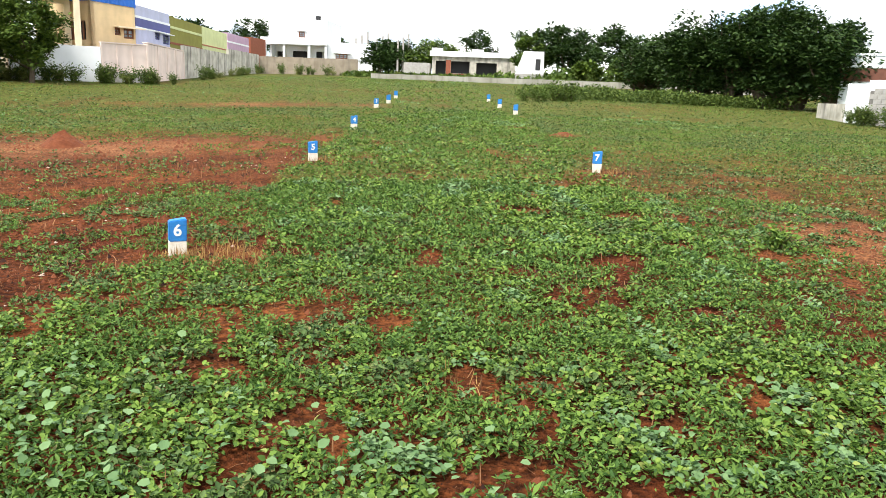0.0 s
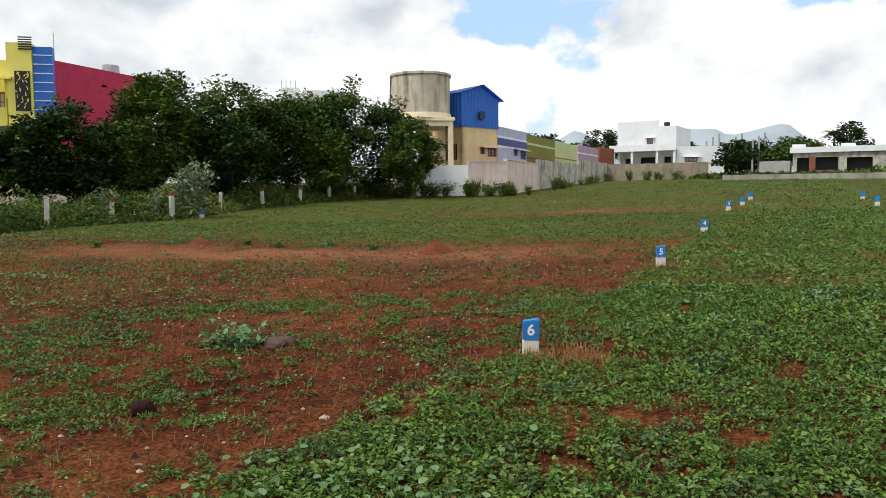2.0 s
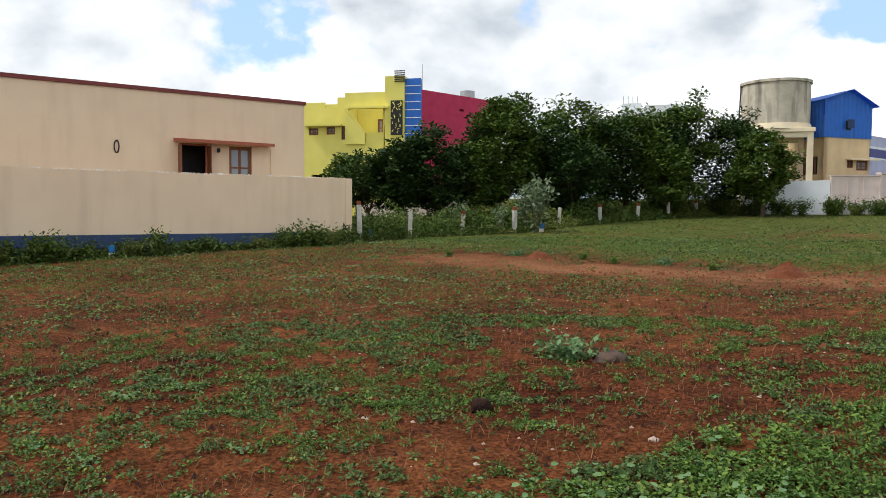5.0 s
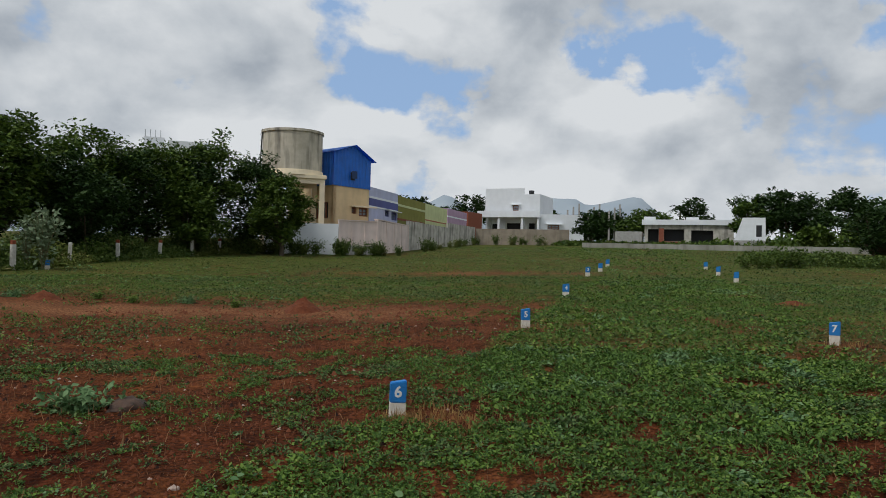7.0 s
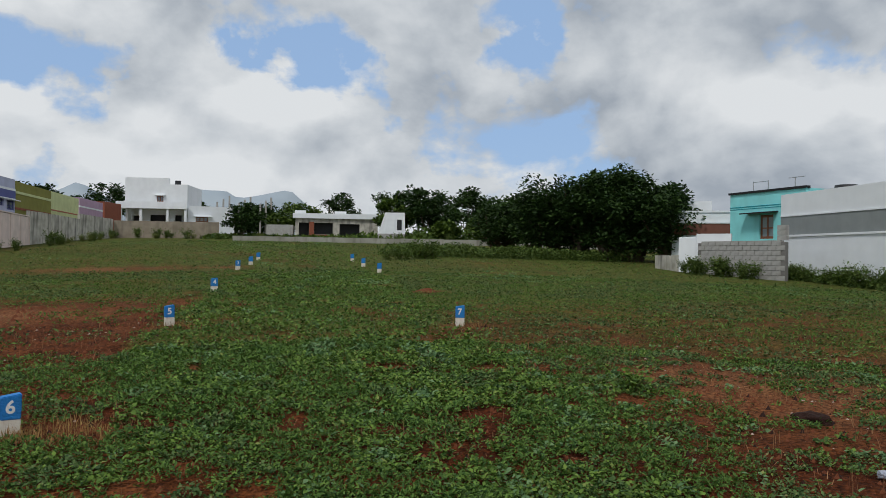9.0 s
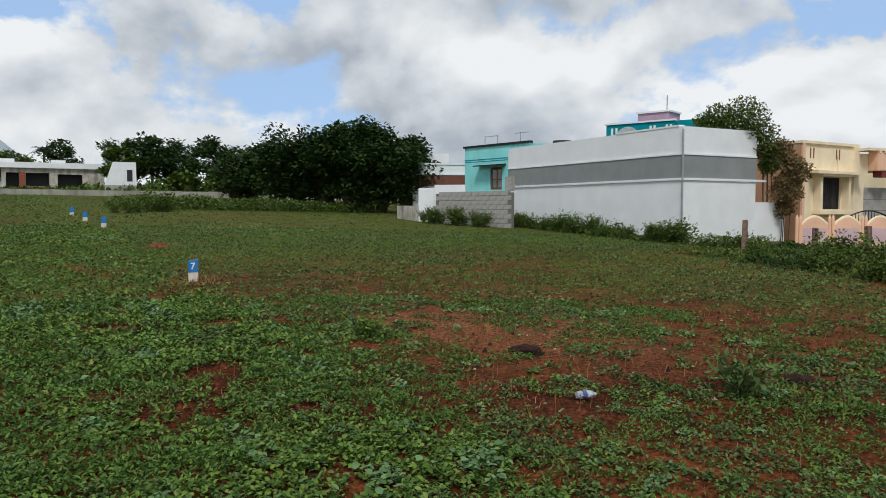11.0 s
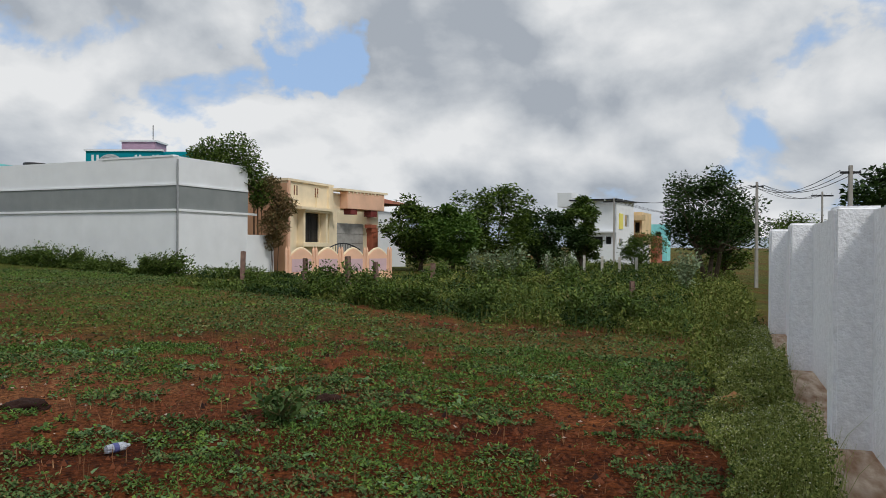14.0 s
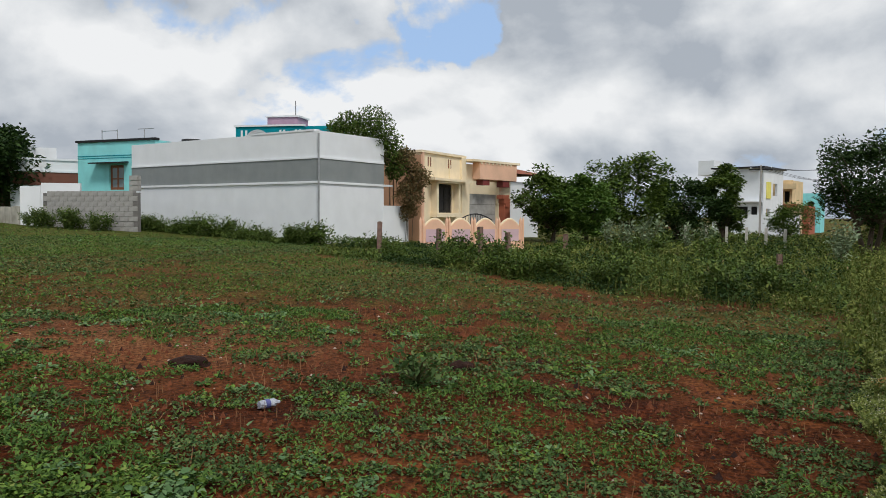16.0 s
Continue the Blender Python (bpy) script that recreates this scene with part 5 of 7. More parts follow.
def utility_poles():
    tops = []
    for x, y, zt, arm in ((55.4, -6.0, 5.2, 1), (37.36, -10.97, 4.75, 0), (24.95, -10.38, 4.2, 0), (57.34, -20.8, 5.7, 1), (80.0, -16.5, 5.5, 1)):
        z = ground_z(x, y)
        p = thing("utility_pole", pose(x, y, z), "grey concrete electricity pole", "utility pole", "poles along the lane")
        h = zt - z
        bm = box(-0.09, 0.09, -0.07, 0.07, -0.2, h)
        for v in bm.verts:
            if v.co.z > 1:
                v.co.x *= 0.65; v.co.y *= 0.65
        part("shaft", bm, M_CONC, p)
        if arm:
            part("crossarm", box(-0.04, 0.04, -0.75, 0.75, h - 0.35, h - 0.25), M_IRON, p)
            for k in (-0.65, 0, 0.65):
                part("insulator", cyl(0.04, 0.03, h - 0.25, h - 0.1, 8, 0, k), M_WHITE, p)
        else:
            part("bracket", box(-0.03, 0.03, -0.3, 0.3, h - 0.25, h - 0.18), M_IRON, p)
        tops.append(Vector((x, y, zt - 0.15)))
    for a, b in ((0, 1), (1, 2), (0, 4), (3, 1)):
        for k in (-0.3, 0.0, 0.3):
            bm = bmesh.new()
            A, B = tops[a] + Vector((0, k, 0)), tops[b] + Vector((0, k, 0.0))
            n = 12
            pts = [A.lerp(B, i / n) - Vector((0, 0, 0.5 * math.sin(math.pi * i / n))) for i in range(n + 1)]
            side = (B - A).cross(Vector((0, 0, 1))).normalized() * 0.012
            up = Vector((0, 0, 0.012))
            rings = [[bm.verts.new(p + o) for o in (side, up, -side, -up)] for p in pts]
            for p, q in zip(rings, rings[1:]):
                for j in range(4):
                    bm.faces.new((p[j], p[(j + 1) % 4], q[(j + 1) % 4], q[j]))
            ob = mesh_ob("power_line", bm, M_IRON)
            tagged(ob, "sagging black overhead power line", "cable", "power lines")


utility_poles()

# ---- vegetation ----


def strip_left(y):
    return np.interp(y, [0, 2.5, 4, 4.8, 5.4, 5.8, 7, 9, 11.3, 13.3, 30], [-2.7, -1.9, -1.5, -1.0, -0.2, 0.35, 0.15, 0.45, 0.9, 1.5, 6.3])


def strip_right(y):
    return np.where(y < 5, 4.0 + 0.33 * (y - 1), np.where(y < 10, 5.32 + 0.12 * (y - 5), 5.9 + 0.24 * (y - 10)))


def bell(v, c, w):
    return np.exp(-((v - c) / w) ** 2)


def patches(x, y, spots):
    """Thicker (+) and barer (-) spots of the field: place, half widths, amount."""
    return sum(k * bell(x, cx, wx) * bell(y, cy, wy) for cx, cy, wx, wy, k in spots)


def cover(x, y):
    """How much of the soil the weeds hide, 0 to 1."""
    wob = (fbm(x, y, 0.35, 31) - 0.5) * 1.4 + (fbm(x, y, 1.8, 33) - 0.5) * 0.5
    inside = 1 / (1 + np.exp(-np.minimum((x - strip_left(y) + wob * 0.3) * 1.6, strip_right(y) - x + wob) * 6))
    pat = fbm(x, y, 0.55, 41)
    fine = fbm(x, y, 1.9, 51)
    left = (pat - 0.5) * 1.2 + (fine - 0.5) * 1.5 + 0.51
    left = left + patches(x, y, ((-6.0, 3.4, 1.6, 1.5, 0.32), (-11, 6.5, 3.5, 2.0, 0.25), (-7.2, 8.2, 2.2, 1.0, 0.35), (-9, 10.8, 4, 1.3, 0.2), (-4.6, 6.5, 1.8, 0.55, -0.42), (-3.0, 7.2, 1.2, 0.8, -0.3), (-3.5, 4.6, 0.9, 0.6, -0.35),
                                 (-1.7, 4.7, 0.7, 0.6, -0.4), (-3.9, 1.7, 1.2, 0.6, -0.3), (-2.2, 6.0, 0.9, 0.7, -0.35), (-0.4, 8.2, 0.8, 0.9, 0.25), (-2.0, 9.6, 2.0, 0.6, -0.2), (-3.0, 2.9, 0.7, 0.4, -0.25), (-0.5, 12.2, 2.2, 1.0, -0.3), (-2.2, 3.6, 0.5, 0.9, -0.4), (-1.0, 5.3, 0.6, 0.4, -0.3), (-0.9, 6.3, 0.8, 0.5, -0.3), (-2.5, 6.5, 3.0, 3.0, -0.10), (-9.0, 12.2, 4.0, 0.8, 0.35), (-11.0, 8.5, 4.0, 3.0, 0.12)))
    left = np.clip(left + 0.14 * np.clip((np.hypot(x, y + 1.5) - 8) / 4, 0, 1), 0.1, 0.95)
    left = np.clip(left + 0.42 * np.clip((y - 15.6) / 1.8, 0, 1), 0, 1)
    left = left * (1 - 0.92 * bell(y - 0.06 * x, 14.4, 1.25) * span(x, -13.0, -0.3))
    left = left * (1 - 0.8 * bell(y, 27.6, 1.3) * bell(x, 1.0, 5.0))
    left = np.where((y > 30) | (x < -13), np.maximum(left, 0.8), left)
    right = (pat - 0.5) * 1.2 + (fine - 0.5) * 1.5 + 0.60
    right = right + patches(x, y, ((11.2, -1.2, 2.2, 0.9, 0.4), (8.5, -2.3, 1.2, 0.35, 0.35), (12.5, -2.6, 1.5, 0.8, 0.4), (6.9, -1.2, 1.3, 0.6, -0.5), (7.8, 0.8, 0.9, 0.5, 0.2), (11.3, -0.2, 1.0, 0.4, 0.2), (10.5, 1.3, 0.7, 0.5, -0.3),
                                   (12.7, -0.5, 0.8, 0.3, -0.3), (8.8, 3.2, 0.9, 0.5, -0.25), (6.2, 2.3, 0.8, 0.5, -0.3), (5.4, 0.7, 0.8, 0.4, -0.2), (10.0, 4.4, 1.6, 0.8, 0.25), (7.0, 4.4, 1.2, 1.6, -0.3), (8.1, 5.8, 0.9, 0.6, -0.25)))
    right = np.clip(right + 0.12 * np.clip((np.hypot(x, y + 1.5) - 8) / 4, 0, 1), 0.1, 0.95)
    right = np.clip(right + 0.42 * np.clip((y - 8.5) / 4.5, 0, 1) + 0.2 * np.clip((x - 8) / 4, 0, 1) * np.clip((y - 1.5) / 3, 0, 1), 0, 1)
    outer = np.where(x < (strip_left(y) + strip_right(y)) / 2, left, right)
    rows = fbm(x * 0.22 + 7, y, 0.55, 81)
    outer = outer * (1 - 0.32 * np.clip((y - 15) / 4, 0, 1) * np.clip((rows - 0.44) * 5, 0, 1))
    holes = np.clip((fbm(x, y, 0.9, 61) - 0.32) * 9, 0, 1)
    gap = 1 + patches(x, y, ((1.5, 2.2, 0.32, 0.22, -0.95), (3.6, 4.5, 0.35, 0.22, -0.9), (7.9, 16.0, 0.9, 0.3, -0.9), (2.5, 4.3, 0.25, 0.14, -0.8), (3.6, 3.05, 0.16, 0.1, -0.9), (0.0, 2.85, 0.14, 0.16, -0.9),
                             (0.6, 2.05, 0.14, 0.13, -0.9), (0.25, 1.6, 0.14, 0.1, -0.8), (1.45, 1.2, 0.26, 0.12, -0.95), (3.65, 7.0, 0.25, 0.2, -0.8), (4.7, 6.5, 0.25, 0.2, -0.8), (3.0, 1.95, 0.16, 0.1, -0.7)))
    gap = np.clip(gap, 0.03, 1)
    stone = np.ones_like(x)
    for sx, sy in ((0.0, 5.42), (1.4, 11.8), (6.1, 9.9)):
        stone = stone * (1 - 0.9 * bell(x, sx, 0.75) * bell(y, sy, 0.40))
    return (inside * (0.5 + 0.5 * holes) + (1 - inside) * outer) * gap * stone, inside


# fine short grass that covers the far half of the field
c_far, _ = cover(XX, YY)
mid = (strip_left(YY) + strip_right(YY)) / 2
ramp = np.where(XX < mid, np.clip((YY - 15.6) / 3.0, 0, 1), np.clip((YY - 8.0) / 6.0, 0, 1))
ramp = np.maximum(ramp, np.clip((np.hypot(XX, YY) - 16) / 8, 0, 1) * (XX > 0))
ramp = np.maximum(ramp, 0.65 * np.clip((np.hypot(XX, YY) - 7) / 7, 0, 1) * (XX > mid))
ramp = np.maximum(ramp, np.clip((YY - 7) / 4, 0, 1) * (XX > strip_left(YY)) * (XX < strip_right(YY)))
ground.data.attributes.new("green", "FLOAT", "POINT").data.foreach_set("value", np.clip(ramp * np.clip(c_far * 1.4 - 0.25, 0, 0.85), 0, 1).astype(np.float32).ravel())


def sector(n, r0, r1, rg):
    """Points around the camera's stand, in the half of the field that it looks at."""
    r = np.sqrt(rg.uniform(r0 ** 2, r1 ** 2, n))
    a = np.radians(rg.uniform(-36, 163, n))
    return 0.4 + r * np.cos(a), -1.5 + r * np.sin(a)


def in_field(x, y):
    ok = (x > -16.8 + 0.1 * (y - 20)) | ((y < 17) & (x > -21.0 + 0.28 * (y - 8) ))
    ok &= (y < 64) & ~((x > 23.0) & (y < 26)) & ~((x < -5.0) & (y > 44.0))
    ok &= ((y > -2.5 - 0.225 * (x - 3.2)) | (x < 3.0)) & ~((x < -3.5) & (y > 44.5 + 0.0 * x))
    return ok


def crop(name, n, r0, r1, size, tall, plant, label, six, seed):
    """Leaves scattered in loose plants; plant: plants to the metre."""
    rg = np.random.default_rng(seed)
    x, y = sector(n, r0, r1, rg)
    c, inside = cover(x, y)
    pn = vnoise(x, y, plant, 71) * 0.6 + vnoise(x, y, plant * 2.3, 72) * 0.4
    keep = in_field(x, y) & (pn > 0.80 - 0.54 * c) & (rg.random(n) < 0.85 + 0.15 * inside)
    x, y, c, inside, pn = x[keep], y[keep], c[keep], inside[keep], pn[keep]
    top = tall * (0.52 + 0.6 * inside) * np.clip(pn * 1.7 - 0.25, 0.12, 1.2)
    z = ground_zn(x, y) + soil_bumps(x, y) + top * rg.uniform(0.3, 1.0, len(x))
    s = size * rg.uniform(0.55, 1.4, len(x)) * (0.88 + 0.2 * inside)
    P = np.stack([x, y, z], 1)
    kind = vnoise(x, y, plant * 0.45, 73) * 0.7 + vnoise(x, y, 0.25, 74) * 0.3 + rg.normal(0, 0.05, len(x))
    fern = vnoise(x, y, plant * 0.22, 75) * 0.6 + vnoise(x, y, 0.6, 76) * 0.4 + rg.normal(0, 0.06, len(x)) > 0.50
    pale = kind > 0.82
    dark = ~pale & ~fern & ((kind < 0.40) | ((inside < 0.5) & (kind < 0.66)))
    fern &= ~pale
    for m, sel, grow, wide, flat in ((L_CROP, ~pale & ~dark & ~fern, 1.0, 0.64, 0.5), (L_CROPDARK, dark, 1.0, 0.6, 0.45), (L_PALE, pale, 1.2, 0.7, 0.6), (L_FERN, fern, 1.1, 0.36, 0.35)):
        if sel.sum() < 10:
            continue
        ob = new(name, leaves(name, P[sel], s[sel] * grow, rg, m, flat, wide, six))
        tagged(ob, label, "weeds", kind="stuff")


crop("ground_weeds", 16000, 0.35, 2.7, 0.050, 0.085, 10.0, "low green creeping weeds covering the red soil", False, 101)
crop("ground_weeds", 125000, 2.6, 4.8, 0.032, 0.09, 10.0, "low green creeping weeds covering the red soil", True, 105)
crop("ground_weeds", 150000, 4.7, 6.6, 0.034, 0.08, 9.5, "low green creeping weeds covering the red soil", False, 106)
crop("ground_weeds", 340000, 6.5, 11, 0.044, 0.08, 6.5, "low green creeping weeds covering the red soil", False, 102)
crop("ground_weeds", 380000, 10.7, 27, 0.058, 0.085, 3.6, "low green weeds across the field", False, 103)
crop("ground_weeds", 220000, 26.5, 68, 0.088, 0.07, 1.6, "low green weeds across the far field", False, 104)


def broad_leaves():
    """Patches of larger round pale leaves near the camera."""
    rg = np.random.default_rng(66)
    for cx, cy, n, r in ((-1.0, 2.1, 240, 0.55), (-0.3, 1.6, 120, 0.4), (0.9, 1.0, 60, 0.4), (3.4, 1.4, 60, 0.5)):
        x, y = rg.normal(cx, r, n), rg.normal(cy, r * 0.8, n)
        z = ground_zn(x, y) + soil_bumps(x, y) + rg.uniform(0.03, 0.11, n)
        ob = new("broad_leaf_weeds", leaves("broad_leaf_weeds", np.stack([x, y, z], 1), rg.uniform(0.04, 0.068, n), rg, L_PALE, 0.8, 0.8, True))
        tagged(ob, "patch of pale round-leaved weeds", "weeds", kind="stuff")


broad_leaves()


def blades(name, x, y, h, m, label, seed, wide=0.01, lean=0.35, category="grass"):
    """Thin upright blades and dry stalks as one mesh."""
    rg = np.random.default_rng(seed)
    n = len(x)
    z = ground_zn(x, y) + soil_bumps(x, y)
    a = rg.uniform(0, 2 * math.pi, n)
    t = rg.normal(0, lean, n)
    w = np.full(n, wide) * rg.uniform(0.6, 1.4, n)
    b = np.stack([x, y, z - 0.01], 1)
    sd = np.stack([np.cos(a), np.sin(a), np.zeros(n)], 1) * w[:, None]
    d = np.stack([-np.sin(a) * np.sin(t), np.cos(a) * np.sin(t), np.cos(t)], 1) * h[:, None]
    bend = np.stack([-np.sin(a), np.cos(a), -0.5 * np.ones(n)], 1) * (h * np.abs(t) * 0.5)[:, None]
    co = np.stack([b - sd, b + sd, b + d * 0.6 + sd * 0.7, b + d * 0.6 - sd * 0.7, b + d + bend * 0.5], 1).reshape(-1, 3)
    base = np.arange(n)[:, None] * 5
    fl = (base + np.array([[0, 1, 2, 3, 3, 2, 4]])).ravel()
    ob = new(name, raw_mesh(name, co, fl, np.tile([4, 3], n), m))
    return tagged(ob, label, category, kind="stuff")


def dead_litter():
    rg = np.random.default_rng(55)
    x, y = sector(52000, 2.5, 14, rg)
    c, ins = cover(x, y)
    k = in_field(x, y) & (rg.random(len(x)) < (1 - c) * 0.9)
    x, y = x[k], y[k]
    blades("dead_stalk_litter", x, y, rg.uniform(0.04, 0.16, len(x)), L_RUBBISH, "dead stalks and straw scattered on bare soil", 56, 0.0035, 1.5, "litter")
    for sx, sy, n, r in ((0.05, 5.42, 900, 0.75), (-0.35, 5.4, 320, 0.25), (1.42, 11.8, 300, 0.5), (6.15, 9.9, 300, 0.5), (1.45, 2.2, 70, 0.3), (8.0, 16, 80, 0.5)):
        x, y = rg.normal(sx, r * 0.55, n), rg.normal(sy, r * 0.42, n)
        blades("dry_grass", x, y, rg.uniform(0.03, 0.15, n) * np.exp(-((x - sx) / r) ** 2), L_DRY, "tuft of dry yellow grass round a boundary stone", int(sx * 10) + 90, 0.0035, 0.75)


dead_litter()


def pebbles():
    rg = np.random.default_rng(77)
    x, y = sector(2600, 1.2, 14, rg)
    c, ins = cover(x, y)
    k = in_field(x, y) & (rg.random(len(x)) < (1 - c) * 0.7)
    x, y = x[k], y[k]
    bm = bmesh.new()
    for px, py in zip(x, y):
        s = 0.008 + 0.022 * random.random() ** 2
        z = ground_z(px, py) + float(soil_bumps(np.array([px]), np.array([py]))[0])
        o = [bm.verts.new((px + s * a * random.uniform(0.7, 1.2), py + s * b * random.uniform(0.7, 1.2), z + s * cc * 0.7)) for a, b, cc in ((1, 0, 0), (0, 1, 0), (-1, 0, 0), (0, -1, 0), (0, 0, 1))]
        for i in range(4):
            bm.faces.new((o[i], o[(i + 1) % 4], o[4]))
    tagged(mesh_ob("pebbles", bm, M_PEB), "small pale pebbles strewn on bare soil", "pebbles", kind="stuff")
    for n, r0, r1, size, m, label in ((30000, 2.5, 9, 0.011, M_REDCLOD, "crumbled clods of red soil"), (22000, 8, 17, 0.018, M_REDCLOD, "crumbled clods of red soil"), (7000, 2.5, 14, 0.014, M_EARTHCLOD, "dark clods of soil")):
        x, y = sector(n, r0, r1, rg)
        c, ins = cover(x, y)
        k = in_field(x, y) & (rg.random(n) < 1.1 - c)
        x, y = x[k], y[k]
        n = len(x)
        z = ground_zn(x, y) + soil_bumps(x, y)
        s = size * (0.6 + 2.6 * rg.random(n) ** 4)
        unit = np.array([(1, 0, -0.3), (0.3, 1, -0.3), (-1, 0.2, -0.3), (-0.2, -1, -0.3), (0.1, 0, 1)])
        co = np.stack([x, y, z], 1)[:, None, :] + s[:, None, None] * unit[None] * rg.uniform(0.55, 1.3, (n, 5, 3))
        fl = (np.arange(n)[:, None] * 5 + np.array([[0, 1, 4, 1, 2, 4, 2, 3, 4, 3, 0, 4]])).ravel()
        tagged(new("soil_clods", raw_mesh("soil_clods", co.reshape(-1, 3), fl, np.full(4 * n, 3), m)), label, "soil", kind="stuff")


pebbles()

# ---- trees and shrubs


def tree(name, x, y, h, rad, trunk, m, seed, label, n=5200, leaf=0.30, clumps=46, trunk_r=0.16, squash=0.75, flat_base=0.35, stems=1, category="tree"):
    """Tapered trunk with limbs that carry clumps of small leaves; uneven outline."""
    rg = np.random.default_rng(seed)
    z0 = ground_z(x, y) - 0.1
    t = thing(name, pose(x, y, z0), label, category)
    low = trunk * 0.6
    ch = max(0.4, (h - low + 0.06 * rad) / 2)
    cz = low + ch
    cen = []
    while len(cen) < clumps:
        p = rg.normal(0, 1, 3)
        p /= np.linalg.norm(p)
        r = rg.uniform(0.35, 1.0) ** 0.6
        q = p * r * np.array([rad, rad, ch])
        if q[2] < -ch * flat_base and rg.random() < 0.6:
            continue
        q *= 0.8 + 0.35 * noise.noise(Vector((q[0] * 0.7 + seed, q[1] * 0.7, q[2] * 0.7)))
        cen.append(q + np.array([0, 0, cz]))
    cen = np.array(cen)
    bm = bmesh.new()
    for s in range(stems):
        k = 2 * math.pi * s / max(1, stems)
        off = Vector((0.18 * math.cos(k), 0.18 * math.sin(k), 0)) * (stems > 1)
        top = Vector((rg.normal(0, 0.1) * rad + off.x * 4, rg.normal(0, 0.1) * rad + off.y * 4, trunk + 0.25 * ch))
        mid = off.lerp(top, 0.5) + Vector((rg.normal(0, 0.06), rg.normal(0, 0.06), 0))
        tube(off, mid, trunk_r, trunk_r * 0.78, 9, bm)
        tube(mid, top, trunk_r * 0.78, trunk_r * 0.55, 9, bm)
        for c in cen[s::stems][:14]:
            j = mid.lerp(top, rg.uniform(0.3, 1.0))
            e = Vector(c)
            b = j.lerp(e, 0.5) + Vector((0, 0, -0.12 * rad))
            tube(j, b, trunk_r * 0.34, trunk_r * 0.2, 6, bm)
            tube(b, e, trunk_r * 0.2, trunk_r * 0.06, 5, bm)
    part("trunk", bm, M_BARK, t)
    n, leaf = int(n * 1.12), leaf * 0.95
    which = rg.integers(0, clumps, n)
    sp = rad * 0.27 * rg.uniform(0.7, 1.25, clumps)
    o = rg.normal(0, 1, (n, 3))
    o *= (rg.random(n) ** 0.33 / np.linalg.norm(o, axis=1))[:, None]
    pos = cen[which] + o * sp[which][:, None] * np.array([1, 1, squash])
    pos[:, 2] = np.maximum(pos[:, 2], 0.15)
    c = new("crown", leaves("crown", pos, leaf * rg.uniform(0.6, 1.3, n), rg, m, 0.5, 0.5))
    c.parent = t
    return t


def palm(x, y, h, seed, label):
    rg = np.random.default_rng(seed)
    t = thing("coconut_palm", pose(x, y, ground_z(x, y)), label, "palm tree")
    part("trunk", tube((0, 0, 0), (0.2, 0, h - 1.6), 0.16, 0.11, 8), M_BARK, t)
    P, S, H = [], [], []
    for i in range(16):
        a, el = rg.uniform(0, 2 * math.pi), rg.uniform(-0.2, 1.2)
        for k in range(26):
            s = k / 25
            r = 2.0 * s
            z = h - 1.6 + r * math.sin(el) - 1.1 * s * s
            for side in (-1, 1):
                P.append((0.2 + r * math.cos(el) * math.cos(a), r * math.cos(el) * math.sin(a), z))
                S.append(0.55 * (1 - 0.6 * s)); H.append(a + side * 1.0)
    c = new("crown", leaves("crown", np.array(P), np.array(S), rg, L_TREEDK, 0.6, 0.14, heading=np.array(H)))
    c.parent = t
    return t


TREES_LEFT = ((-20.6, 24.9, 4.9, 2.0, L_TREEDK), (-19.0, 28.5, 7.2, 2.2, L_TREE), (-18.4, 33.5, 6.9, 2.7, L_TREE), (-20.5, 30.0, 6.2, 2.5, L_TREEDK), (-16.8, 37.6, 6.9, 2.8, L_TREE), (-14.6, 40.6, 7.4, 2.9, L_TREE), (-12.6, 42.3, 6.5, 2.4, L_TREEDK), (-16.6, 30.6, 4.4, 1.7, L_TREEDK), (-14.2, 37.2, 4.2, 1.8, L_TREE), (-10.2, 40.2, 5.0, 1.8, L_TREE), (-21.6, 23.6, 4.2, 1.5, L_TREEDK), (-18.2, 31.0, 5.2, 2.1, L_TREEDK), (-17.2, 35.6, 5.9, 2.3, L_TREEDK), (-15.3, 39.3, 6.2, 2.2, L_TREEDK), (-19.8, 27.0, 4.2, 1.7, L_TREE))
BANYANS = ((27.3, 33.6, 5.6, 3.1, 14000), (25.4, 37.2, 4.7, 3.0, 10000), (29.4, 31.2, 4.8, 2.5, 9000), (28.3, 33.0, 5.0, 2.6, 7000), (26.2, 35.2, 5.0, 2.7, 8000), (25.6, 43.4, 3.9, 2.6, 6000))


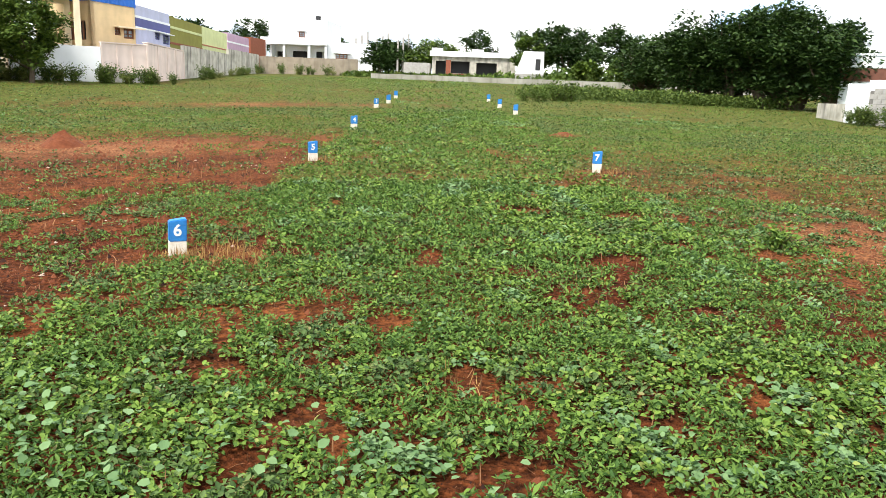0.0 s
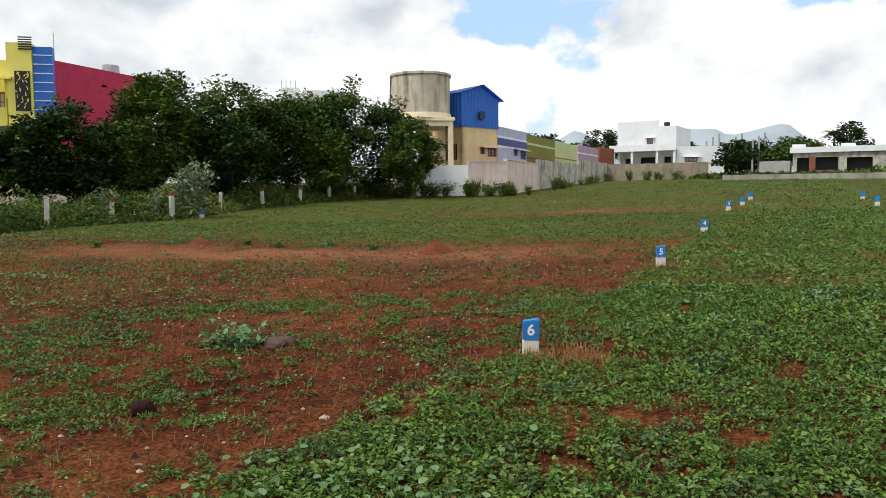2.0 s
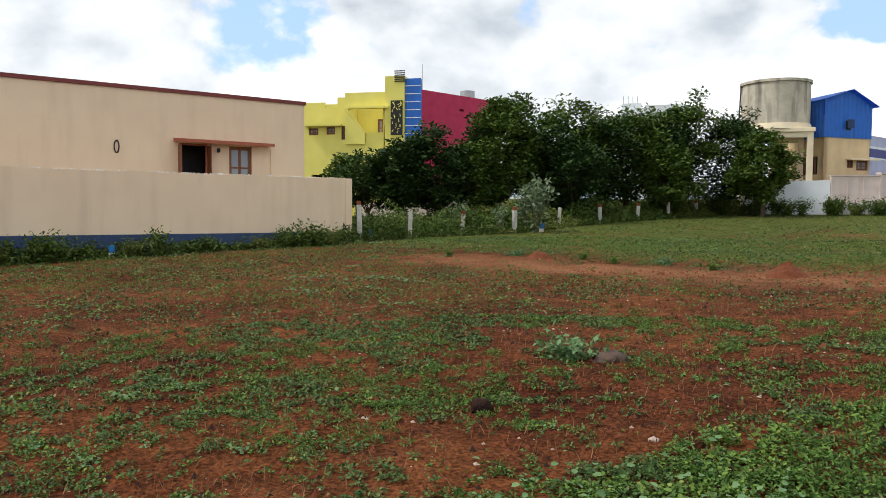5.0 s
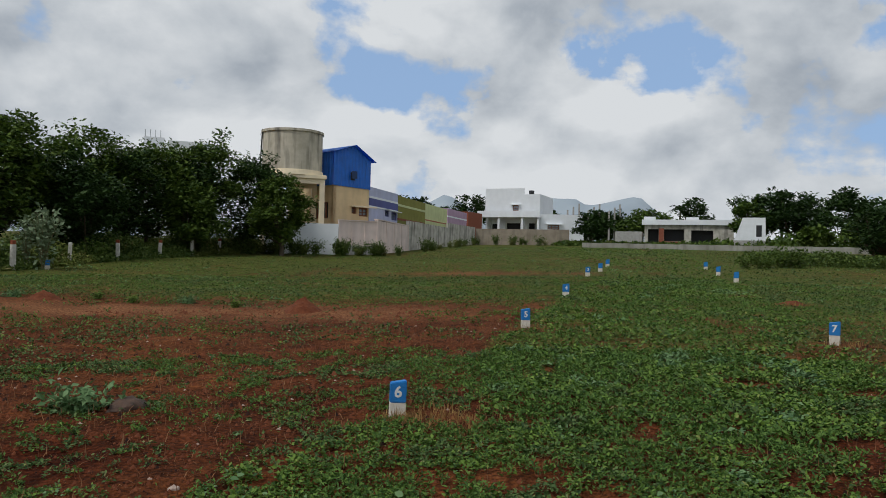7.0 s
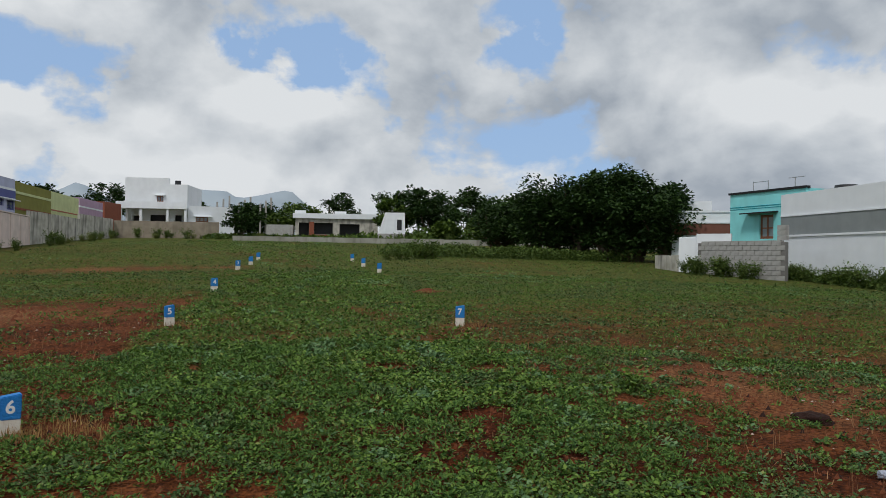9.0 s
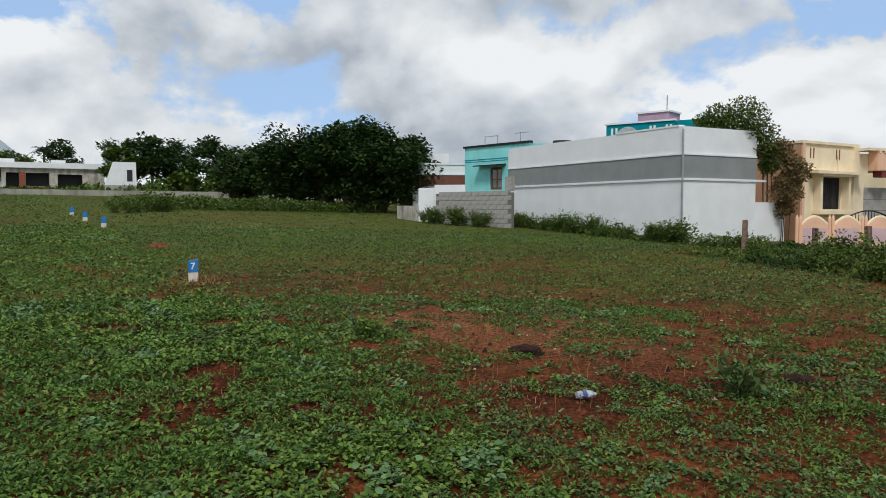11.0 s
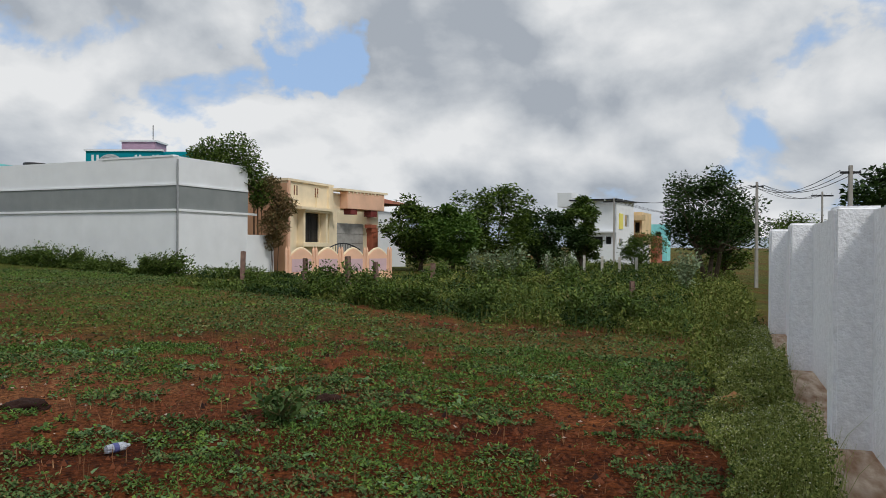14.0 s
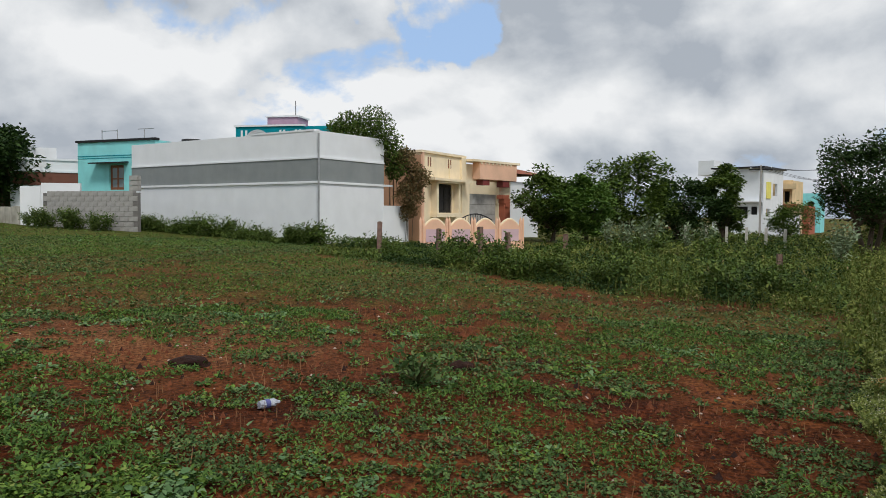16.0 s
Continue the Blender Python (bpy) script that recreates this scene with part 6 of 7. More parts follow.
def all_trees():
    lab = "dense dark green broadleaf tree behind the fence posts"
    for i, (x, y, h, r, m) in enumerate(TREES_LEFT):
        tree("broadleaf_tree", x, y, h, r, 0.5, m, 200 + i, lab, 8000, 0.25, 80, 0.15, flat_base=2.0)
    tree("young_tree", -25.0, 24.4, 3.8, 1.6, 0.9, L_TREE, 230, "young tree with open crown before the yellow house", 2400, 0.3, 26, 0.09)
    tree("young_tree", -23.4, 23.4, 3.4, 1.5, 0.6, L_TREEDK, 231, "young tree with open crown before the yellow house", 3000, 0.22, 30, 0.08)
    for i, (x, y, h, r, n) in enumerate(BANYANS):
        tree("banyan_tree", x, y, h, r, 0.4, L_TREEDK, 240 + i, "huge dark spreading tree at the field's end", n, 0.30, 90, 0.4, flat_base=2.0, stems=2)
    far = ((33.5, 76, 6.4, 3.2), (30.5, 78, 5.4, 2.6), (37.5, 72, 6.2, 3.4), (41.5, 68, 5.6, 3.2), (28.5, 92, 6.2, 3.5), (23, 97, 5.8, 3.4), (40, 84, 7.2, 3.6), (46, 62, 4.8, 3.0), (19.5, 99, 5.4, 2.8), (34.5, 63.5, 2.8, 1.8), (36, 90, 7.5, 3.5), (25.5, 95, 5.0, 3.0), (16.5, 100, 4.6, 2.4), (32, 66.5, 2.4, 1.6))
    for i, (x, y, h, r) in enumerate(far):
        tree("far_tree", x, y, h, r, 1.2, L_TREE if i % 2 else L_TREEDK, 260 + i, "dark green tree beyond the low wall", 2600, 0.5, 34, 0.2, flat_base=0.9)
    for i, (x, y, h, r) in enumerate(((-9.0, 93, 7.6, 2.6), (-6.0, 94, 7.3, 2.4), (-12.0, 90, 6.0, 2.6), (-3.6, 96, 5.6, 2.2), (1.2, 116, 9.2, 3.6), (-2.5, 116, 8.2, 3.2), (11.2, 104, 6.6, 2.4), (8.8, 104, 7.2, 2.6))):
        tree("far_tree", x, y, h, r, 1.6, L_TREEDK, 280 + i, "dark tree standing behind the far houses", 1900, 0.55, 26, 0.2)
    tree("round_tree", 12.6, 71.5, 3.6, 2.0, 0.8, L_TREEDK, 300, "small rounded tree by the far wall", 2800, 0.36, 34, 0.16, flat_base=0.9)
    for x, y, h in ((27.5, 94.5, 6.8), (34.0, 79.0, 6.3), (35.2, 78.0, 6.0), (19.0, 104, 4.6)):
        palm(x, y, h, int(x * 10), "coconut palm rising over the far trees")
    lab2 = "leafy tree beyond the weedy plot"
    for i, (x, y, h, r, m) in enumerate(((36.2, 4.9, 3.6, 1.8, L_TREE), (35.4, 3.2, 3.5, 1.5, L_TREELT), (38.6, 1.5, 4.9, 2.3, L_TREE), (41.7, -0.8, 4.0, 2.3, L_TREEDK), (42.6, -3.1, 5.0, 1.5, L_TREE), (45.5, -11.5, 4.6, 2.2, L_TREE), (26.9, -12.4, 5.5, 2.0, L_TREEDK), (52, -17.5, 5.0, 2.6, L_TREE), (33.0, -14.0, 4.3, 1.8, L_TREEDK), (33.5, 41.0, 4.6, 2.2, L_TREE), (60, -8.5, 3.0, 2.0, L_TREE))):
        tree("leafy_tree", x, y, h, r, 0.35, m, 320 + i, lab2, 8000 if i < 7 else 3600, 0.21, 60, 0.13, flat_base=2.0)

    tree("lane_tree", 40.0, -9.4, 6.3, 2.9, 1.6, L_TREEDK, 345, "dark leafy tree with a forked trunk at the wall's end", 9500, 0.21, 70, 0.14, flat_base=0.9, stems=3)


all_trees()


def creeper(name, clumps, m, n, leaf, seed, label):
    """A heap of trailing stems and leaves draped from clump to clump."""
    rg = np.random.default_rng(seed)
    x0, y0, _, _ = clumps[0]
    t = thing(name, pose(x0, y0, 0.0), label, "creeper")
    bm = bmesh.new()
    for (ax, ay, az, _), (bx, by, bz, _) in zip(clumps, clumps[1:]):
        for k in range(5):
            o = Vector(rg.normal(0, 0.12, 3))
            tube(Vector((ax - x0, ay - y0, az)) + o, Vector((bx - x0, by - y0, bz)) + o, 0.015, 0.012, 5, bm)
    part("stalk", bm, M_BARK, t)
    c = np.array(clumps)
    w = c[:, 3] ** 2
    k = rg.choice(len(c), n, p=w / w.sum())
    o = rg.normal(0, 1, (n, 3))
    o *= (rg.random(n) ** 0.4 / np.linalg.norm(o, axis=1))[:, None] * c[k, 3][:, None]
    o *= (0.75 + 0.5 * vnoise(o[:, 0] * 3 + c[k, 0] * 7, o[:, 2] * 3, 1.0, seed))[:, None]
    P = c[k, :3] + o - np.array([x0, y0, 0])
    f = new("foliage", leaves("foliage", P, leaf * rg.uniform(0.6, 1.3, n), rg, m, 0.25, 0.45))
    f.parent = t


creeper("green_creeper", [(28.3, 9.9, 0.4, 0.15), (28.2, 9.9, 3.4, 0.35), (27.9, 10.0, 4.3, 0.7), (27.3, 10.4, 5.0, 0.85), (26.5, 11.0, 4.95, 0.65), (25.9, 11.3, 4.85, 0.4), (27.9, 9.6, 3.6, 0.5)], L_TREE, 7000, 0.13, 350, "green creeper heaped over the white building's corner")
creeper("drying_creeper", [(28.4, 9.4, 0.4, 0.15), (28.3, 9.3, 1.9, 0.4), (28.2, 9.2, 2.6, 0.62), (28.3, 8.9, 3.2, 0.55), (28.1, 9.4, 3.9, 0.55)], L_CREEP, 5200, 0.12, 351, "drying brown creeper hanging beside the white building")


def shrub_proto(name, h, r, n, leaf, m, seed, label, stems=9):
    rg = np.random.default_rng(seed)
    t = thing(name, pose(0, 0, 0), label, "shrub")
    bm = bmesh.new()
    tips = []
    for i in range(stems):
        a, k = rg.uniform(0, 2 * math.pi), rg.uniform(0.2, 1.0)
        tip = Vector((r * k * math.cos(a), r * k * math.sin(a), h * rg.uniform(0.6, 1.0)))
        midp = Vector((tip.x * 0.4, tip.y * 0.4, tip.z * 0.55))
        tube((0, 0, -0.05), midp, 0.012, 0.009, 5, bm)
        tube(midp, tip, 0.009, 0.004, 5, bm)
        tips.append((midp, tip))
    part("stalk", bm, M_STEM, t)
    P = []
    for i in range(n):
        m0, tp = tips[rg.integers(0, stems)]
        s = rg.random() ** 0.7
        base = Vector((0, 0, 0.02)).lerp(m0, s * 2) if s < 0.5 else m0.lerp(tp, s * 2 - 1)
        P.append(base + Vector(rg.normal(0, 0.16 * r + 0.02, 3)))
    P = np.array([tuple(p) for p in P])
    P[:, 2] = np.maximum(P[:, 2], 0.02)
    c = new("foliage", leaves("foliage", P, leaf * rg.uniform(0.6, 1.3, n), rg, m, 0.35, 0.5))
    c.parent = t
    return t


def shrubs():
    r = random.Random(12)
    protos = [shrub_proto("wild_shrub", 1.0, 0.55, 620, 0.14, L_SHRUB, 401, "bushy wild shrub at the field's edge"),
              shrub_proto("wild_shrub", 0.8, 0.6, 560, 0.12, L_TREE, 402, "bushy wild shrub at the field's edge"),
              shrub_proto("milkweed_shrub", 1.6, 0.42, 230, 0.15, L_GREY, 403, "tall grey-green milkweed shrub", 9),
              shrub_proto("wild_shrub", 0.6, 0.5, 480, 0.10, L_GRASS, 404, "low yellowing shrub at the field's edge")]
    used = set()

    def put(i, x, y, s=1.0):
        m = pose(x, y, ground_z(x, y), 0, 0, r.uniform(0, 360)) @ Matrix.Scale(s, 4)
        if i not in used:
            used.add(i)
            protos[i].matrix_world = m
            return
        c = copy_thing(protos[i], m)
        c.scale = (s, s, s)
    # left fence line
    line = [(-17.3, 19.3), (-15.3, 23.4), (-15.4, 31), (-14.0, 37), (-12.5, 44.5)]
    for a, b in zip(line, line[1:]):
        d = math.dist(a, b)
        for k in range(int(d / 0.62)):
            t = (k + r.random()) / (d / 0.62)
            put(r.choice((0, 1, 1, 3)), a[0] + (b[0] - a[0]) * t - r.uniform(0.3, 2.8), a[1] + (b[1] - a[1]) * t + r.uniform(-0.6, 0.6), r.uniform(0.7, 1.25))
    for x, y, s in ((-14.6, 24.0, 1.5), (-14.9, 24.6, 1.6), (-15.4, 24.4, 1.3), (-17.4, 22.6, 0.9), (-15.6, 22.9, 0.8), (-12.6, 42, 0.8)):
        put(2, x, y, s)
    for k in range(10):
        put(r.choice((0, 1, 3)), -12.8 + 0.45 * k + r.uniform(-0.2, 0.2), 41.6 + 0.12 * k + r.uniform(-0.5, 0.4), r.uniform(0.9, 1.4))
    # beige wall's foot
    for k in range(34):
        t = r.random()
        x, y = -23.5 + 5.3 * t, -0.2 + 17.2 * t
        put(r.choice((0, 1, 3)), x + 0.75 + r.uniform(-0.2, 0.3), y - 0.25, r.uniform(0.5, 0.95))
    # far walls
    for k in range(30):
        t = r.random()
        x, y = (-8.5 + t * 4, 43.6 + t * 1.2) if k < 14 else (-3.6 + 4.6 * t, 52 + 23 * t)
        put(r.choice((0, 1, 3)), x + r.uniform(0, 0.8), y - r.uniform(0.2, 0.8), r.uniform(0.6, 1.1))
    for k in range(22):
        t = r.random()
        put(r.choice((0, 1, 3)), 3 + 40 * t, 72.5 - 11 * t + r.uniform(-1.5, 0.5), r.uniform(0.7, 1.3))
    for x, y, s in ((13.2, 33.0, 0.7), (13.8, 32.9, 0.8), (14.4, 33.4, 0.6), (15.3, 34.2, 1.1), (15.8, 34.4, 1.25), (16.2, 34.2, 0.95)):
        put(1, x, y, s)
    # foot of the white building and block wall
    for k in range(42):
        t = r.random()
        put(r.choice((0, 1, 0)), 26.4 - 3.2 * t + r.uniform(-0.9, -0.3), 21.2 - 10.6 * t, r.uniform(0.3, 0.75))
    for k in range(12):
        put(r.choice((0, 1)), 23.1 + r.uniform(-0.4, 0.3), 18.8 + 4.2 * r.random(), r.uniform(0.5, 0.8))
    # weedy plot
    for x, y, s in ((27, 0.8, 0.95), (28.2, 0.0, 1.1), (30.5, -1.2, 0.9), (31.0, -2.0, 0.95), (26.0, -5.6, 1.0), (26.7, -5.9, 1.15), (33, 0.5, 0.9), (29, 1.6, 0.9)):
        put(2, x, y, s)
    for k in range(44):
        x, y = r.uniform(17, 30), r.uniform(-5, 3)
        put(r.choice((0, 1, 3, 3)), x, y, r.uniform(0.5, 0.95))
    for k in range(30):
        t = r.random()
        x, y = np.interp(t, [0, 0.35, 0.6, 1], [20.4, 17.2, 15.6, 14.8]), np.interp(t, [0, 0.35, 0.6, 1], [8.4, 4.0, 1.0, -3.4])
        put(r.choice((0, 1, 0)), float(x) + r.uniform(0, 1.0), float(y), r.uniform(0.4, 0.72))
    for x, y, s in ((20.4, 5.0, 0.9), (20.8, 4.7, 0.9), (24.3, 16.2, 0.95), (24.0, 15.0, 0.85), (23.7, 13.6, 0.7), (22.8, 10.3, 0.95)):
        put(1, x, y, s)


shrubs()


def rank_weeds():
    """Knee-high weeds and grass on the plot beside the whitewashed wall and behind the fences."""
    rg = np.random.default_rng(91)
    n1, n2 = 185000, 40000
    n = n1 + n2
    x = np.concatenate([rg.uniform(4, 25, n1), rg.uniform(25, 62, n2)])
    y = np.concatenate([rg.uniform(-8, 13, n1), rg.uniform(-15, 9, n2)])
    edge_x = np.interp(y, [-3.9, -3.0, -0.1, 2.9, 8.3, 19], [13.3, 14.1, 14.9, 16.2, 19.2, 25.5])
    wob = (fbm(x, y, 0.5, 95) - 0.5) * 1.6
    wall_y = -2.57 - 0.2244 * (x - 3.2)
    strip = (y < wall_y + 1.0 + wob * 0.3 + 0.035 * (x - 4)) & (y > wall_y + 0.22) & (x > 9)
    plot = (x > edge_x + wob) & (y > wall_y + 0.1) & (y < np.interp(x, [14, 17, 22, 30, 62], [3.5, 8.6, 9.0, 4.2, 0.0]))
    keep = strip | plot
    x, y, strip = x[keep], y[keep], strip[keep]
    hh = (0.08 + 1.35 * np.clip(fbm(x, y, 0.9, 97) - 0.18, 0, 1)) * np.where(strip & (x < 13), 0.7, 1.0)
    hh *= np.interp(y, [-6, 1, 4, 9], [0.8, 0.66, 0.38, 0.34])
    ex = np.interp(y, [-3.9, -3.0, -0.1, 2.9, 8.3, 19], [13.3, 14.1, 14.9, 16.2, 19.2, 25.5])
    hh *= np.where(strip, 1, np.clip(0.6 + (x - ex) * 0.3, 0.5, 1))
    z = ground_zn(x, y) + hh * rg.random(len(x)) ** 0.7
    s = 0.032 + 0.0037 * x
    s = s * rg.uniform(0.6, 1.3, len(x))
    P = np.stack([x, y, z], 1)
    pick = fbm(x, y, 0.35, 99) + rg.normal(0, 0.08, len(x)) + np.where(strip, 0.12, 0.02)
    deep = (vnoise(x, y, 0.9, 103) > 0.62) & ~strip
    for m, sel in ((L_SHRUB, (pick < 0.5) & ~deep), (L_GRASS, (pick >= 0.5) & ~deep), (L_TREEDK, deep)):
        ob = new("rank_weeds", leaves("rank_weeds", P[sel], s[sel], rg, m, 0.25, 0.4))
        tagged(ob, "rank knee-high weeds on the neglected plot", "weeds", kind="stuff")
    k = rg.random(len(x)) < 0.16
    blades("rank_grass", x[k], y[k], hh[k] * rg.uniform(0.9, 1.35, k.sum()), L_GRASS, "tall seeding grass among the weeds", 98, 0.006, 0.25)
    n = 72000
    x = 3.5 + 9.5 * rg.random(n) ** 0.8
    wy = -2.57 - 0.2244 * (x - 3.2)
    u = rg.random(n) ** 1.15
    y = wy + 0.18 + u * (0.62 + 0.35 * (fbm(x, x * 0 + 3.0, 1.1, 131) - 0.5) + 0.03 * (x - 4))
    hh = 0.05 + 0.80 * np.clip(fbm(x, y, 1.6, 133) - 0.15, 0, 1) * (1 - 0.75 * u ** 2)
    P = np.stack([x, y, ground_zn(x, y) + hh * rg.random(n) ** 0.6], 1)
    sz = (0.013 + 0.0023 * x) * rg.uniform(0.6, 1.4, n)
    sel = rg.random(n) < 0.86
    for m, q in ((L_STRIP, sel), (L_SHRUB, ~sel)):
        tagged(new("wall_weeds", leaves("wall_weeds", P[q], sz[q], rg, m, 0.3, 0.45)), "pale flowering weeds along the wall's foot", "weeds", kind="stuff")
    q = rg.random(n) < 0.07
    Q = P[q].copy()
    Q[:, 2] = ground_zn(x[q], y[q]) + hh[q] * rg.uniform(0.85, 1.15, q.sum())
    tagged(new("weed_flowers", leaves("weed_flowers", Q, (0.006 + 0.0006 * x[q]) * rg.uniform(0.7, 1.3, q.sum()), rg, L_FLOWER, 0.7, 0.9)), "tiny white flowers on the weeds by the wall", "flowers", kind="stuff")
    q = rg.random(n) < 0.10
    blades("weed_stalks", x[q], y[q], hh[q] * rg.uniform(0.9, 1.3, q.sum()), L_STRIP, "thin green stalks of the weeds by the wall", 137, 0.003, 0.3, "weeds")
    n = 22000
    t = rg.random(n)
    x, y = 26.5 - 3.0 * t - 0.15 - np.abs(rg.normal(0, 0.4, n)), 21.3 - 10.6 * t
    k2 = t > 0.93
    x = np.where(k2, 23.6 + 3.6 * rg.random(n), x)
    y = np.where(k2, 10.8 - 0.28 * (x - 23.9) - 0.15 - np.abs(rg.normal(0, 0.35, n)), y)
    hh = 0.05 + 0.5 * np.clip(fbm(x, y, 0.9, 161) - 0.25, 0, 1)
    tagged(new("wall_weeds", leaves("wall_weeds", np.stack([x, y, ground_zn(x, y) + hh * rg.random(n)], 1), 0.10 * rg.uniform(0.6, 1.3, n), rg, L_SHRUB, 0.3, 0.45)), "dark weeds along the white building's foot", "weeds", kind="stuff")
    n = 16000
    t = rg.random(n)
    off = 0.2 + np.abs(rg.normal(0, 0.4, n))
    x, y = -24.0 + 5.74 * t + off * 0.95, -1.5 + 18.4 * t - off * 0.3
    hh = 0.1 + 1.1 * np.clip(fbm(x, y, 0.8, 171) - 0.25, 0, 1)
    tagged(new("wall_weeds", leaves("wall_weeds", np.stack([x, y, ground_zn(x, y) + hh * rg.random(n)], 1), 0.11 * rg.uniform(0.6, 1.3, n), rg, L_SHRUB, 0.3, 0.45)), "dark weeds along the beige wall's foot", "weeds", kind="stuff")
    # scrub bank and growth beyond the low wall
    n = 15000
    t = rg.random(n)
    x, y = 15.5 + 12 * t + rg.normal(0, 0.5, n), 38.5 - 5.0 * t + rg.normal(0, 0.9, n)
    hh = 0.15 + 0.75 * fbm(x, y, 0.6, 141)
    tagged(new("scrub_bank", leaves("scrub_bank", np.stack([x, y, ground_zn(x, y) + hh * rg.random(n)], 1), 0.16 * rg.uniform(0.6, 1.3, n), rg, L_SHRUB, 0.3, 0.45)), "low scrub along a bank across the field", "scrub", kind="stuff")
    n = 16000
    x = rg.uniform(9, 56, n)
    y = np.interp(x, [9, 36, 56], [69, 64.5, 49]) + 1.0 + rg.random(n) * 16
    hh = 0.5 + 3.2 * np.clip(fbm(x, y, 0.22, 151) - 0.2, 0, 1)
    hh *= np.interp(x, [9, 24, 34], [0.12, 0.2, 0.9])
    tagged(new("far_scrub", leaves("far_scrub", np.stack([x, y, ground_zn(x, y) + hh * rg.random(n)], 1), 0.48 * rg.uniform(0.6, 1.3, n), rg, L_TREE, 0.3, 0.45)), "dense dark scrub beyond the low wall", "scrub", kind="stuff")
    # behind the fence posts
    n = 60000
    y = rg.uniform(16.5, 47, n)
    lx = np.interp(y, [17, 19.3, 23.4, 31, 37, 46], [-17.9, -17.3, -15.3, -15.3, -14.0, -12.3])
    x = lx + 0.3 - rg.uniform(0, 1, n) ** 1.2 * 6.0
    hh = 0.2 + 1.45 * np.clip(fbm(x, y, 0.8, 111) - 0.12, 0, 1)
    hh *= np.clip((lx + 0.5 - x) / 1.3, 0.25, 1)
    P = np.stack([x, y, ground_zn(x, y) + hh * rg.random(n)], 1)
    pick = fbm(x, y, 0.3, 113)
    for m, sel in ((L_SHRUB, pick < 0.52), (L_GRASS, pick >= 0.52)):
        ob = new("rank_weeds", leaves("rank_weeds", P[sel], 0.15 * rg.uniform(0.6, 1.3, sel.sum()), rg, m, 0.25, 0.4))
        tagged(ob, "rank weeds along the old fence posts", "weeds", kind="stuff")


rank_weeds()


def lumpy(name, x, y, sx, sy, sz, m, label, category, seed, lift=0.0, parts=""):
    r = random.Random(seed)
    bm = bmesh.new()
    bmesh.ops.create_icosphere(bm, subdivisions=3, radius=1)
    for v in bm.verts:
        k = 1 + 0.35 * noise.fractal(v.co * 1.7 + Vector((seed, 0, 0)), 1.0, 2.0, 4)
        v.co = Vector((v.co.x * sx * k, v.co.y * sy * k, max(v.co.z, -0.25) * sz * k))
    ob = mesh_ob(name, bm, m)
    ob.matrix_world = pose(x, y, ground_z(x, y) + lift, 0, 0, r.uniform(0, 360))
    for p in ob.data.polygons:
        p.use_smooth = True
    return tagged(ob, label, category)


def mound(x, y, rx, ry, h, m, label, seed):
    """A conical heap of loose earth that runs out into the ground."""
    bm = bmesh.new()
    rings = []
    for i in range(12):
        u = i / 11
        ring = []
        for k in range(28):
            a = 2 * math.pi * k / 28
            w = 1 + 0.25 * noise.noise(Vector((math.cos(a) * 1.5 + seed, math.sin(a) * 1.5, u)))
            px, py = rx * u * w * math.cos(a), ry * u * w * math.sin(a)
            pz = h * (1 - u) ** 1.3 * (1 + 0.35 * noise.fractal(Vector((px * 6, py * 6, seed)), 0.9, 2.0, 4)) - 0.14 * u * u
            ring.append(bm.verts.new((px, py, pz)))
        rings.append(ring)
    for p, q in zip(rings[1:], rings[2:]):
        for k in range(28):
            bm.faces.new((p[k], q[k], q[(k + 1) % 28], p[(k + 1) % 28]))
    bm.faces.new(rings[1])
    for v in rings[0]:
        bm.verts.remove(v)
    ob = mesh_ob("earth_mound", bm, m)
    ob.matrix_world = pose(x, y, ground_z(x, y) + 0.02)
    return tagged(ob, label, "mound")


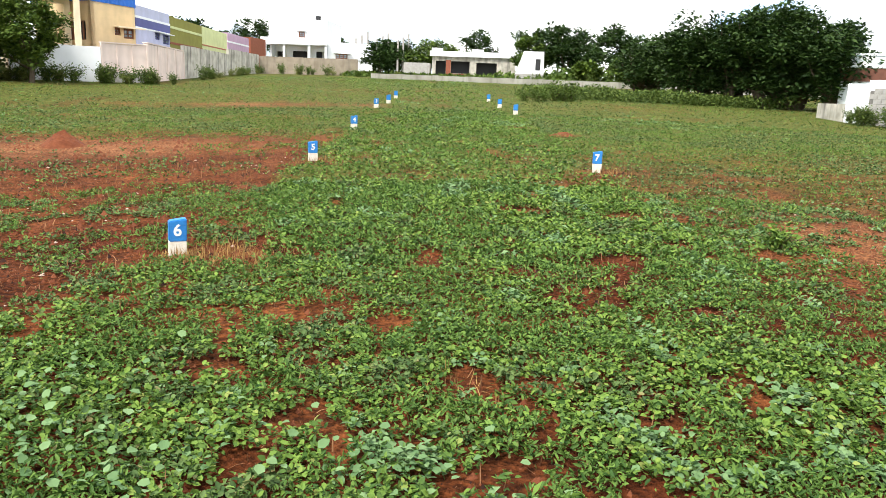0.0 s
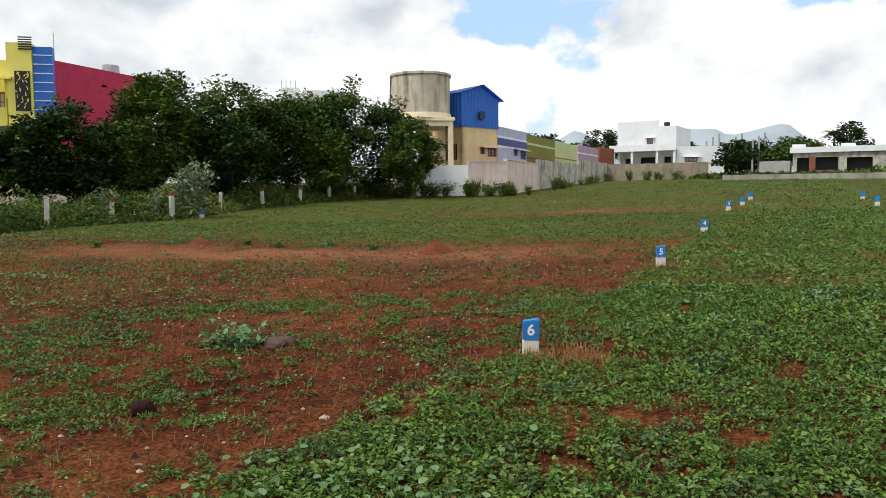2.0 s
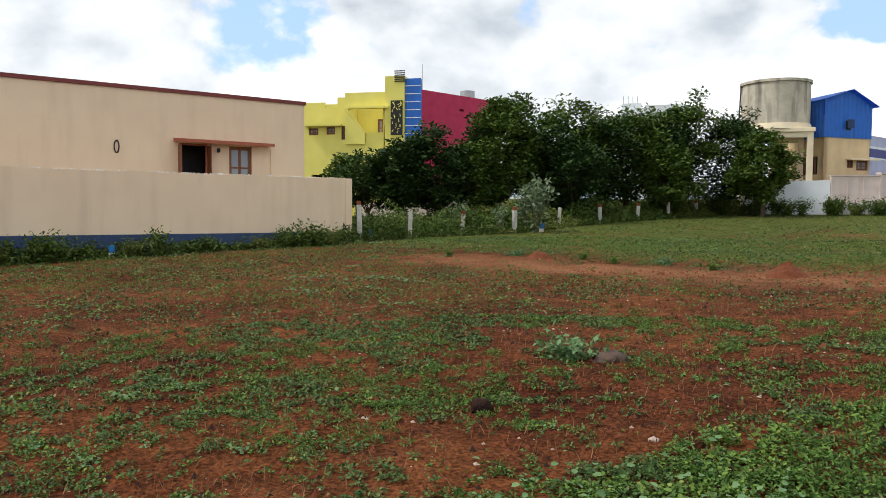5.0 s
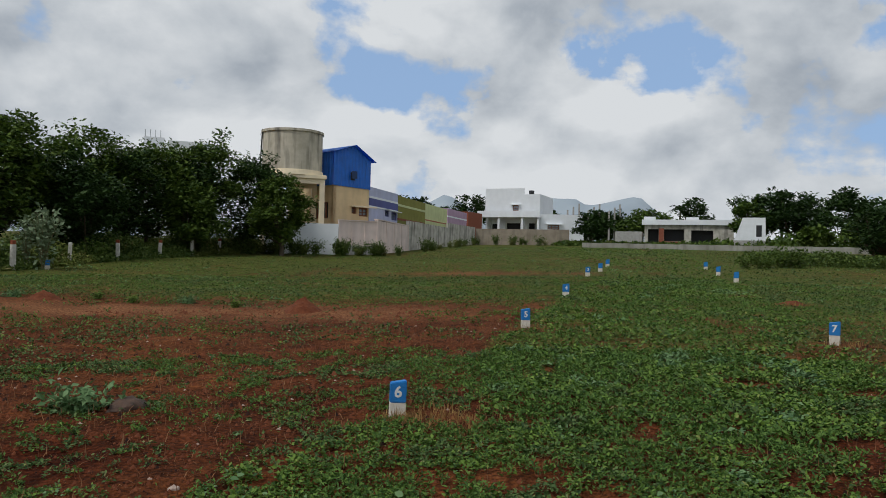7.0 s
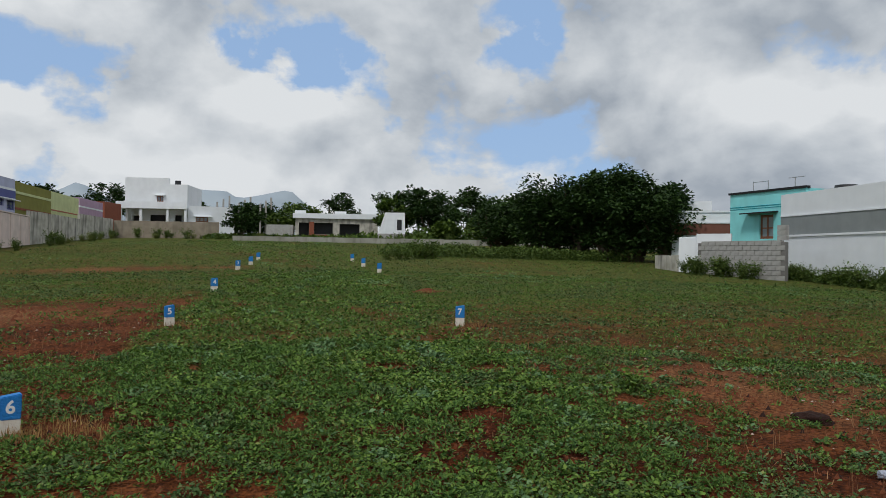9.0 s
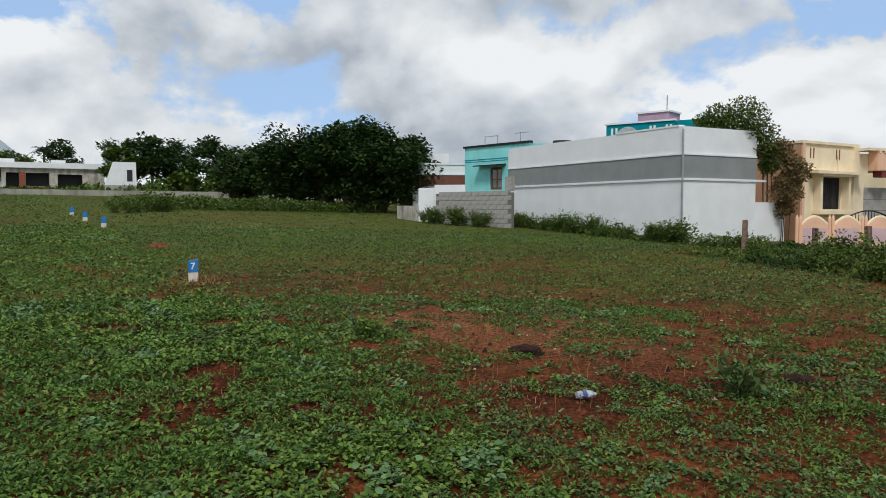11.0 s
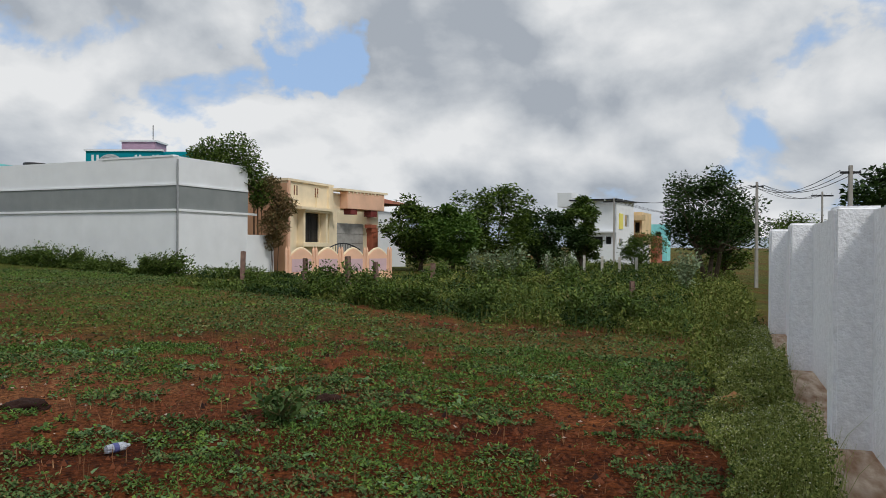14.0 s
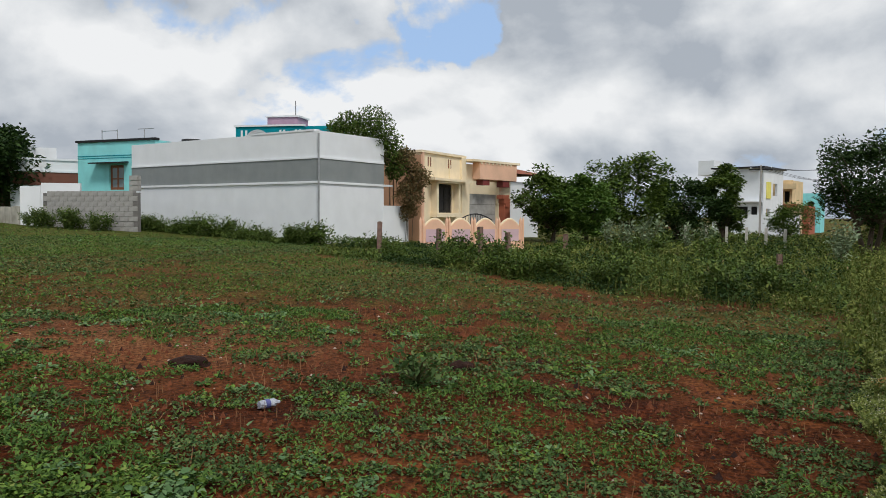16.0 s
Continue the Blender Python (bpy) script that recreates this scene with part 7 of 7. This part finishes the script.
def small_things():
    mound(-3.32, 14.6, 0.62, 0.5, 0.30, M_REDCLOD, "small heap of dug red earth", 3)
    mound(-9.6, 15.4, 0.55, 0.45, 0.20, M_REDCLOD, "small heap of dug red earth", 4)
    # lumps whose near-black colour paints the shade of hollows in the soil
    lumpy("shade_dark_clod", -3.4, 3.56, 0.10, 0.08, 0.09, M_EARTHCLOD, "dark clod of earth on bare soil", "clod", 5)
    lumpy("shade_dark_clod", 6.44, 3.24, 0.2, 0.14, 0.07, M_EARTHCLOD, "dark dung-like clod on bare soil", "clod", 6)
    lumpy("shade_dark_clod", 7.4, 0.88, 0.13, 0.09, 0.08, M_EARTHCLOD, "dark clod among sparse weeds", "clod", 7)
    lumpy("flat_stone", -3.2, 5.85, 0.24, 0.17, 0.10, M_SLAB, "flat grey stone beside a leafy weed", "stone", 8)
    lumpy("straw_heap", 8.44, -3.02, 0.26, 0.18, 0.15, M_ORANGE, "small heap of orange dry straw by the wall", "straw heap", 9)
    lumpy("pale_stone", -1.79, 3.5, 0.04, 0.035, 0.03, M_PEB, "pale pebble on red soil", "stone", 10)
    mound(8.05, 16.2, 0.6, 0.35, 0.09, M_REDCLOD, "low ridge of red earth", 13)
    # crumpled plastic bottle
    b = thing("plastic_bottle", pose(5.49, 1.82, ground_z(5.49, 1.82) + 0.045, 90, 0, 60) @ Matrix.Scale(0.72, 4), "crumpled clear plastic bottle with a blue label on the soil", "bottle")
    bm = bmesh.new()
    prof = [(0.0, -0.12), (0.04, -0.115), (0.045, -0.06), (0.036, -0.02), (0.045, 0.02), (0.044, 0.06), (0.02, 0.10), (0.014, 0.125), (0.0, 0.126)]
    rings = []
    for rr, zz in prof:
        rings.append([bm.verts.new((rr * math.cos(k * math.pi / 8) * (1 + 0.12 * math.sin(k * 2.2 + zz * 60)), rr * math.sin(k * math.pi / 8), zz)) for k in range(16)])
    for a, c in zip(rings, rings[1:]):
        for k in range(16):
            bm.faces.new((a[k], a[(k + 1) % 16], c[(k + 1) % 16], c[k]))
    part("bottle_body", bm, M_CLOTH, b)
    part("label_band", cyl(0.047, 0.047, -0.05, 0.0, 16), M_INDIGO, b, "blue paper band")
    # separate larger weeds in the field
    w = shrub_proto("leafy_weed", 0.12, 0.38, 460, 0.10, L_PALE, 501, "large-leaved weed standing on bare soil", 10)
    w.matrix_world = pose(-3.6, 5.7, ground_z(-3.6, 5.7))
    q = shrub_proto("leafy_weed", 0.22, 0.22, 420, 0.065, L_CROP, 502, "bright green leafy weed on bare soil", 9)
    q.matrix_world = pose(5.55, 4.75, ground_z(5.55, 4.75))
    q2 = shrub_proto("leafy_weed", 0.26, 0.34, 280, 0.08, L_CROPDARK, 503, "spreading weed on bare soil", 12)
    q2.matrix_world = pose(6.6, 1.05, ground_z(6.6, 1.05))
    r = random.Random(21)
    for x, y in ((-7.4, 15.2), (-6.3, 15.6), (-8.5, 15.8), (-10.5, 15.6), (-4.9, 14.9), (-12, 14.6)):
        c = copy_thing(q if r.random() < 0.6 else w, pose(x, y, ground_z(x, y), 0, 0, r.uniform(0, 360)))
        c.scale = (0.7, 0.7, 0.7)


small_things()
